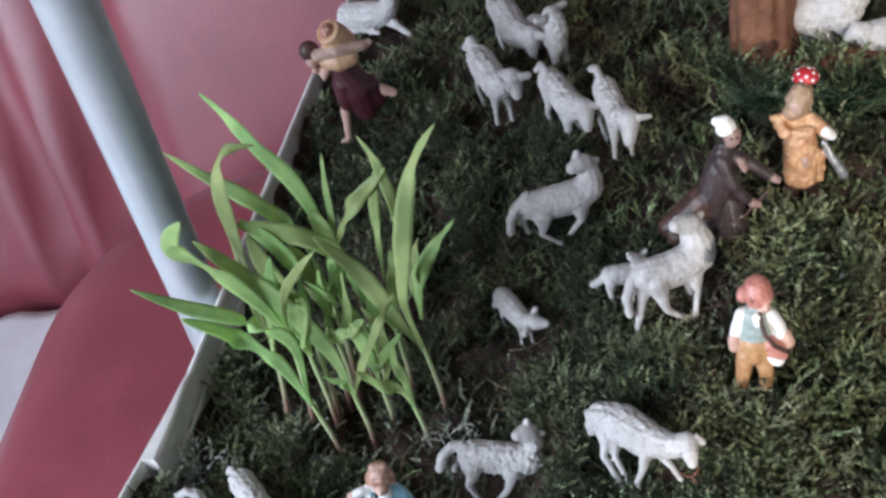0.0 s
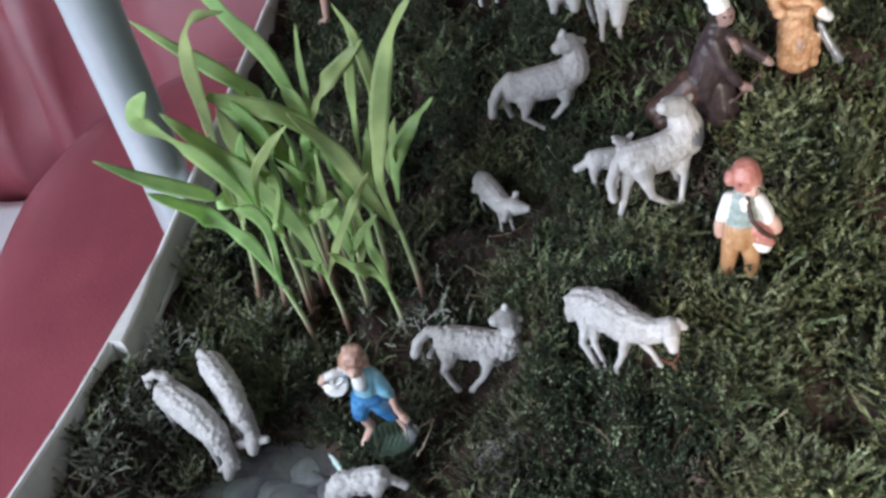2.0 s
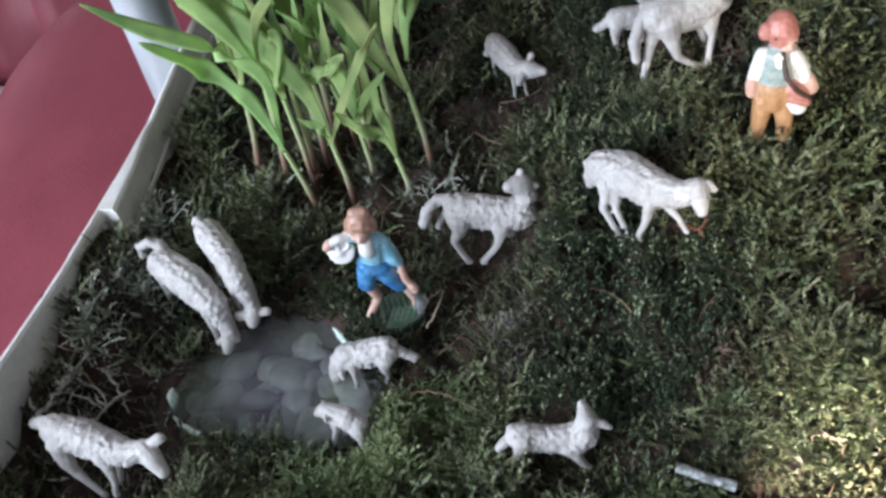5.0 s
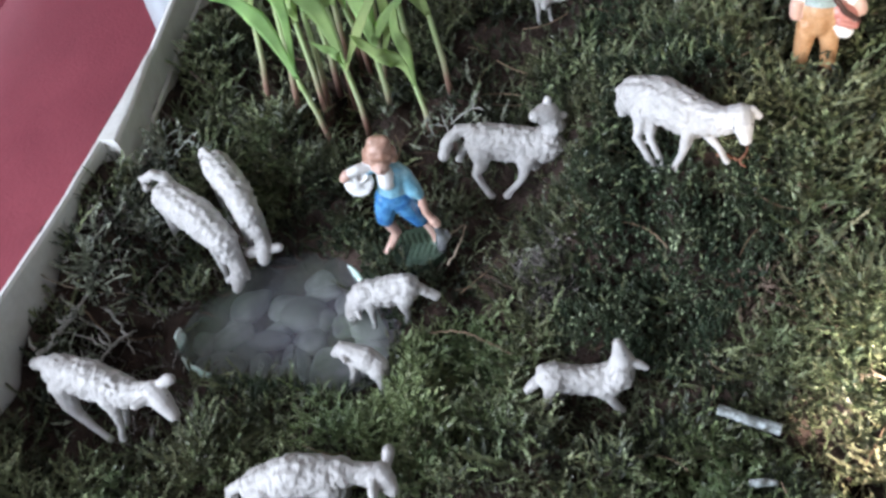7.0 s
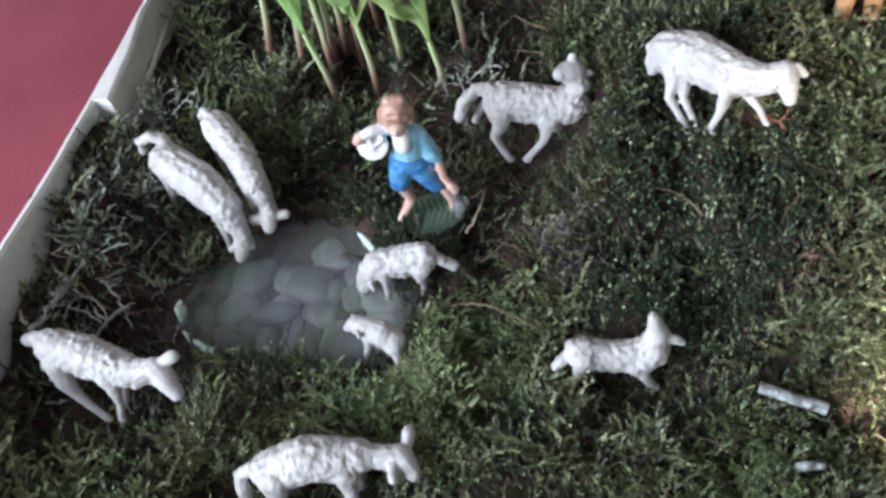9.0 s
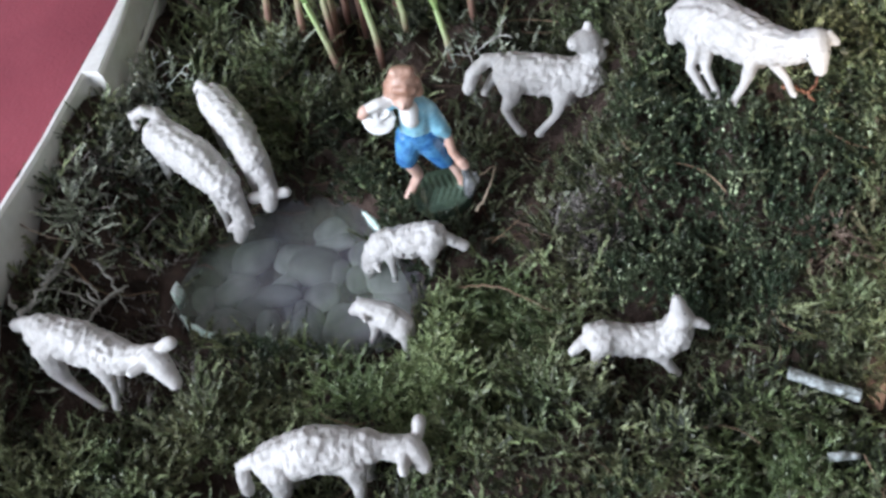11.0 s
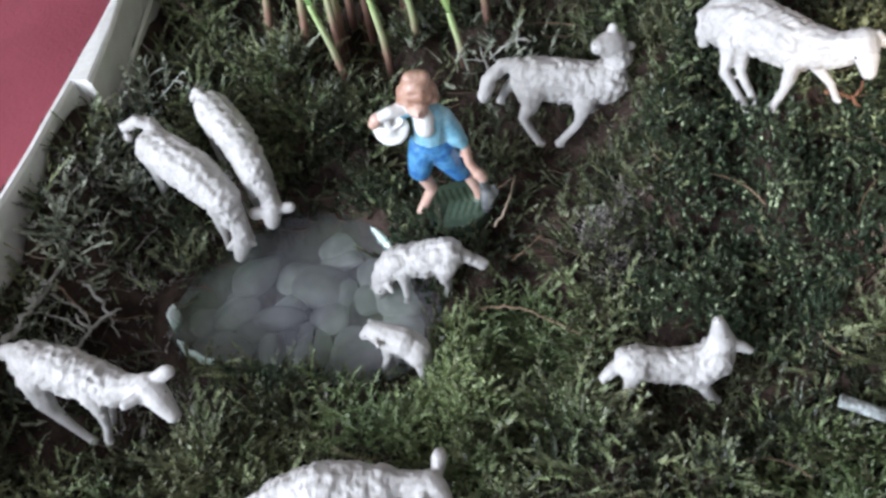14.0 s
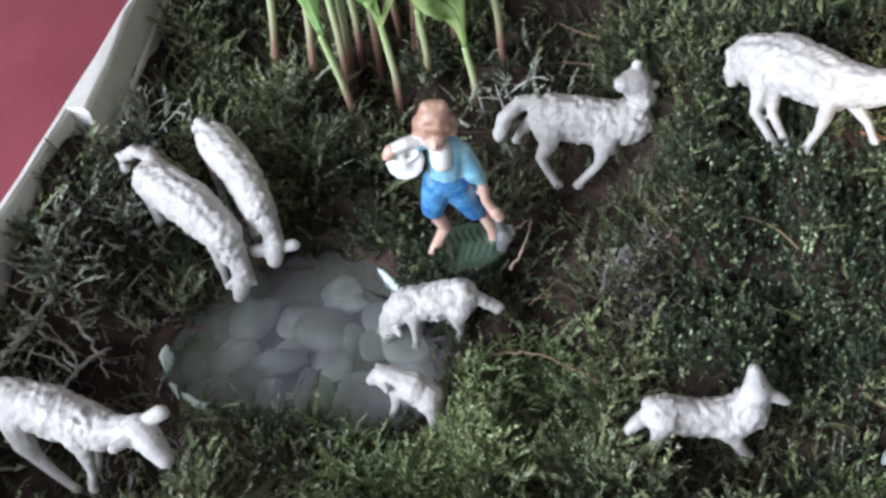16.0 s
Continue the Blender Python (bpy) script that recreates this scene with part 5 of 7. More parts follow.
sheep((-0.2035, 0.426, 0.0406), -57, "off-white painted sheep figurine bending down to drink at the pond",
    body=[(-1.77, 0.35, 3.5, 0.86), (0.16, 0.39, 3.2, 0.88), (1.59, 0.23, 2.6, 0.74)], neck=[(2.02, 0.22, 2.0, 0.48), (2.25, 0.24, 1.45, 0.36), (2.46, 0.15, 1.1, 0.42)],
    head=[(2.49, 0.12, 1.0, 0.44), (2.60, 0.0, 0.78, 0.42), (2.72, -0.10, 0.58, 0.34)], ears=[[(2.33, -0.22, 0.93, 0.24), (2.17, -0.50, 0.9, 0.25)], [(2.68, 0.45, 0.92, 0.22), (2.84, 0.76, 0.92, 0.22)]],
    tail=[(-2.03, 0.27, 4.1, 0.23), (-2.51, 0.17, 4.2, 0.21), (-2.9, 0.04, 3.6, 0.19)], legs=[
        [(-1.77, 0.6, 3.29, 0.53), (-1.64, 0.73, 1.93, 0.31), (-2.09, 0.77, 1.16, 0.18), (-1.9, 0.77, 0, 0.15)],
        [(-1.77, 0.09, 3.29, 0.53), (-1.64, -0.03, 1.93, 0.31), (-1.88, -0.08, 1.16, 0.18), (-1.47, -0.08, 0, 0.15)],
        [(1.59, 0.48, 2.39, 0.53), (1.68, 0.61, 1.43, 0.31), (1.8, 0.66, 0.86, 0.18), (1.85, 0.66, 0, 0.15)],
        [(1.59, -0.02, 2.39, 0.53), (1.68, -0.15, 1.43, 0.31), (1.63, -0.19, 0.86, 0.18), (1.5, -0.19, 0, 0.15)]], group="drinking sheep figurines")
sheep((-0.229, 0.4155, 0.0348), -50, "off-white painted sheep figurine with curled tail drinking at the pond",
    body=[(-1.39, 0.47, 3.5, 0.98), (0.69, 0.79, 3.3, 1.04), (2.19, 0.99, 2.7, 0.87)], neck=[(2.62, 0.97, 2.0, 0.58), (2.92, 0.98, 1.4, 0.44), (3.13, 0.88, 1.0, 0.42)],
    head=[(3.09, 0.88, 0.9, 0.45), (3.14, 0.67, 0.5, 0.39), (3.12, 0.46, 0.1, 0.27)], ears=[[(2.99, 0.50, 0.85, 0.15), (2.90, 0.28, 0.7, 0.14)], [(3.32, 1.02, 0.85, 0.15), (3.45, 1.1, 0.65, 0.13)]],
    tail=[(-1.56, 0.8, 4, 0.35), (-1.96, 0.79, 4.4, 0.3), (-2.4, 0.46, 4.6, 0.28), (-2.77, -0.06, 4.3, 0.26), (-2.73, -0.05, 3.8, 0.24)], legs=[
        [(-1.39, 0.75, 3.26, 0.59), (-1.25, 0.9, 1.93, 0.34), (-1.75, 0.94, 1.16, 0.2), (-1.53, 0.94, 0, 0.17)],
        [(-1.39, 0.18, 3.26, 0.59), (-1.25, 0.04, 1.93, 0.34), (-1.51, -0.01, 1.16, 0.2), (-1.06, -0.01, 0, 0.17)],
        [(2.19, 1.27, 2.46, 0.59), (2.28, 1.42, 1.49, 0.34), (2.43, 1.46, 0.89, 0.2), (2.48, 1.46, 0, 0.17)],
        [(2.19, 0.7, 2.46, 0.59), (2.28, 0.56, 1.49, 0.34), (2.24, 0.52, 0.89, 0.2), (2.09, 0.52, 0, 0.17)]], group="drinking sheep figurines")
sheep((-0.0428, 0.7257, 0.1255), -58, "off-white painted sheep figurine of the flock walking over the moss",
    body=[(-2.15, 0.72, 3.5, 1.09), (-0.42, 0.23, 3.3, 1.16), (1.35, -0.14, 3, 1.14)], neck=[(1.87, 0.04, 3.2, 0.97), (2.11, 0.4, 3.4, 0.85)],
    head=[(2.3, 0.53, 3.5, 0.81), (2.47, 0.57, 3, 0.65), (2.75, 0.5, 2.4, 0.4)], ears=[[(2.84, 0.93, 3.7, 0.28), (3.01, 1.48, 3.6, 0.24)], [(1.66, 0.38, 3.7, 0.2), (1.7, 0.04, 3.6, 0.16)]],
    tail=[(-2.59, 0.68, 4.3, 0.46), (-3.11, 0.88, 4.6, 0.42), (-3.55, 0.63, 4, 0.38)], legs=[
        [(-2.15, 1.03, 3.24, 0.65), (-1.99, 1.19, 1.93, 0.38), (-2.54, 1.25, 1.16, 0.22), (-2.31, 1.25, 0, 0.19)],
        [(-2.15, 0.4, 3.24, 0.65), (-1.99, 0.25, 1.93, 0.38), (-2.28, 0.19, 1.16, 0.22), (-1.78, 0.19, 0, 0.19)],
        [(1.35, 0.18, 2.74, 0.65), (1.46, 0.33, 1.65, 0.38), (1.61, 0.38, 0.99, 0.22), (1.66, 0.38, 0, 0.19)],
        [(1.35, -0.46, 2.74, 0.65), (1.46, -0.61, 1.65, 0.38), (1.4, -0.66, 0.99, 0.22), (1.25, -0.66, 0, 0.19)]], group="flock of sheep figurines")
sheep((-0.0244, 0.8051, 0.1275), -62, "off-white painted sheep figurine of the flock walking over the moss",
    body=[(-2.28, 0.64, 3.5, 1.18), (-0.08, 0.04, 3.3, 1.25), (2.03, -0.51, 3, 1.22)], neck=[(3.01, -0.61, 3.2, 1.08), (4.08, -0.63, 3.4, 0.86)],
    head=[(4.24, -0.51, 3.5, 0.81), (4.54, -0.64, 3, 0.64), (4.78, -0.79, 2.4, 0.38)], ears=[[(4.9, -0.2, 3.7, 0.3), (5.21, 0.08, 3.6, 0.25)], [(3.64, -0.61, 3.7, 0.21), (3.73, -0.98, 3.6, 0.17)]],
    tail=[(-2.67, 0.51, 4.3, 0.46), (-1.42, -0.47, 4.6, 0.4)], legs=[
        [(-2.28, 0.96, 3.24, 0.65), (-2.12, 1.11, 1.93, 0.38), (-2.67, 1.16, 1.16, 0.22), (-2.44, 1.16, 0, 0.19)],
        [(-2.28, 0.32, 3.24, 0.65), (-2.12, 0.17, 1.93, 0.38), (-2.41, 0.12, 1.16, 0.22), (-1.91, 0.12, 0, 0.19)],
        [(2.03, -0.2, 2.74, 0.65), (2.13, -0.04, 1.65, 0.38), (2.29, 0.02, 0.99, 0.22), (2.34, 0.02, 0, 0.19)],
        [(2.03, -0.82, 2.74, 0.65), (2.13, -0.98, 1.65, 0.38), (2.08, -1.04, 0.99, 0.22), (1.92, -1.04, 0, 0.19)]], group="flock of sheep figurines")
sheep((0.003, 0.7721, 0.1272), -50, "off-white painted sheep figurine of the flock with raised head",
    body=[(-1.65, 0.49, 3.2, 0.88), (-0.42, 0.36, 3.1, 0.95), (1.41, -0.31, 3.1, 0.94)], neck=[(1.71, -0.39, 4, 0.84), (1.54, -0.32, 4.7, 0.8)],
    head=[(0.97, -0.07, 4.9, 0.76), (1.08, -0.13, 4.5, 0.59), (1.2, -0.18, 4, 0.38)], ears=[[(0.82, 0.6, 5.2, 0.26), (1.06, 1.2, 5.3, 0.21)], [(1.42, -1.26, 5.2, 0.25), (1.25, -1.76, 5.3, 0.21)]],
    tail=[(-1.94, 0.21, 3.4, 0.35), (-2.5, 0.16, 2.9, 0.31)], legs=[
        [(-1.65, 0.8, 2.94, 0.65), (-1.49, 0.96, 1.76, 0.38), (-2.04, 1.02, 1.06, 0.22), (-1.81, 1.02, 0, 0.19)],
        [(-1.65, 0.18, 2.94, 0.65), (-1.49, 0.02, 1.76, 0.38), (-1.78, -0.04, 1.06, 0.22), (-1.28, -0.04, 0, 0.19)],
        [(1.41, 0.01, 2.84, 0.65), (1.52, 0.16, 1.71, 0.38), (1.67, 0.22, 1.02, 0.22), (1.72, 0.22, 0, 0.19)],
        [(1.41, -0.62, 2.84, 0.65), (1.52, -0.78, 1.71, 0.38), (1.46, -0.84, 1.02, 0.22), (1.3, -0.84, 0, 0.19)]], group="flock of sheep figurines")
sheep((0.006, 0.6761, 0.1275), -58, "off-white painted sheep figurine of the flock with upright tail",
    body=[(-1.7, 0.42, 3.5, 0.99), (-0.08, 0.05, 3.3, 1.01), (1.46, -0.3, 3, 1.03)], neck=[(1.99, -0.29, 3.2, 0.91), (2.68, -0.32, 3.4, 0.76)],
    head=[(2.97, -0.29, 3.5, 0.72), (3.29, -0.43, 3, 0.56), (3.56, -0.58, 2.4, 0.34)], ears=[[(3.4, 0.01, 3.7, 0.23), (3.55, 0.53, 3.6, 0.23)], [(2.47, -0.39, 3.7, 0.19), (2.5, -0.71, 3.6, 0.15)]],
    tail=[(-1.74, 0.19, 4.3, 0.31), (-2.33, 0.24, 4.6, 0.28), (-2.98, 0.27, 4, 0.24)], legs=[
        [(-1.7, 0.74, 3.24, 0.65), (-1.54, 0.89, 1.93, 0.38), (-2.09, 0.94, 1.16, 0.22), (-1.86, 0.94, 0, 0.19)],
        [(-1.7, 0.1, 3.24, 0.65), (-1.54, -0.05, 1.93, 0.38), (-1.83, -0.11, 1.16, 0.22), (-1.33, -0.11, 0, 0.19)],
        [(1.46, 0.02, 2.74, 0.65), (1.56, 0.17, 1.65, 0.38), (1.72, 0.23, 0.99, 0.22), (1.78, 0.23, 0, 0.19)],
        [(1.46, -0.62, 2.74, 0.65), (1.56, -0.77, 1.65, 0.38), (1.51, -0.82, 0.99, 0.22), (1.36, -0.82, 0, 0.19)]], group="flock of sheep figurines")
sheep((0.0372, 0.6549, 0.1331), -66, "off-white painted sheep figurine of the flock with upright tail",
    body=[(-0.61, 0.02, 3.5, 0.91), (0.77, -0.4, 3.3, 0.94), (2.12, -0.65, 3, 0.89)], neck=[(2.8, -0.78, 3.2, 0.84), (3.56, -0.81, 3.4, 0.73)],
    head=[(3.8, -0.78, 3.5, 0.69), (4.11, -1.02, 3, 0.58), (4.4, -1.26, 2.4, 0.4)], ears=[[(4.3, -0.41, 3.7, 0.22), (4.46, 0.31, 3.6, 0.14)], [(3.41, -1.1, 3.7, 0.22), (3.37, -1.5, 3.6, 0.18)]],
    tail=[(-0.65, -0.2, 4.3, 0.26), (-1.49, 0.07, 4.6, 0.27), (-2.71, 0.31, 4, 0.27)], legs=[
        [(-0.61, 0.34, 3.24, 0.65), (-0.45, 0.49, 1.93, 0.38), (-1, 0.55, 1.16, 0.22), (-0.77, 0.55, 0, 0.19)],
        [(-0.61, -0.3, 3.24, 0.65), (-0.45, -0.45, 1.93, 0.38), (-0.74, -0.5, 1.16, 0.22), (-0.24, -0.5, 0, 0.19)],
        [(2.12, -0.34, 2.74, 0.65), (2.22, -0.18, 1.65, 0.38), (2.38, -0.12, 0.99, 0.22), (2.44, -0.12, 0, 0.19)],
        [(2.12, -0.97, 2.74, 0.65), (2.22, -1.12, 1.65, 0.38), (2.17, -1.18, 0.99, 0.22), (2.02, -1.18, 0, 0.19)]], group="flock of sheep figurines")
sheep((-0.045, 0.532, 0.0778), -56, "small white painted lamb figurine stepping down the moss",
    body=[(-1.28, 0.38, 2.2, 0.7), (-0.2, 0.25, 2.05, 0.77), (0.92, 0.17, 1.9, 0.66)], neck=[(1.43, 0.15, 2, 0.58), (1.85, 0.25, 2.2, 0.55)],
    head=[(2.03, 0.26, 2.3, 0.55), (2.39, 0.46, 2.3, 0.41), (2.72, 0.71, 2.3, 0.24)], ears=[[(1.76, 0.52, 2.6, 0.2), (1.81, 0.67, 2.9, 0.17)], [(2.17, -0.29, 2.2, 0.24), (2.3, -0.63, 2.1, 0.2)]], fleece=0.04,
    tail=[(-1.4, 0.2, 2.2, 0.28), (-1.48, -0.12, 1.8, 0.25)], legs=[
        [(-1.28, 0.57, 2.05, 0.38), (-1.19, 0.66, 1.21, 0.22), (-1.51, 0.69, 0.73, 0.13), (-1.37, 0.69, 0, 0.11)],
        [(-1.28, 0.19, 2.05, 0.38), (-1.19, 0.1, 1.21, 0.22), (-1.36, 0.07, 0.73, 0.13), (-1.06, 0.07, 0, 0.11)],
        [(0.92, 0.36, 1.74, 0.38), (0.98, 0.45, 1.04, 0.22), (1.08, 0.48, 0.63, 0.13), (1.11, 0.48, 0, 0.11)],
        [(0.92, -0.02, 1.74, 0.38), (0.98, -0.11, 1.04, 0.22), (0.95, -0.14, 0.63, 0.13), (0.86, -0.14, 0, 0.11)]], **LAMB)
sheep((0.01, 0.41, 0.073), -52, "bright white painted sheep figurine walking with lowered head",
    body=[(-2.25, 0.65, 2.5, 1.04), (-0.92, 0.84, 2.9, 1.16), (0.86, 0.75, 3.2, 1.05)], neck=[(1.61, 0.84, 3.4, 0.82), (2.57, 0.92, 3.75, 0.65), (3.11, 1.19, 4.1, 0.59)],
    head=[(3.26, 1.27, 4.25, 0.56), (3.65, 0.96, 4, 0.46), (3.91, 0.83, 3.6, 0.3)], ears=[[(2.92, 1.11, 4.4, 0.19), (2.74, 0.95, 4.1, 0.16)], [(3.48, 1.64, 4.5, 0.19), (3.74, 1.78, 4.2, 0.16)]],
    tail=[(-2.99, 0.76, 2.9, 0.26), (-3.24, 0.47, 2.4, 0.29), (-3.17, 0.31, 1.8, 0.29), (-2.95, 0.22, 1.4, 0.26)], legs=[
        [(-1.59, 0.17, 2.4, 0.74), (-1.32, -0.23, 1.8, 0.43), (-1.23, -0.58, 1.4, 0.26), (-0.5, -0.7, 0.9, 0.19), (0.11, -0.78, 0.45, 0.19)],
        [(1.18, 0.42, 3, 0.61), (1.32, 0.02, 2.5, 0.36), (1.29, -0.22, 1.8, 0.22), (1.04, -0.49, 0.9, 0.18)],
        [(1.66, 0.59, 3.2, 0.49), (2.18, 0.68, 2.6, 0.25), (2.55, 0.78, 2.2, 0.19), (2.79, 0.94, 1.5, 0.17)],
        [(-1.38, 0.36, 2.4, 0.68), (-0.98, 0.08, 1.8, 0.37), (-0.71, -0.22, 1.4, 0.23), (0.29, -0.41, 0.5, 0.17)]])
sheep((-0.135, 0.905, 0.1309), 190, "white painted lamb figurine lying on the moss",
    body=[(2.52, 0.4, 1.4, 1.19), (1.36, 1.12, 1.4, 1.28), (-0.03, 1.96, 1.6, 1.12)], neck=[(-0.67, 2.77, 2.3, 0.87), (-1.07, 3.44, 3.2, 0.72)],
    head=[(-1.19, 3.73, 3.7, 0.67), (-1.54, 3.48, 3.6, 0.53), (-1.84, 3.44, 3.4, 0.34)], ears=[[(-1.12, 3.68, 4, 0.24), (-0.91, 3.29, 4.1, 0.19)], [(-1.59, 3.74, 4, 0.24), (-1.93, 3.71, 4.2, 0.19)]],
    tail=[(3.17, 0.44, 1.6, 0.4), (3.42, 0.36, 1.2, 0.35)], legs=[
        [(-0.62, 2.4, 1, 0.63), (-1.2, 3.28, 0.6, 0.39), (-1.92, 4.25, 0.1, 0.24)],
        [(1.83, 1.43, 0.6, 0.59), (1.23, 2.08, 0.3, 0.34), (0.57, 2.5, 0.2, 0.24)],
        [(2.79, 0.13, 0.6, 0.6), (2.61, 1.01, 0.3, 0.35), (1.93, 1.44, 0.2, 0.25)],
        [(-0.19, 1.24, 0.6, 0.49), (0.43, 1.63, 0.3, 0.3), (0.95, 1.56, 0.2, 0.25)]], **LAMB)

# ---- painted figures ----
statue("herdsman_figurine", (0.083, 0.445, 0.0945), 0, 1.0, [
    ([(0.71, 1.66, 5.50), (0.74, 1.49, 5.14)], [0.73, 0.80], 5), ([(0.01, 1.52, 5.39), (-0.10, 1.39, 5.27)], [0.40, 0.35], 5), ([(0.90, 1.15, 4.92), (0.92, 1.05, 4.72)], [0.50, 0.40], 4), ([(0.95, 0.62, 4.82), (0.95, 0.58, 4.76)], [0.12, 0.12], 4),
    ([(0.41, 1.17, 3.95), (0.38, 1.0, 3.4), (0.36, 0.88, 2.95)], [0.74, 0.80, 0.80], 2, 0.9), ([(0.42, 0.75, 4.25), (0.40, 0.62, 3.9)], [0.30, 0.28], 3),
    ([(-0.20, 1.25, 4.17), (-0.49, 1.06, 3.52), (-0.66, 0.94, 3.15)], [0.39, 0.36, 0.32], 3), ([(-0.77, 0.78, 2.93), (-0.80, 0.65, 2.45)], [0.32, 0.30], 4),
    ([(1.23, 1.08, 3.92), (1.58, 0.80, 3.34), (1.61, 0.59, 3.05)], [0.46, 0.42, 0.38], 3), ([(1.83, 0.57, 2.89), (2.01, 0.43, 2.50)], [0.40, 0.36], 4),
    ([(1.14, 0.37, 2.57), (1.42, 0.32, 2.41)], [0.50, 0.46], 5), ([(1.20, 0.19, 1.95), (1.36, 0.09, 1.66)], [0.45, 0.40], 3), ([(1.0, -0.10, 2.25), (1.7, -0.20, 2.05)], [0.16, 0.16], 5),
    ([(0.60, 0.72, 4.5), (0.72, 0.10, 3.52), (1.20, -0.12, 2.82), (1.92, -0.05, 2.15)], [0.10, 0.15, 0.12, 0.10], 1),
    ([(0.28, 0.72, 2.45), (0.31, 0.61, 2.04)], [0.84, 0.80], 0, 0.95), ([(-0.21, 0.56, 1.86), (-0.44, 0.27, 0.90), (-0.62, -0.04, -0.05)], [0.55, 0.42, 0.34], 0), ([(0.68, 0.50, 1.68), (0.76, 0.17, 0.70), (0.62, -0.10, -0.20)], [0.56, 0.42, 0.34], 0),
    ([(-0.70, -0.18, -0.20), (-0.88, -0.55, -0.28)], [0.34, 0.30], 1), ([(0.49, -0.25, -0.35), (0.42, -0.62, -0.42)], [0.34, 0.30], 1),
    ([(0.0, 0.1, -0.95), (0.0, 0.1, -0.90), (0.0, 0.1, -0.55), (0.0, 0.1, -0.50)], [0.1, 1.55, 1.5, 0.1], 6, 1.0, 0.0, -0.45),
], [M_OCHRE, M_BROWN, M_GREY, M_WHITE, M_SKIN, M_REDPAINT, M_BASE, M_EYE], "painted herdsman figurine in ochre trousers carrying a bundle", "figurine", "painted figurines", 0.08, 2, dots=[((0.33, 0.95, 5.25), 0.11, 7), ((1.15, 0.72, 5.02), 0.06, 7)])

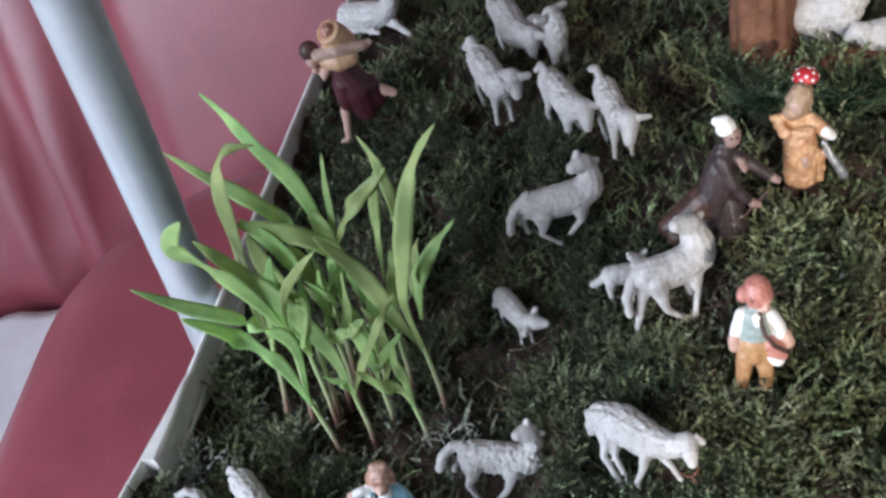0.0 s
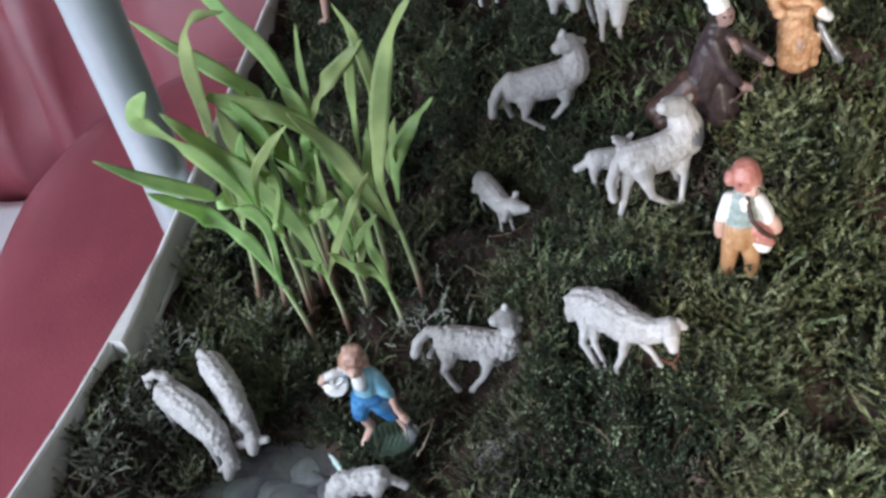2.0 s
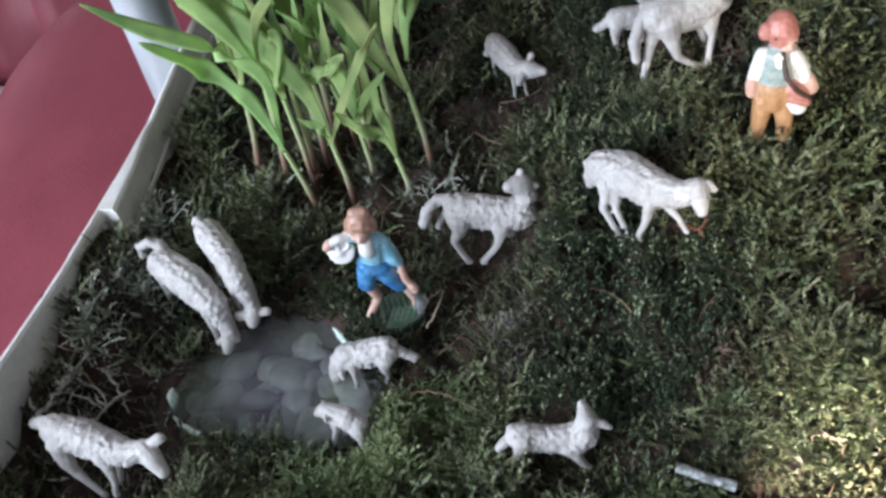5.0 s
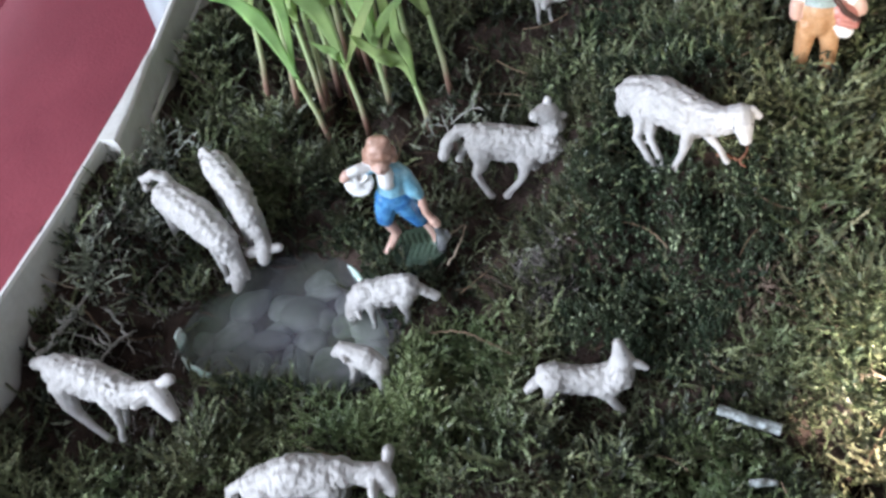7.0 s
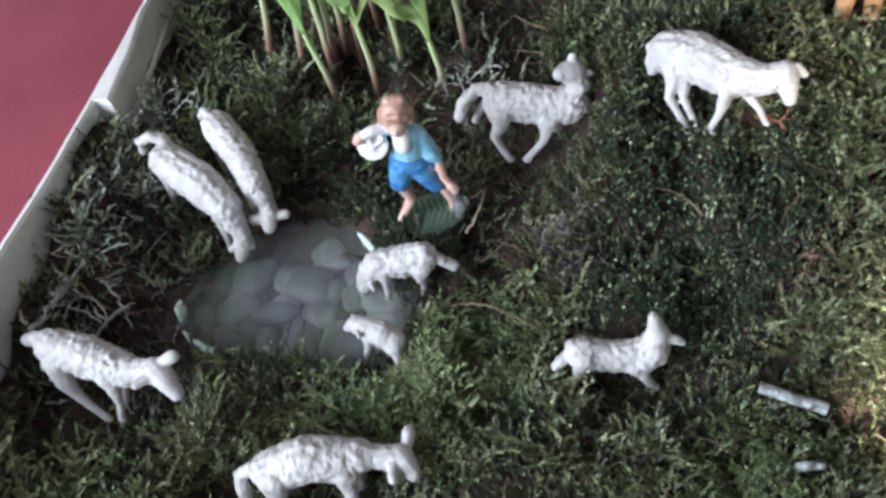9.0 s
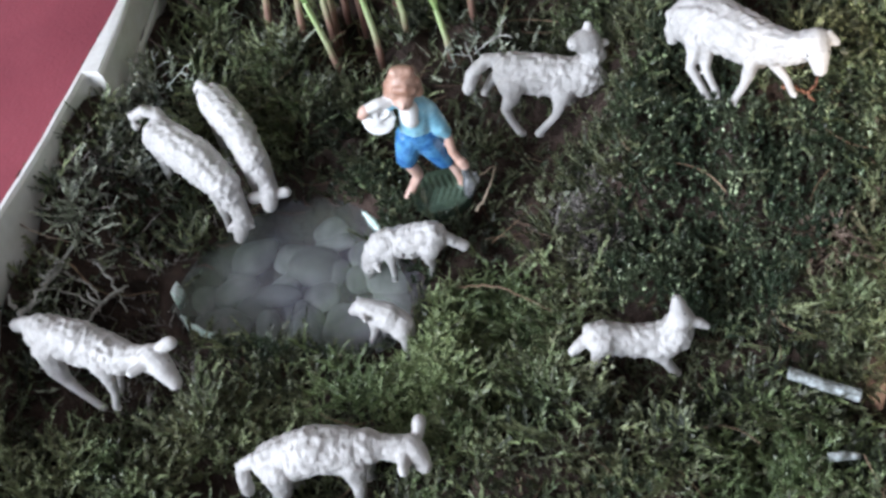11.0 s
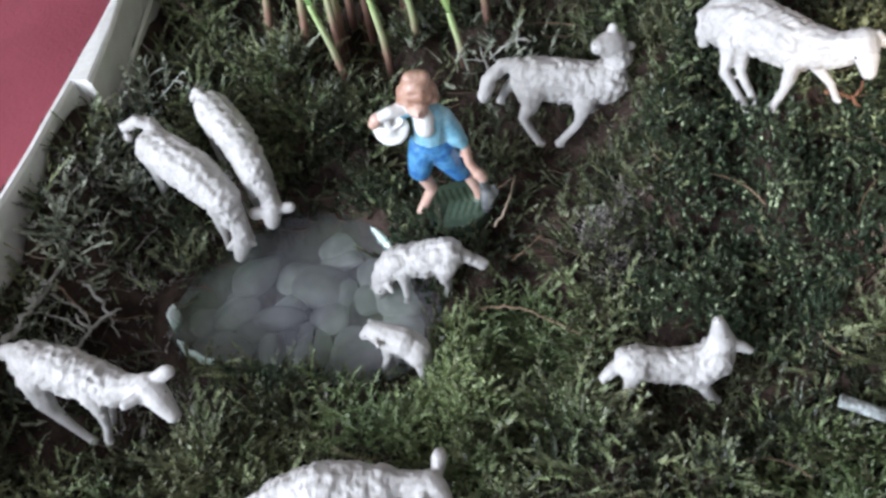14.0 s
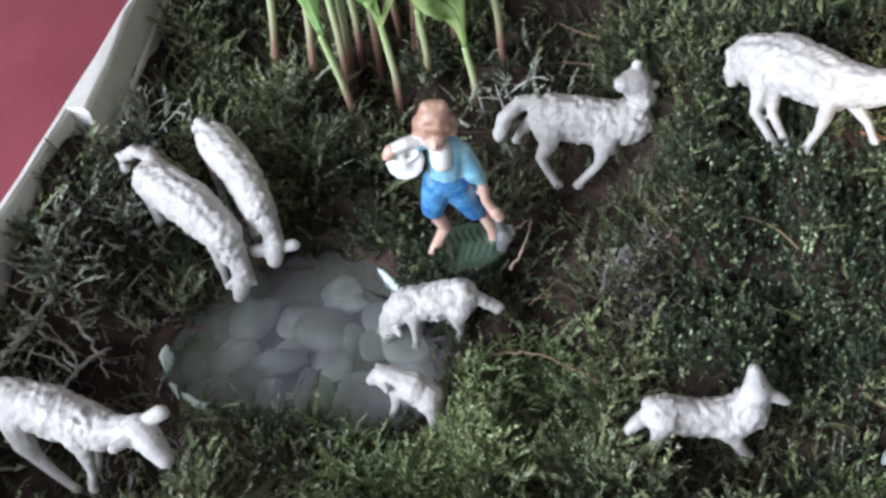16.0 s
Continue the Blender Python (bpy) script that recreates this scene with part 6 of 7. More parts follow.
statue("boy_figurine", (-0.118, 0.404, 0.0405), 0, 1.0, [
    ([(-0.12, 0.1, 6.95), (-0.15, 0.0, 6.60)], [0.62, 0.66], 2), ([(-0.60, 0.0, 6.80), (-0.72, -0.1, 6.38)], [0.32, 0.24], 2), ([(0.36, 0.0, 6.72), (0.48, -0.1, 6.34)], [0.32, 0.22], 2), ([(-0.31, 0.0, 7.42), (0.19, 0.0, 7.40)], [0.28, 0.28], 2), ([(-0.35, -0.42, 6.9), (0.05, -0.5, 6.95), (0.3, -0.4, 6.8)], [0.24, 0.26, 0.22], 2),
    ([(-0.14, -0.32, 6.35), (-0.16, -0.42, 6.22)], [0.44, 0.38], 4), ([(-0.16, -0.84, 6.28), (-0.16, -0.84, 6.22)], [0.09, 0.09], 4),
    ([(0.17, 0.0, 5.29), (0.05, 0.0, 4.41)], [0.72, 0.70], 1, 0.92), ([(-0.01, -0.40, 5.66), (-0.02, -0.48, 5.30)], [0.42, 0.42], 3),
    ([(0.66, 0.0, 5.23), (1.03, -0.1, 4.40)], [0.42, 0.38], 1), ([(1.05, -0.2, 4.30), (1.22, -0.2, 4.05)], [0.36, 0.31], 1), ([(1.33, -0.25, 3.75), (1.41, -0.45, 3.05), (1.65, -0.60, 2.62)], [0.21, 0.20, 0.19], 4), ([(1.73, -0.65, 2.54), (1.86, -0.70, 2.39)], [0.26, 0.22], 4),
    ([(1.84, -0.75, 2.15), (1.92, -0.75, 1.75), (1.98, -0.75, 1.34), (1.88, -0.75, 0.75), (1.84, -0.75, 0.49)], [0.20, 0.22, 0.36, 0.28, 0.18], 5), ([(2.25, -0.75, 1.9), (2.40, -0.75, 1.5), (2.25, -0.75, 1.1)], [0.07, 0.07, 0.07], 5),
    ([(-0.55, -0.1, 6.02), (-0.77, -0.2, 6.05)], [0.34, 0.31], 1), ([(-0.78, -0.25, 6.15), (-1.24, -0.45, 6.25), (-1.72, -0.55, 6.10)], [0.27, 0.25, 0.23], 3), ([(-1.76, -0.55, 6.08), (-1.90, -0.60, 5.90)], [0.26, 0.23], 4),
    ([(-1.32, -0.17, 5.25), (-1.32, -0.20, 5.27), (-1.34, -0.50, 5.38), (-1.34, -0.53, 5.40)], [0.1, 0.70, 0.70, 0.1], 3), ([(-1.85, -0.54, 5.05), (-1.35, -0.60, 5.42), (-0.85, -0.54, 5.75)], [0.09, 0.10, 0.09], 5), ([(-1.75, -0.54, 5.80), (-1.35, -0.60, 5.42), (-0.95, -0.54, 4.95)], [0.09, 0.10, 0.09], 5), ([(-1.35, -0.54, 6.0), (-1.35, -0.60, 5.42), (-1.35, -0.54, 4.8)], [0.09, 0.10, 0.09], 5),
    ([(-0.22, 0.0, 3.92), (-0.47, -0.1, 3.25), (-0.60, -0.1, 2.64)], [0.66, 0.56, 0.50], 0), ([(0.33, 0.0, 3.79), (0.62, 0.0, 2.92), (0.95, 0.0, 2.20)], [0.66, 0.58, 0.47], 0), ([(0.02, 0.0, 4.15), (0.08, 0.0, 3.9)], [0.72, 0.74], 0, 0.92),
    ([(-0.54, -0.1, 2.2), (-0.27, -0.05, 1.42), (-0.60, -0.15, 0.80)], [0.30, 0.27, 0.22], 4), ([(-0.63, -0.18, 0.74), (-0.90, -0.42, 0.45)], [0.23, 0.19], 4), ([(1.29, 0.1, 1.7), (1.54, 0.1, 0.9), (1.61, 0.0, 0.2)], [0.27, 0.24, 0.20], 4),
    ([(0.60, 0.0, -0.35), (0.60, 0.0, -0.30), (0.60, 0.0, 0.20), (0.60, 0.0, 0.28)], [0.1, 1.40, 1.34, 0.1], 6, 1.0, 0.0, 0.50),
    *[([(-0.45 + 0.30 * k, -0.95 + 0.06 * k, 0.24), (-0.15 + 0.30 * k, 0.0, 0.35), (-0.35 + 0.30 * k, 0.75, 0.26)], [0.06, 0.11, 0.07], 6) for k in range(7)],
], [M_BLUE, M_LIGHTBLUE, M_HAIR, M_WHITE, M_SKIN, M_SILVER, M_BASE, M_EYE], "painted boy figurine in blue shorts holding a white drum", "figurine", "painted figurines", 0.075, 2)

statue("kneeling_figurine", (0.0845, 0.556, gz(0.0857, 0.556)), 0, 1.10, [
    ([(0.0, 0, 0.9), (0.15, 0, 2.4), (0.5, -0.1, 4.0), (0.7, -0.1, 4.9)], [1.15, 1.05, 0.85, 0.62], 0), ([(0.9, -0.5, 0.4), (0.8, -0.3, 1.8)], [1.0, 0.80], 0), ([(-0.5, 0, 2.0), (-1.3, -0.1, 1.3), (-2.5, -0.3, 0.8)], [0.90, 0.90, 0.60], 3), ([(-0.9, -0.7, 0.5), (-2.1, -0.8, 0.4)], [0.8, 0.6], 3),
    ([(-0.55, -0.55, 2.2), (-0.35, -0.65, 1.4)], [0.40, 0.40], 3),
    ([(1.15, -0.2, 4.7), (2.1, -0.5, 4.07), (2.9, -0.7, 3.4)], [0.40, 0.36, 0.28], 0), ([(3.05, -0.75, 3.3), (3.3, -0.8, 3.1)], [0.26, 0.22], 1),
    ([(0.5, -0.6, 4.7), (0.9, -1.0, 3.4), (1.6, -1.1, 2.4)], [0.40, 0.36, 0.28], 0), ([(1.9, -1.1, 2.1), (2.2, -1.1, 1.95)], [0.27, 0.22], 1),
    ([(1.45, -0.75, 4.6), (1.60, -0.85, 4.1)], [0.22, 0.17], 1),
    ([(1.12, -0.15, 5.95), (1.15, -0.2, 5.75)], [0.52, 0.48], 1), ([(0.85, 0.1, 6.1), (0.8, 0.1, 5.6)], [0.58, 0.50], 4),
    ([(0.86, 0, 6.38), (0.72, 0, 6.70), (0.42, 0, 6.80)], [0.58, 0.46, 0.28], 2),
    ([(0.6, -1.1, 0.3), (1.6, -1.15, 1.5), (2.9, -1.0, 2.85)], [0.09, 0.09, 0.08], 3),
], [M_DARKROBE, M_DIMSKIN, M_WHITE, M_BROWN, M_EYE], "dark brown painted kneeling figurine with a white cap", "figurine", "painted figurines", 0.09, 2, dots=[((1.02, -0.68, 6.02), 0.07, 4), ((1.34, -0.66, 6.02), 0.07, 4)])

statue("traveller_figurine", (0.133, 0.570, gz(0.134, 0.570) + 0.004), 0, 1.06, [
    ([(0.1, 0, 0.1), (0.2, 0, 1.6)], [0.40, 0.48], 2), ([(1.25, 0, 0.2), (1.1, 0, 1.6)], [0.40, 0.48], 2), ([(0.7, 0, 1.7), (0.65, 0, 3.0), (0.55, 0, 4.6), (0.5, 0, 5.4)], [0.95, 0.98, 0.80, 0.60], 0, 1.0, 1.0),
    ([(0.0, -0.3, 1.6), (0.1, -0.4, 2.9)], [0.4, 0.55], 0, 1.0, 1.0), ([(1.5, -0.2, 1.4), (1.35, -0.3, 2.9)], [0.36, 0.5], 0, 1.0, 1.0),
    ([(0.0, -0.1, 5.4), (-0.8, -0.2, 5.6), (-0.4, -0.7, 5.0)], [0.42, 0.40, 0.38], 0, 1.0, 0.6), ([(0.3, -0.9, 4.9), (0.9, -0.9, 4.9)], [0.35, 0.35], 0, 1.0, 0.6),
    ([(1.0, -0.2, 5.3), (1.5, -0.6, 4.9), (1.8, -0.8, 4.6)], [0.45, 0.42, 0.36], 0, 1.0, 0.6), ([(1.75, -0.95, 4.75), (2.05, -0.95, 4.45)], [0.33, 0.28], 1),
    ([(1.75, -0.5, 3.8), (2.1, -0.7, 2.9), (2.75, -0.9, 1.7)], [0.18, 0.24, 0.28], 3), ([(0.1, -0.2, 5.9), (0.55, -0.1, 6.1)], [0.52, 0.6], 4), ([(0.55, 0, 6.35), (0.66, 0.05, 6.75)], [0.74, 0.66], 4, 1.0, 0.8), ([(0.30, -0.42, 6.35), (0.32, -0.45, 6.2)], [0.36, 0.34], 5),
    ([(0.62, -0.88, 3.1), (0.62, -0.9, 2.8)], [0.20, 0.18], 5),
], [M_YELLOW, M_WHITE, M_BROWN, M_SILVER, M_HOOD, M_SLEEVE], "painted traveller figurine in a pale yellow coat", "figurine", "painted figurines", 0.09, 2, wool=0.10)

statue("porter_figurine", (-0.1553, 0.735, gz(-0.1553, 0.735)), 0, 1.0, [
    ([(0.0, -0.1, 0.15), (0.35, -0.1, 2.7), (0.7, 0, 3.9)], [0.26, 0.40, 0.55], 0), ([(0.05, -0.1, 0.1), (-0.45, -0.2, 0.1)], [0.26, 0.22], 0), ([(4.1, 0.2, 3.3), (3.0, 0.2, 3.9), (2.2, 0.2, 4.2)], [0.34, 0.45, 0.55], 0),
    ([(1.9, 0.1, 2.6), (1.7, 0, 4.2), (1.1, 0, 5.6), (0.7, 0, 6.3)], [1.05, 1.25, 1.10, 0.95], 1), ([(0.7, -0.2, 3.5), (0.8, -0.2, 5.0)], [0.75, 0.9], 1), ([(2.7, 0.2, 3.0), (2.4, 0.2, 4.2)], [0.75, 0.9], 1),
    ([(0.75, -0.95, 9.6), (0.77, -0.92, 9.56), (1.0, -0.5, 8.9), (1.35, 0.2, 7.9), (1.6, 0.6, 7.2), (1.62, 0.62, 7.16)], [0.1, 0.92, 1.08, 1.12, 0.95, 0.1], 2), ([(0.2, -1.15, 7.35), (1.0, -1.2, 7.15), (1.9, -1.0, 7.2)], [0.55, 0.72, 0.60], 2),
    ([(-0.98, -0.5, 8.1), (-0.85, -0.5, 7.7)], [0.76, 0.66], 3), ([(-0.95, -0.75, 7.5), (-0.9, -0.75, 7.3)], [0.46, 0.42], 0), ([(-0.5, -0.2, 7.3), (0.3, -0.1, 6.6)], [0.62, 0.75], 1),
    ([(-0.3, -1.1, 7.9), (1.1, -1.25, 8.1), (2.95, -0.8, 7.95)], [0.48, 0.50, 0.40], 5), ([(2.95, -0.8, 7.95), (3.35, -0.6, 8.0)], [0.32, 0.28], 0),
    ([(0.1, -0.7, 6.8), (-0.5, -0.8, 5.9), (-0.85, -0.8, 6.6)], [0.42, 0.36, 0.28], 0),
], [M_SKIN, M_MAROON, M_BARREL, M_BROWN, M_REDPAINT, M_SLEEVE], "painted porter figurine in maroon carrying a wooden barrel", "figurine", "painted figurines", 0.10, 2, dots=[((0.80, -0.86, 9.46), 0.62, 4), ((0.62, -1.28, 9.80), 0.16, 0), ((0.88, -1.30, 9.86), 0.14, 0), ((0.72, -1.42, 9.56), 0.15, 0)])

# ---- seedlings ----


def along(points, t):
    """A smooth curve through the points, t from 0 to 1."""
    p = [Vector(q) for q in points]
    p = [p[0] * 2 - p[1]] + p + [p[-1] * 2 - p[-2]]
    u = min(t, 0.99999) * (len(points) - 1)
    k = int(u)
    u -= k
    a, b, c, d = p[k:k + 4]
    return 0.5 * ((2 * b) + (c - a) * u + (2 * a - 5 * b + 4 * c - d) * u * u + (3 * b - a - 3 * c + d) * u ** 3)


def blade(points, width, seed):
    """A long flat leaf along a curve, slightly folded along its middle, twisting and blunt at its tip."""
    n = 8 * len(points)
    pts = [along(points, t) for t in np.linspace(0, 1, n)]
    vs, fs = [], []
    for i, p in enumerate(pts):
        t = i / (n - 1)
        d = (pts[min(i + 1, n - 1)] - pts[max(i - 1, 0)]).normalized()
        ref = Vector((-0.2, -0.85, 0.75)).normalized()
        ref.rotate(Euler((1.6 * noise.noise((t * 3.0, seed, 0)), 1.7 * noise.noise((t * 3.0, seed, 5)), 0)))
        across = d.cross(ref)
        across = across.normalized() if across.length > 0.05 else Vector((1, 0, 0))
        nrm = across.cross(d).normalized()
        blunt = 1.9 + 2.6 * (seed * 0.37 % 1.0) ** 2
        w = width * 0.5 * (0.24 + 0.76 * smooth_step(0.0, 0.48, t)) * (1 - max(0.0, (t - 0.36) / 0.64) ** blunt) ** 0.8 * (1 + 0.06 * math.sin(8 * t + seed) + 0.07 * noise.noise((t * 7, seed, 2))) + 0.00015
        wave = 0.55 * w * noise.noise((t * 4.5, seed, 9))
        for k, lift in ((-1, 0.06), (-0.5, 0.05), (0, 0.0), (0.5, 0.05), (1, 0.06)):
            vs.append(p + across * w * k + nrm * (w * lift + wave * k))
    for i in range(n - 1):
        for k in range(4):
            a = i * 5 + k
            fs.append((a, a + 1, a + 6, a + 5))
    return vs, fs


LEAVES = [0]


def seedling(base, joint, leaves):
    """A young cereal plant: stem and long leaves."""
    bx, by, bz = base
    z0 = gz(bx, by) - 0.004
    ob = tagged(thing("seedling", (bx, by, z0)), "young bright green cereal seedling growing out of the moss", "plant", "cereal seedlings")
    inv = Matrix.Translation((-bx, -by, -z0))
    pts = [Vector((bx, by, z0)), (Vector((bx, by, z0)) * 0.45 + Vector(joint) * 0.55) + Vector((0.001, 0, -0.001)), Vector(joint)]
    v, f = tube([inv @ p for p in pts], [0.0019, 0.0016, 0.0014], 8)
    mesh_ob("stem", v, f, M_STEM, ob, "pale green stem, reddish at its foot")
    for *points, width in leaves:
        LEAVES[0] += 1
        v, f = blade(points, width * 1.12, LEAVES[0] * 1.7)
        lf = mesh_ob("leaf", [inv @ p for p in v], f, M_LEAF, ob)
        uv = lf.data.uv_layers.new(name="leaf")
        rows = len(v) // 5 - 1
        for loop in lf.data.loops:
            uv.data[loop.index].uv = ((loop.vertex_index % 5) / 4, (loop.vertex_index // 5) / rows)
        s = lf.modifiers.new("thick", "SOLIDIFY")
        s.thickness, s.offset = 0.00018, 0
    return ob


seedling((-0.156, 0.472, 0.065), (-0.164, 0.472, 0.1), [
    ((-0.163, 0.468, 0.104), (-0.171, 0.463, 0.145), (-0.187, 0.457, 0.172), (-0.209, 0.452, 0.194), 0.0096),
    ((-0.164, 0.47, 0.108), (-0.16, 0.464, 0.155), (-0.174, 0.458, 0.178), (-0.204, 0.452, 0.201), (-0.225, 0.446, 0.222), 0.0090),
])
seedling((-0.137, 0.478, 0.058), (-0.14, 0.478, 0.098), [
    ((-0.14, 0.478, 0.098), (-0.147, 0.483, 0.129), (-0.164, 0.489, 0.16), (-0.182, 0.494, 0.182), (-0.206, 0.5, 0.209), 0.0109),
    ((-0.14, 0.476, 0.099), (-0.132, 0.473, 0.118), (-0.115, 0.469, 0.151), (-0.099, 0.466, 0.178), 0.0060),
    ((-0.14, 0.474, 0.105), (-0.142, 0.47, 0.116), (-0.151, 0.466, 0.127), 0.0053),
])
seedling((-0.104, 0.476, 0.058), (-0.107, 0.476, 0.084), [
    ((-0.107, 0.474, 0.086), (-0.111, 0.47, 0.104), (-0.12, 0.466, 0.115), (-0.131, 0.462, 0.131), 0.0064),
    ((-0.107, 0.476, 0.079), (-0.108, 0.476, 0.105), (-0.111, 0.476, 0.122), (-0.109, 0.476, 0.134), 0.0057),
])
seedling((-0.091, 0.49, 0.062), (-0.095, 0.49, 0.116), [
    ((-0.095, 0.488, 0.118), (-0.099, 0.488, 0.151), (-0.094, 0.487, 0.18), (-0.088, 0.487, 0.205), (-0.08, 0.487, 0.231), (-0.071, 0.486, 0.25), (-0.059, 0.486, 0.265), 0.0102),
    ((-0.095, 0.49, 0.116), (-0.107, 0.495, 0.136), (-0.121, 0.5, 0.169), (-0.142, 0.505, 0.195), 0.0094),
    ((-0.094, 0.5, 0.129), (-0.09, 0.502, 0.156), (-0.078, 0.503, 0.176), (-0.063, 0.505, 0.192), 0.0083),
    ((-0.094, 0.504, 0.136), (-0.092, 0.505, 0.16), (-0.085, 0.506, 0.183), 0.0085),
])
seedling((-0.124, 0.485, 0.071), (-0.125, 0.485, 0.098), [
    ((-0.125, 0.485, 0.098), (-0.125, 0.483, 0.118), (-0.129, 0.482, 0.143), (-0.132, 0.48, 0.139), 0.0071),
    ((-0.124, 0.485, 0.091), (-0.116, 0.487, 0.116), (-0.117, 0.488, 0.138), (-0.124, 0.49, 0.153), 0.0057),
    ((-0.126, 0.485, 0.101), (-0.12, 0.482, 0.118), (-0.103, 0.48, 0.139), 0.0048),
])
seedling((-0.16, 0.492, 0.071), (-0.162, 0.492, 0.12), [
    ((-0.162, 0.492, 0.12), (-0.16, 0.494, 0.157), (-0.17, 0.496, 0.185), (-0.175, 0.498, 0.209), 0.0108),
    ((-0.16, 0.488, 0.124), (-0.161, 0.487, 0.137), (-0.155, 0.487, 0.162), (-0.157, 0.486, 0.169), 0.0075),
    ((-0.161, 0.49, 0.125), (-0.165, 0.491, 0.148), (-0.179, 0.493, 0.174), (-0.2, 0.494, 0.185), 0.0081),
])
seedling((-0.193, 0.5, 0.088), (-0.184, 0.5, 0.13), [
    ((-0.184, 0.5, 0.13), (-0.183, 0.502, 0.161), (-0.184, 0.504, 0.196), (-0.184, 0.506, 0.229), (-0.18, 0.508, 0.248), (-0.173, 0.51, 0.256), (-0.159, 0.512, 0.255), 0.0097),
    ((-0.186, 0.505, 0.126), (-0.189, 0.507, 0.151), (-0.189, 0.51, 0.193), (-0.187, 0.512, 0.23), 0.0043),
    ((-0.183, 0.498, 0.129), (-0.178, 0.499, 0.157), (-0.173, 0.499, 0.183), (-0.172, 0.5, 0.197), 0.0085),
])
seedling((-0.148, 0.52, 0.098), (-0.147, 0.52, 0.145), [
    ((-0.147, 0.52, 0.145), (-0.152, 0.524, 0.172), (-0.163, 0.528, 0.195), (-0.183, 0.532, 0.214), (-0.2, 0.536, 0.227), (-0.219, 0.54, 0.244), 0.0091),
    ((-0.146, 0.515, 0.143), (-0.133, 0.512, 0.174), (-0.148, 0.51, 0.192), (-0.166, 0.508, 0.203), (-0.182, 0.505, 0.212), 0.0103),
    ((-0.146, 0.515, 0.149), (-0.136, 0.512, 0.166), (-0.138, 0.508, 0.147), 0.0062),
])
seedling((-0.142, 0.525, 0.1), (-0.139, 0.525, 0.146), [
    ((-0.139, 0.525, 0.146), (-0.142, 0.529, 0.184), (-0.151, 0.533, 0.216), (-0.167, 0.537, 0.241), (-0.178, 0.541, 0.26), (-0.189, 0.545, 0.274), 0.0090),
    ((-0.137, 0.52, 0.172), (-0.119, 0.518, 0.202), (-0.094, 0.515, 0.226), 0.0079),
    ((-0.139, 0.525, 0.156), (-0.134, 0.526, 0.191), (-0.132, 0.527, 0.213), (-0.129, 0.528, 0.234), 0.0042),
])
seedling((-0.13, 0.515, 0.106), (-0.124, 0.515, 0.151), [
    ((-0.124, 0.515, 0.151), (-0.135, 0.518, 0.17), (-0.14, 0.522, 0.189), (-0.145, 0.525, 0.2), 0.0086),
    ((-0.112, 0.515, 0.149), (-0.109, 0.517, 0.181), (-0.105, 0.518, 0.208), (-0.098, 0.52, 0.229), 0.0049),
    ((-0.097, 0.51, 0.175), (-0.095, 0.513, 0.201), (-0.099, 0.517, 0.229), (-0.106, 0.52, 0.246), 0.0057),
])
seedling((-0.175, 0.49, 0.104), (-0.169, 0.49, 0.137), [
    ((-0.169, 0.49, 0.137), (-0.177, 0.488, 0.165), (-0.194, 0.487, 0.194), (-0.211, 0.485, 0.214), (-0.21, 0.484, 0.224), (-0.201, 0.482, 0.234), 0.0106),
    ((-0.169, 0.488, 0.138), (-0.163, 0.485, 0.171), (-0.151, 0.483, 0.189), (-0.136, 0.48, 0.204), 0.0050),
    ((-0.17, 0.492, 0.132), (-0.171, 0.493, 0.153), (-0.17, 0.495, 0.177), (-0.166, 0.496, 0.193), 0.0075),
])
seedling((-0.146, 0.505, 0.102), (-0.148, 0.505, 0.132), [
    ((-0.147, 0.5, 0.136), (-0.146, 0.499, 0.156), (-0.143, 0.498, 0.178), 0.0057),
    ((-0.146, 0.49, 0.132), (-0.136, 0.484, 0.14), (-0.121, 0.478, 0.154), 0.0095),
    ((-0.148, 0.505, 0.132), (-0.151, 0.51, 0.161), (-0.157, 0.515, 0.177), (-0.164, 0.52, 0.207), 0.0082),
])
seedling((-0.112, 0.505, 0.091), (-0.111, 0.505, 0.119), [
    ((-0.111, 0.505, 0.119), (-0.117, 0.507, 0.138), (-0.125, 0.508, 0.157), (-0.129, 0.51, 0.172), 0.0101),
    ((-0.112, 0.508, 0.116), (-0.108, 0.51, 0.146), (-0.103, 0.512, 0.174), 0.0063),
])
seedling((-0.159, 0.497, 0.087), (-0.158, 0.497, 0.122), [
    ((-0.159, 0.5, 0.119), (-0.157, 0.502, 0.156), (-0.158, 0.504, 0.179), (-0.167, 0.506, 0.197), (-0.18, 0.508, 0.213), 0.0085),
    ((-0.158, 0.497, 0.118), (-0.136, 0.496, 0.138), (-0.13, 0.495, 0.175), 0.0058),
])

lr = random.Random(8)
for bx, by in ((-0.128, 0.507), (-0.136, 0.522), (-0.155, 0.515)):
    z0, h = gz(bx, by), lr.uniform(0.04, 0.055)
    jx = bx + lr.uniform(-0.008, 0.002)
    blades = []
    for s in (-1, 1):
        out, up = s * lr.uniform(0.010, 0.030) - 0.010, lr.uniform(0.035, 0.075)
        blades.append(((jx, by, z0 + h), (jx + out * 0.25, by - 0.002, z0 + h + up * 0.5), (jx + out * 0.7, by + lr.uniform(-0.012, 0.01), z0 + h + up * 0.9), (jx + out * 1.2, by + lr.uniform(-0.015, 0.01), z0 + h + up * lr.uniform(0.85, 1.1)), lr.uniform(0.0045, 0.0075)))
    seedling((bx, by, z0), (jx, by, z0 + h), blades)

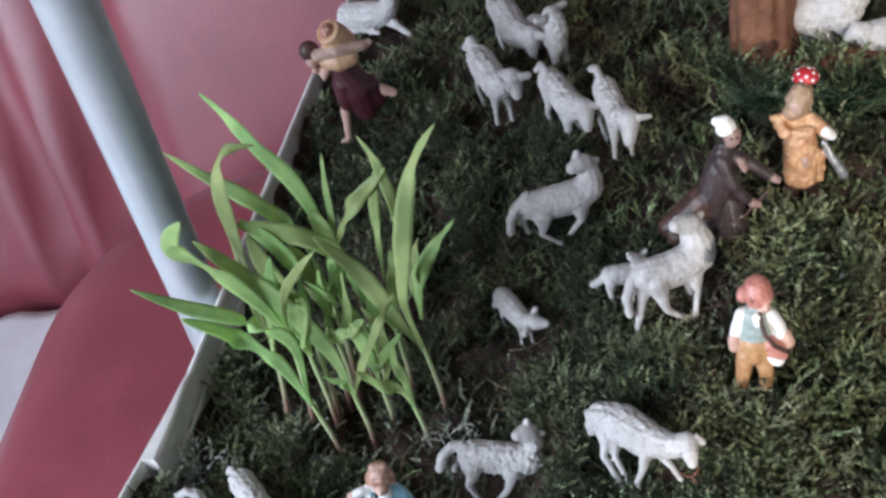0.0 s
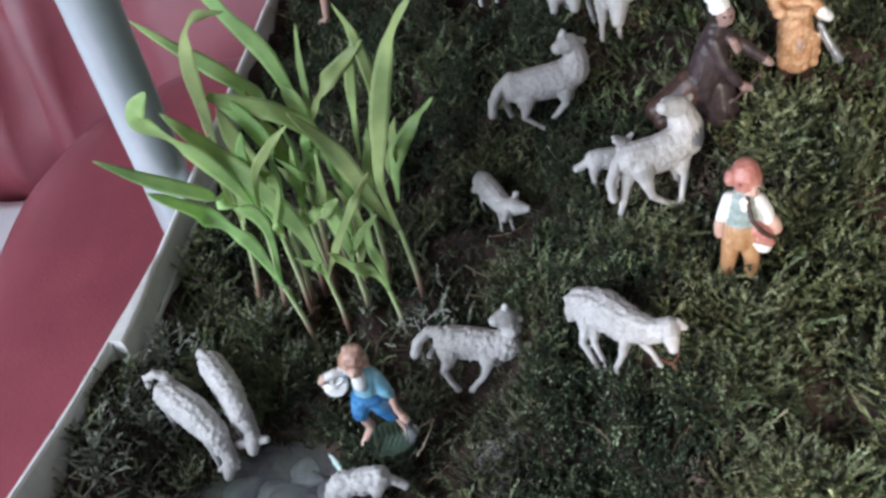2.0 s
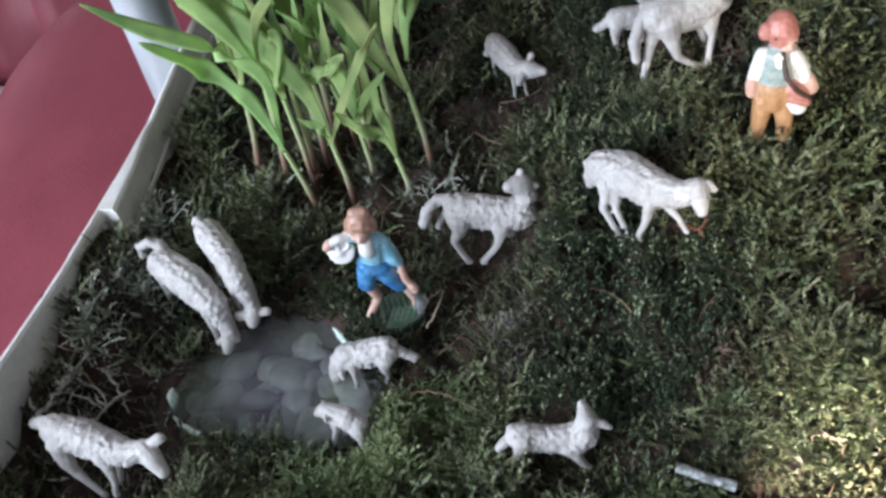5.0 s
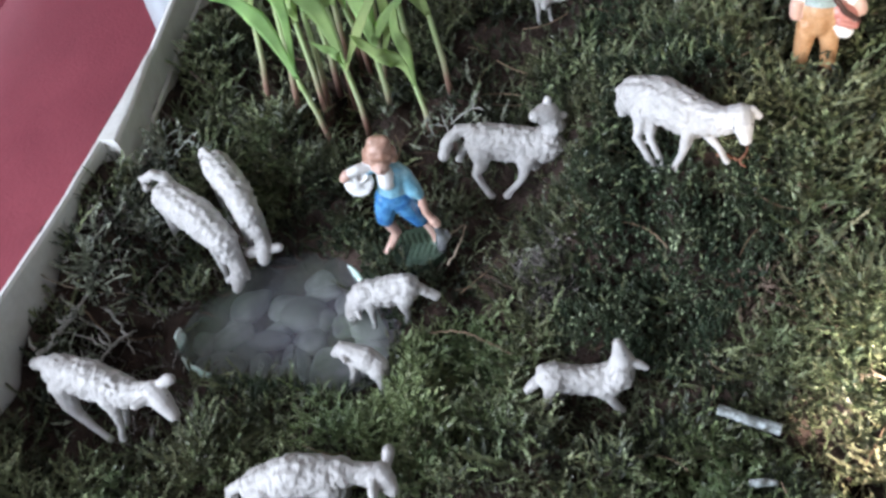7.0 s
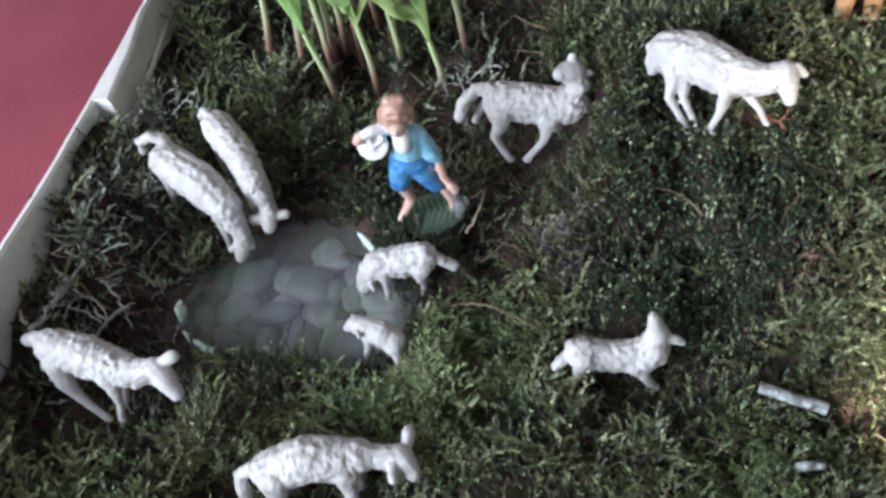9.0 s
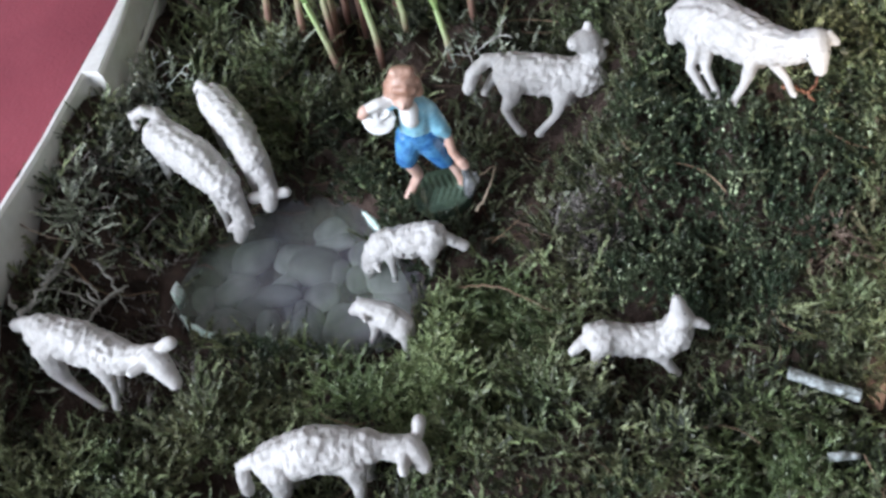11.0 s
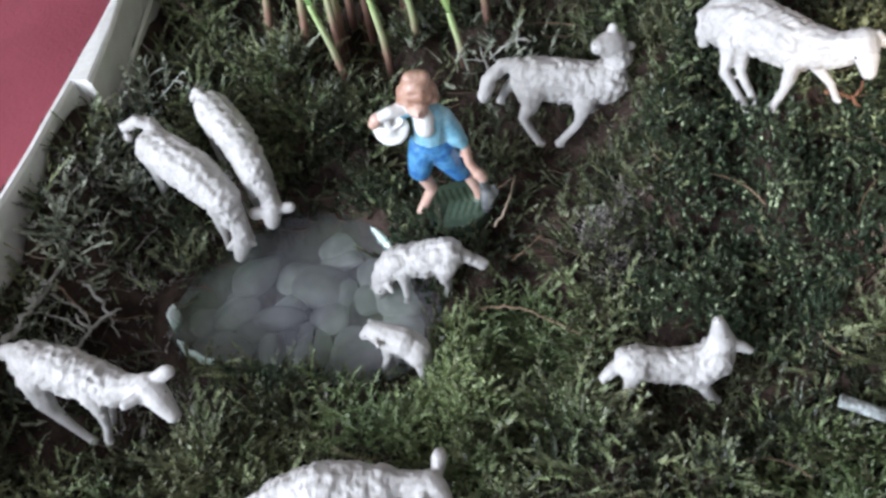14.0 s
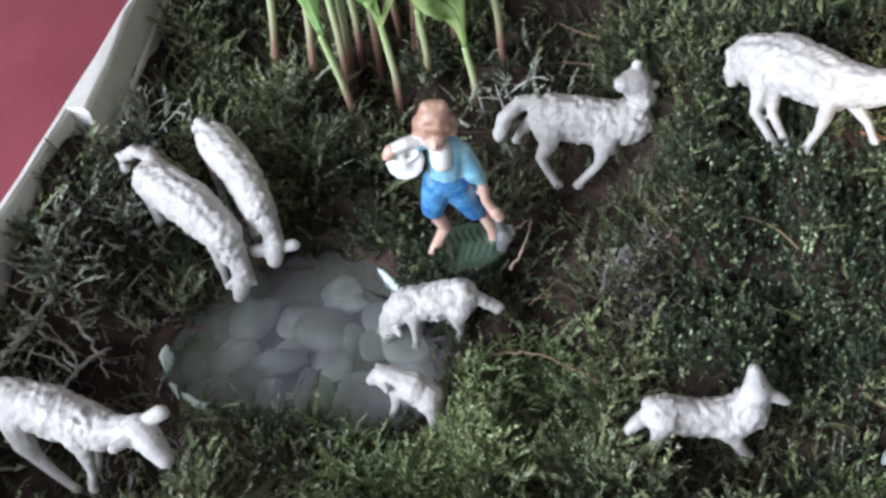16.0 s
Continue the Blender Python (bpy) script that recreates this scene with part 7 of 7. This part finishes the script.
# ---- crib corner and small things ----
bm = bmesh.new()
rings = []
for k in range(14):
    z = 0.20 * k / 13
    rings.append([bm.verts.new(((0.021 + 0.003 * noise.noise((math.cos(a) * 2, math.sin(a) * 2, z * 20)) + 0.003 * noise.noise((math.cos(a) * 9, math.sin(a) * 9, z * 12)) + (0.006 * math.exp(-z / 0.012))) * math.cos(a),
                                (0.021 + 0.004 * noise.noise((math.cos(a) * 4, math.sin(a) * 4, z * 8))) * math.sin(a), z)) for a in np.linspace(0, 2 * np.pi, 56, endpoint=False)])
for a, b in zip(rings, rings[1:]):
    for k in range(56):
        bm.faces.new((a[k], a[(k + 1) % 56], b[(k + 1) % 56], b[k]))
bm.faces.new(rings[-1])
tagged(part("wooden_post", bm, M_WOOD, None, "", on(0.151, 0.717, 0.006)), "reddish brown bark post of the crib", "post")
v, f = tube([(0.166, 0.687, 0.138), (0.24, 0.690, 0.141), (0.33, 0.695, 0.141), (0.42, 0.70, 0.140)], [0.011, 0.012, 0.011, 0.011], 16)
for i, p in enumerate(v):
    v[i] = p + Vector((0, 0.0015, 0.0015)) * noise.noise(p * 120)
tagged(mesh_ob("log", v, f, M_WOOD), "reddish brown bark log lying in front of the crib", "log")
sheep((0.193, 0.712, 0.134), 12, "cream painted sheep figurine standing on the log in warm light",
    body=[(-1.63, 1.14, 3.4, 1.49), (-0.28, 0.55, 3.6, 1.58), (0.69, -0.58, 3.8, 1.48)], neck=[(1.3, -0.78, 4.5, 1.15), (1.69, -0.76, 5.2, 0.9)],
    head=[(1.69, -1.04, 5.6, 0.82), (2, -1.37, 5.4, 0.65), (2.42, -1.49, 5, 0.41)], ears=[[(1.56, -0.74, 6, 0.24), (1.5, -0.33, 6.1, 0.2)], [(2.01, -0.86, 6, 0.25), (2.46, -0.61, 6.1, 0.21)]],
    tail=[(-2.65, 1.76, 3.6, 0.5), (-2.9, 2.13, 3, 0.46)], legs=[
        [(-0.75, 0.58, 2.4, 0.83), (-0.07, 0.27, 1.6, 0.54), (0.37, 0.15, 1, 0.42), (0.5, 0.05, 0.3, 0.38)],
        [(0.86, -0.46, 2.6, 0.83), (1.41, -0.47, 1.5, 0.5), (1.72, -1.07, 0.9, 0.38), (2.03, -1.46, 0.2, 0.34)],
        [(-1.19, 1.36, 2.4, 0.67), (-0.93, 1.47, 1.4, 0.38), (-0.77, 1.2, 0.5, 0.3)],
        [(1.29, -0.26, 2.6, 0.58), (1.79, -0.31, 1.4, 0.34), (1.86, -0.46, 0.4, 0.3)]])
sheep((0.245, 0.706, 0.134), 180, "small cream painted lamb figurine on the log",
    body=[(1.28, 1.9, 2.2, 1.15), (1.93, 1.65, 2.2, 1.23), (2.7, 1.52, 2.2, 1.11)], neck=[(3.21, 1.59, 2.5, 0.82), (3.56, 1.51, 2.7, 0.69)],
    head=[(3.8, 1.45, 2.8, 0.65), (4.04, 1.27, 2.5, 0.53), (4.24, 1.1, 2.2, 0.37)], ears=[[(3.8, 1.42, 3.2, 0.2), (3.9, 1.24, 3.3, 0.16)], [(3.62, 2.13, 2.6, 0.2), (3.51, 2.27, 2.4, 0.16)]],
    tail=[(0.69, 2.13, 2.2, 0.37), (0.38, 2.12, 1.8, 0.33)], legs=[
        [(1.1, 1.5, 1.2, 0.58), (0.99, 1.28, 0.2, 0.29)],
        [(2.44, 1, 1.2, 0.58), (2.51, 0.72, 0.2, 0.29)],
        [(2.15, 0.77, 1.2, 0.5), (2.02, 0.73, 0.2, 0.29)],
        [(1.28, 1.1, 1.2, 0.5), (1.28, 1, 0.2, 0.29)]], **LAMB)

stool = tagged(thing("toadstool", on(0.157, 0.628)), "small decorative toadstool with red white-spotted cap", "toadstool")
v, f = tube([(0, 0, -0.004), (0, 0, 0.016), (0, 0, 0.032)], [0.004, 0.0035, 0.003], 14)
mesh_ob("stem", v, f, M_WHITE, stool, "white stem")
bm = bmesh.new()
bmesh.ops.create_uvsphere(bm, u_segments=28, v_segments=16, radius=0.0082)
for p in bm.verts:
    p.co.z = p.co.z * 0.85 if p.co.z > 0 else p.co.z * 0.30
cap = part("cap", bm, M_CAPRED, stool, "glossy red cap", (0, 0, 0.0345))
for a, e in ((0, 75), (200, 48), (260, 40), (315, 46), (20, 45), (85, 40), (140, 45), (235, 12), (290, 14), (345, 12), (180, 10)):
    d = Vector((math.cos(radians(a)) * math.cos(radians(e)), math.sin(radians(a)) * math.cos(radians(e)), math.sin(radians(e)) * 0.85)) * 0.0080
    bm = bmesh.new()
    bmesh.ops.create_uvsphere(bm, u_segments=10, v_segments=6, radius=0.0013)
    for p in bm.verts:
        p.co.z *= 0.4
    me_spot = part("spot", bm, M_WHITE, cap, "white spot")
    me_spot.matrix_basis = Matrix.Translation(d) @ d.to_track_quat("Z", "Y").to_matrix().to_4x4()


def needles(place, n, length, seed):
    """Pine needles that spread from a twig."""
    r = np.random.default_rng(seed)
    pieces = []
    for _ in range(n):
        a, e = r.uniform(0, 6.28), r.uniform(0.1, 0.9)
        d = Vector((math.cos(a) * math.cos(e), math.sin(a) * math.cos(e), math.sin(e)))
        p0 = Vector((r.uniform(-0.012, 0.012), r.uniform(-0.004, 0.004), 0.002))
        L = length * r.uniform(0.6, 1.1)
        pieces.append(tube([p0, p0 + d * L * 0.5 + Vector((0, 0, 0.001)), p0 + d * L - Vector((0, 0, 0.002))], [0.0006, 0.0006, 0.0002], 4, False))
    v, f = merge(pieces)
    ob = mesh_ob("pine_sprig", v, f, M_NEEDLE)
    ob.location = place
    return tagged(ob, "dark green pine sprig with long thin needles", "pine sprig", "pine sprigs")


needles(on(0.135, 0.655), 70, 0.036, 1)
needles(on(0.185, 0.640), 70, 0.036, 2)
needles(on(0.215, 0.665), 50, 0.030, 3)

for a, b, r in (((0.0145, 0.2895, 0.0), (0.0385, 0.2795, 0.0), 0.0023), ((0.0215, 0.2555, 0.0), (0.0325, 0.2558, 0.0), 0.0017)):
    za, zb = gz(a[0], a[1]) + 0.010, gz(b[0], b[1]) + 0.009
    v, f = tube([(a[0], a[1], za), ((a[0] + b[0]) / 2, (a[1] + b[1]) / 2, (za + zb) / 2 + 0.0006), (b[0], b[1], zb)], [r, r * 1.05, r * 0.9], 12, False)
    for i, p in enumerate(v):
        v[i] = p + Vector((0.0004, 0.0006, 0.0010)) * noise.noise(p * 300)
    tagged(mesh_ob("birch_twig", v, f, M_BIRCH, smooth=False), "short piece of silvery white birch twig in the moss", "twig", "birch twigs")


def twig(points, r0, mat, label, forks=()):
    """A thin winding twig with side shoots. points: x, y and height over the bedding."""
    ends = [Vector((x, y, gz(x, y) + h)) for x, y, h in points]
    n = 9 * (len(ends) - 1)

    def wind(p, k):
        return p + Vector([r0 * 1.5 * noise.noise((p.x * 380, p.y * 380, c + 3 * k)) for c in range(3)])
    pts = [wind(along(ends, t), 0) for t in np.linspace(0, 1, n + 1)]
    pieces = [tube(pts, [r0 * 0.82 * (1 - 0.5 * i / n) * (1 + 0.55 * noise.noise((i * 0.9, r0 * 9000, 1))) for i in range(n + 1)], 7)]
    for k, dx, dy, dz in forks:
        p, d = ends[k], Vector((dx, dy, dz))
        side = [wind(p + d * t + Vector((-dy, dx, 0)) * 0.25 * math.sin(3 * t), k + 1) for t in (0.2, 0.45, 0.7, 1.0)]
        pieces.append(tube([p] + side, [r0 * q for q in (0.7, 0.62, 0.55, 0.45, 0.3)], 6))
    v, f = merge(pieces)
    return tagged(mesh_ob("twig", v, f, mat), label, "twig", "dry twigs")


grey_twig = "pale grey lichen-covered twig lying on the peat"
twig([(-0.283, 0.330, 0.006), (-0.276, 0.341, 0.010), (-0.268, 0.348, 0.009), (-0.261, 0.360, 0.009), (-0.253, 0.372, 0.006)], 0.0013, M_TWIG, grey_twig, ((1, 0.008, 0.004, 0.003), (2, -0.006, 0.007, 0.004), (3, 0.009, 0.003, 0.002), (3, -0.007, 0.006, 0.003)))
twig([(-0.276, 0.376, 0.008), (-0.262, 0.366, 0.008), (-0.238, 0.365, 0.006)], 0.0006, M_DRY, "thin dry brown twig lying on the peat")
tr = random.Random(5)
for k in range(5):
    x, y, a, L = tr.uniform(-0.285, -0.235), tr.uniform(0.335, 0.405), tr.uniform(-1.4, 0.7), tr.uniform(0.012, 0.026)
    dx, dy, bend = math.cos(a) * L, math.sin(a) * L, tr.uniform(-0.35, 0.35)
    if pond_radius(x + dx, y + dy) > 1.06 and x + dx < -0.246 and y + dy > 0.335:
        twig([(x, y, 0.006), (x + dx * 0.35 - dy * bend * 0.7, y + dy * 0.35 + dx * bend * 0.7, 0.009), (x + dx * 0.7 - dy * bend * 0.6, y + dy * 0.7 + dx * bend * 0.6, 0.009), (x + dx, y + dy, 0.005)], tr.uniform(0.0005, 0.0009), M_TWIG if k % 3 else M_DRY,
             grey_twig if k % 3 else "thin dry brown twig lying on the peat", ((1, dx * 0.3 + dy * 0.3, dy * 0.3 - dx * 0.3, 0.003),))
twig([(-0.108, 0.352, 0.006), (-0.090, 0.345, 0.010), (-0.068, 0.333, 0.006)], 0.0006, M_DRY, "thin dry brown stalk lying in the moss")
twig([(-0.0967, 0.3881, 0.005), (-0.0906, 0.3945, 0.008), (-0.0878, 0.4068, 0.008), (-0.0905, 0.4050, 0.008), (-0.0954, 0.4017, 0.006)], 0.0007, M_STRAW, "pale straw bent beside the boy figurine")
twig([(-0.2885, 0.3460, 0.009), (-0.2799, 0.3644, 0.010), (-0.2724, 0.3842, 0.009)], 0.0019, M_TWIG, grey_twig, ((0, -0.004, 0.008, 0.004), (1, 0.006, 0.006, 0.003), (1, -0.005, 0.004, 0.003)))
twig([(-0.2951, 0.3855, 0.008), (-0.2833, 0.3814, 0.009), (-0.2751, 0.383, 0.010), (-0.2518, 0.3872, 0.008)], 0.00045, M_STRAW, "thin pale straw lying across the peat")
twig([(-0.2760, 0.3700, 0.008), (-0.2686, 0.3690, 0.009), (-0.2640, 0.3640, 0.009), (-0.2621, 0.3583, 0.007)], 0.0009, M_TWIG, grey_twig)
twig([(-0.2663, 0.3794, 0.009), (-0.2595, 0.3716, 0.010), (-0.2528, 0.3596, 0.006)], 0.0011, M_TWIG, grey_twig)
twig([(-0.2832, 0.3606, 0.009), (-0.2712, 0.3620, 0.009), (-0.263, 0.3569, 0.007)], 0.0008, M_TWIG, grey_twig)
# dark strands laid on the water draw the reflections of the shore's stems
for line in (((-0.219, 0.418), (-0.213, 0.4145), (-0.2066, 0.4125), (-0.200, 0.4125)), ((-0.190, 0.4115), (-0.1829, 0.4095), (-0.177, 0.410)), ((-0.1786, 0.4194), (-0.1772, 0.4145), (-0.1735, 0.4135)), ((-0.2175, 0.396), (-0.2143, 0.3945), (-0.2087, 0.3968), (-0.2075, 0.3985)), ((-0.2269, 0.3843), (-0.222, 0.385), (-0.2175, 0.3818)), ((-0.1667, 0.4179), (-0.1645, 0.413), (-0.161, 0.4115))):
    v, f = tube([(x, y, 0.0309) for x, y in line], [0.00045, *[0.0005] * (len(line) - 2), 0.0003], 6)
    tagged(mesh_ob("twig", v, f, M_BROWN), "thin dark strand painting a shore stem's reflection on the pond", "twig", "dark root hairs")
twig([(0.0319, 0.3975, 0.008), (0.0365, 0.3954, 0.010), (0.0410, 0.3945, 0.009), (0.0448, 0.3975, 0.011)], 0.0013, M_WOOD, "curled brown dry leaf stalk under the sheep figurine", ((2, 0.001, -0.004, -0.002),))
twig([(-0.0933, 0.4644, 0.002), (-0.0945, 0.4660, 0.010), (-0.0959, 0.4683, 0.016)], 0.0006, M_TWIG, "pale grey branching twig beside the sheep figurine", ((1, -0.004, 0.001, 0.002),))
twig([(-0.0920, 0.4729, 0.004), (-0.0845, 0.4721, 0.010), (-0.0796, 0.4711, 0.013), (-0.0736, 0.4672, 0.013)], 0.0006, M_TWIG, "pale grey branching twig beside the sheep figurine", ((2, 0.004, 0.004, 0.006), (1, 0.004, -0.002, 0.003), (2, 0.005, -0.003, 0.001)))
twig([(-0.122, 0.458, 0.002), (-0.119, 0.459, 0.012), (-0.121, 0.461, 0.018)], 0.0005, M_DRY, "thin dry branching stalk beside the boy figurine", ((1, 0.006, 0.0, 0.008), (1, -0.005, 0.0, 0.007)))
twig([(0.066, 0.302, 0.005), (0.073, 0.296, 0.013), (0.081, 0.293, 0.015), (0.088, 0.296, 0.009), (0.095, 0.295, 0.011)], 0.0009, M_STRAW, "pale curved dry root end above the moss", ((1, -0.005, -0.006, 0.002), (2, 0.003, -0.007, -0.003), (2, -0.003, 0.006, 0.002), (3, 0.004, -0.006, -0.001)))
twig([(-0.236, 0.523, 0.014), (-0.230, 0.519, 0.012), (-0.222, 0.516, 0.006)], 0.0006, M_BROWN, "thin dark stalk sticking over the rim")
twig([(-0.248, 0.493, 0.016), (-0.243, 0.490, 0.014), (-0.235, 0.487, 0.006)], 0.0006, M_BROWN, "thin dark stalk sticking over the rim")
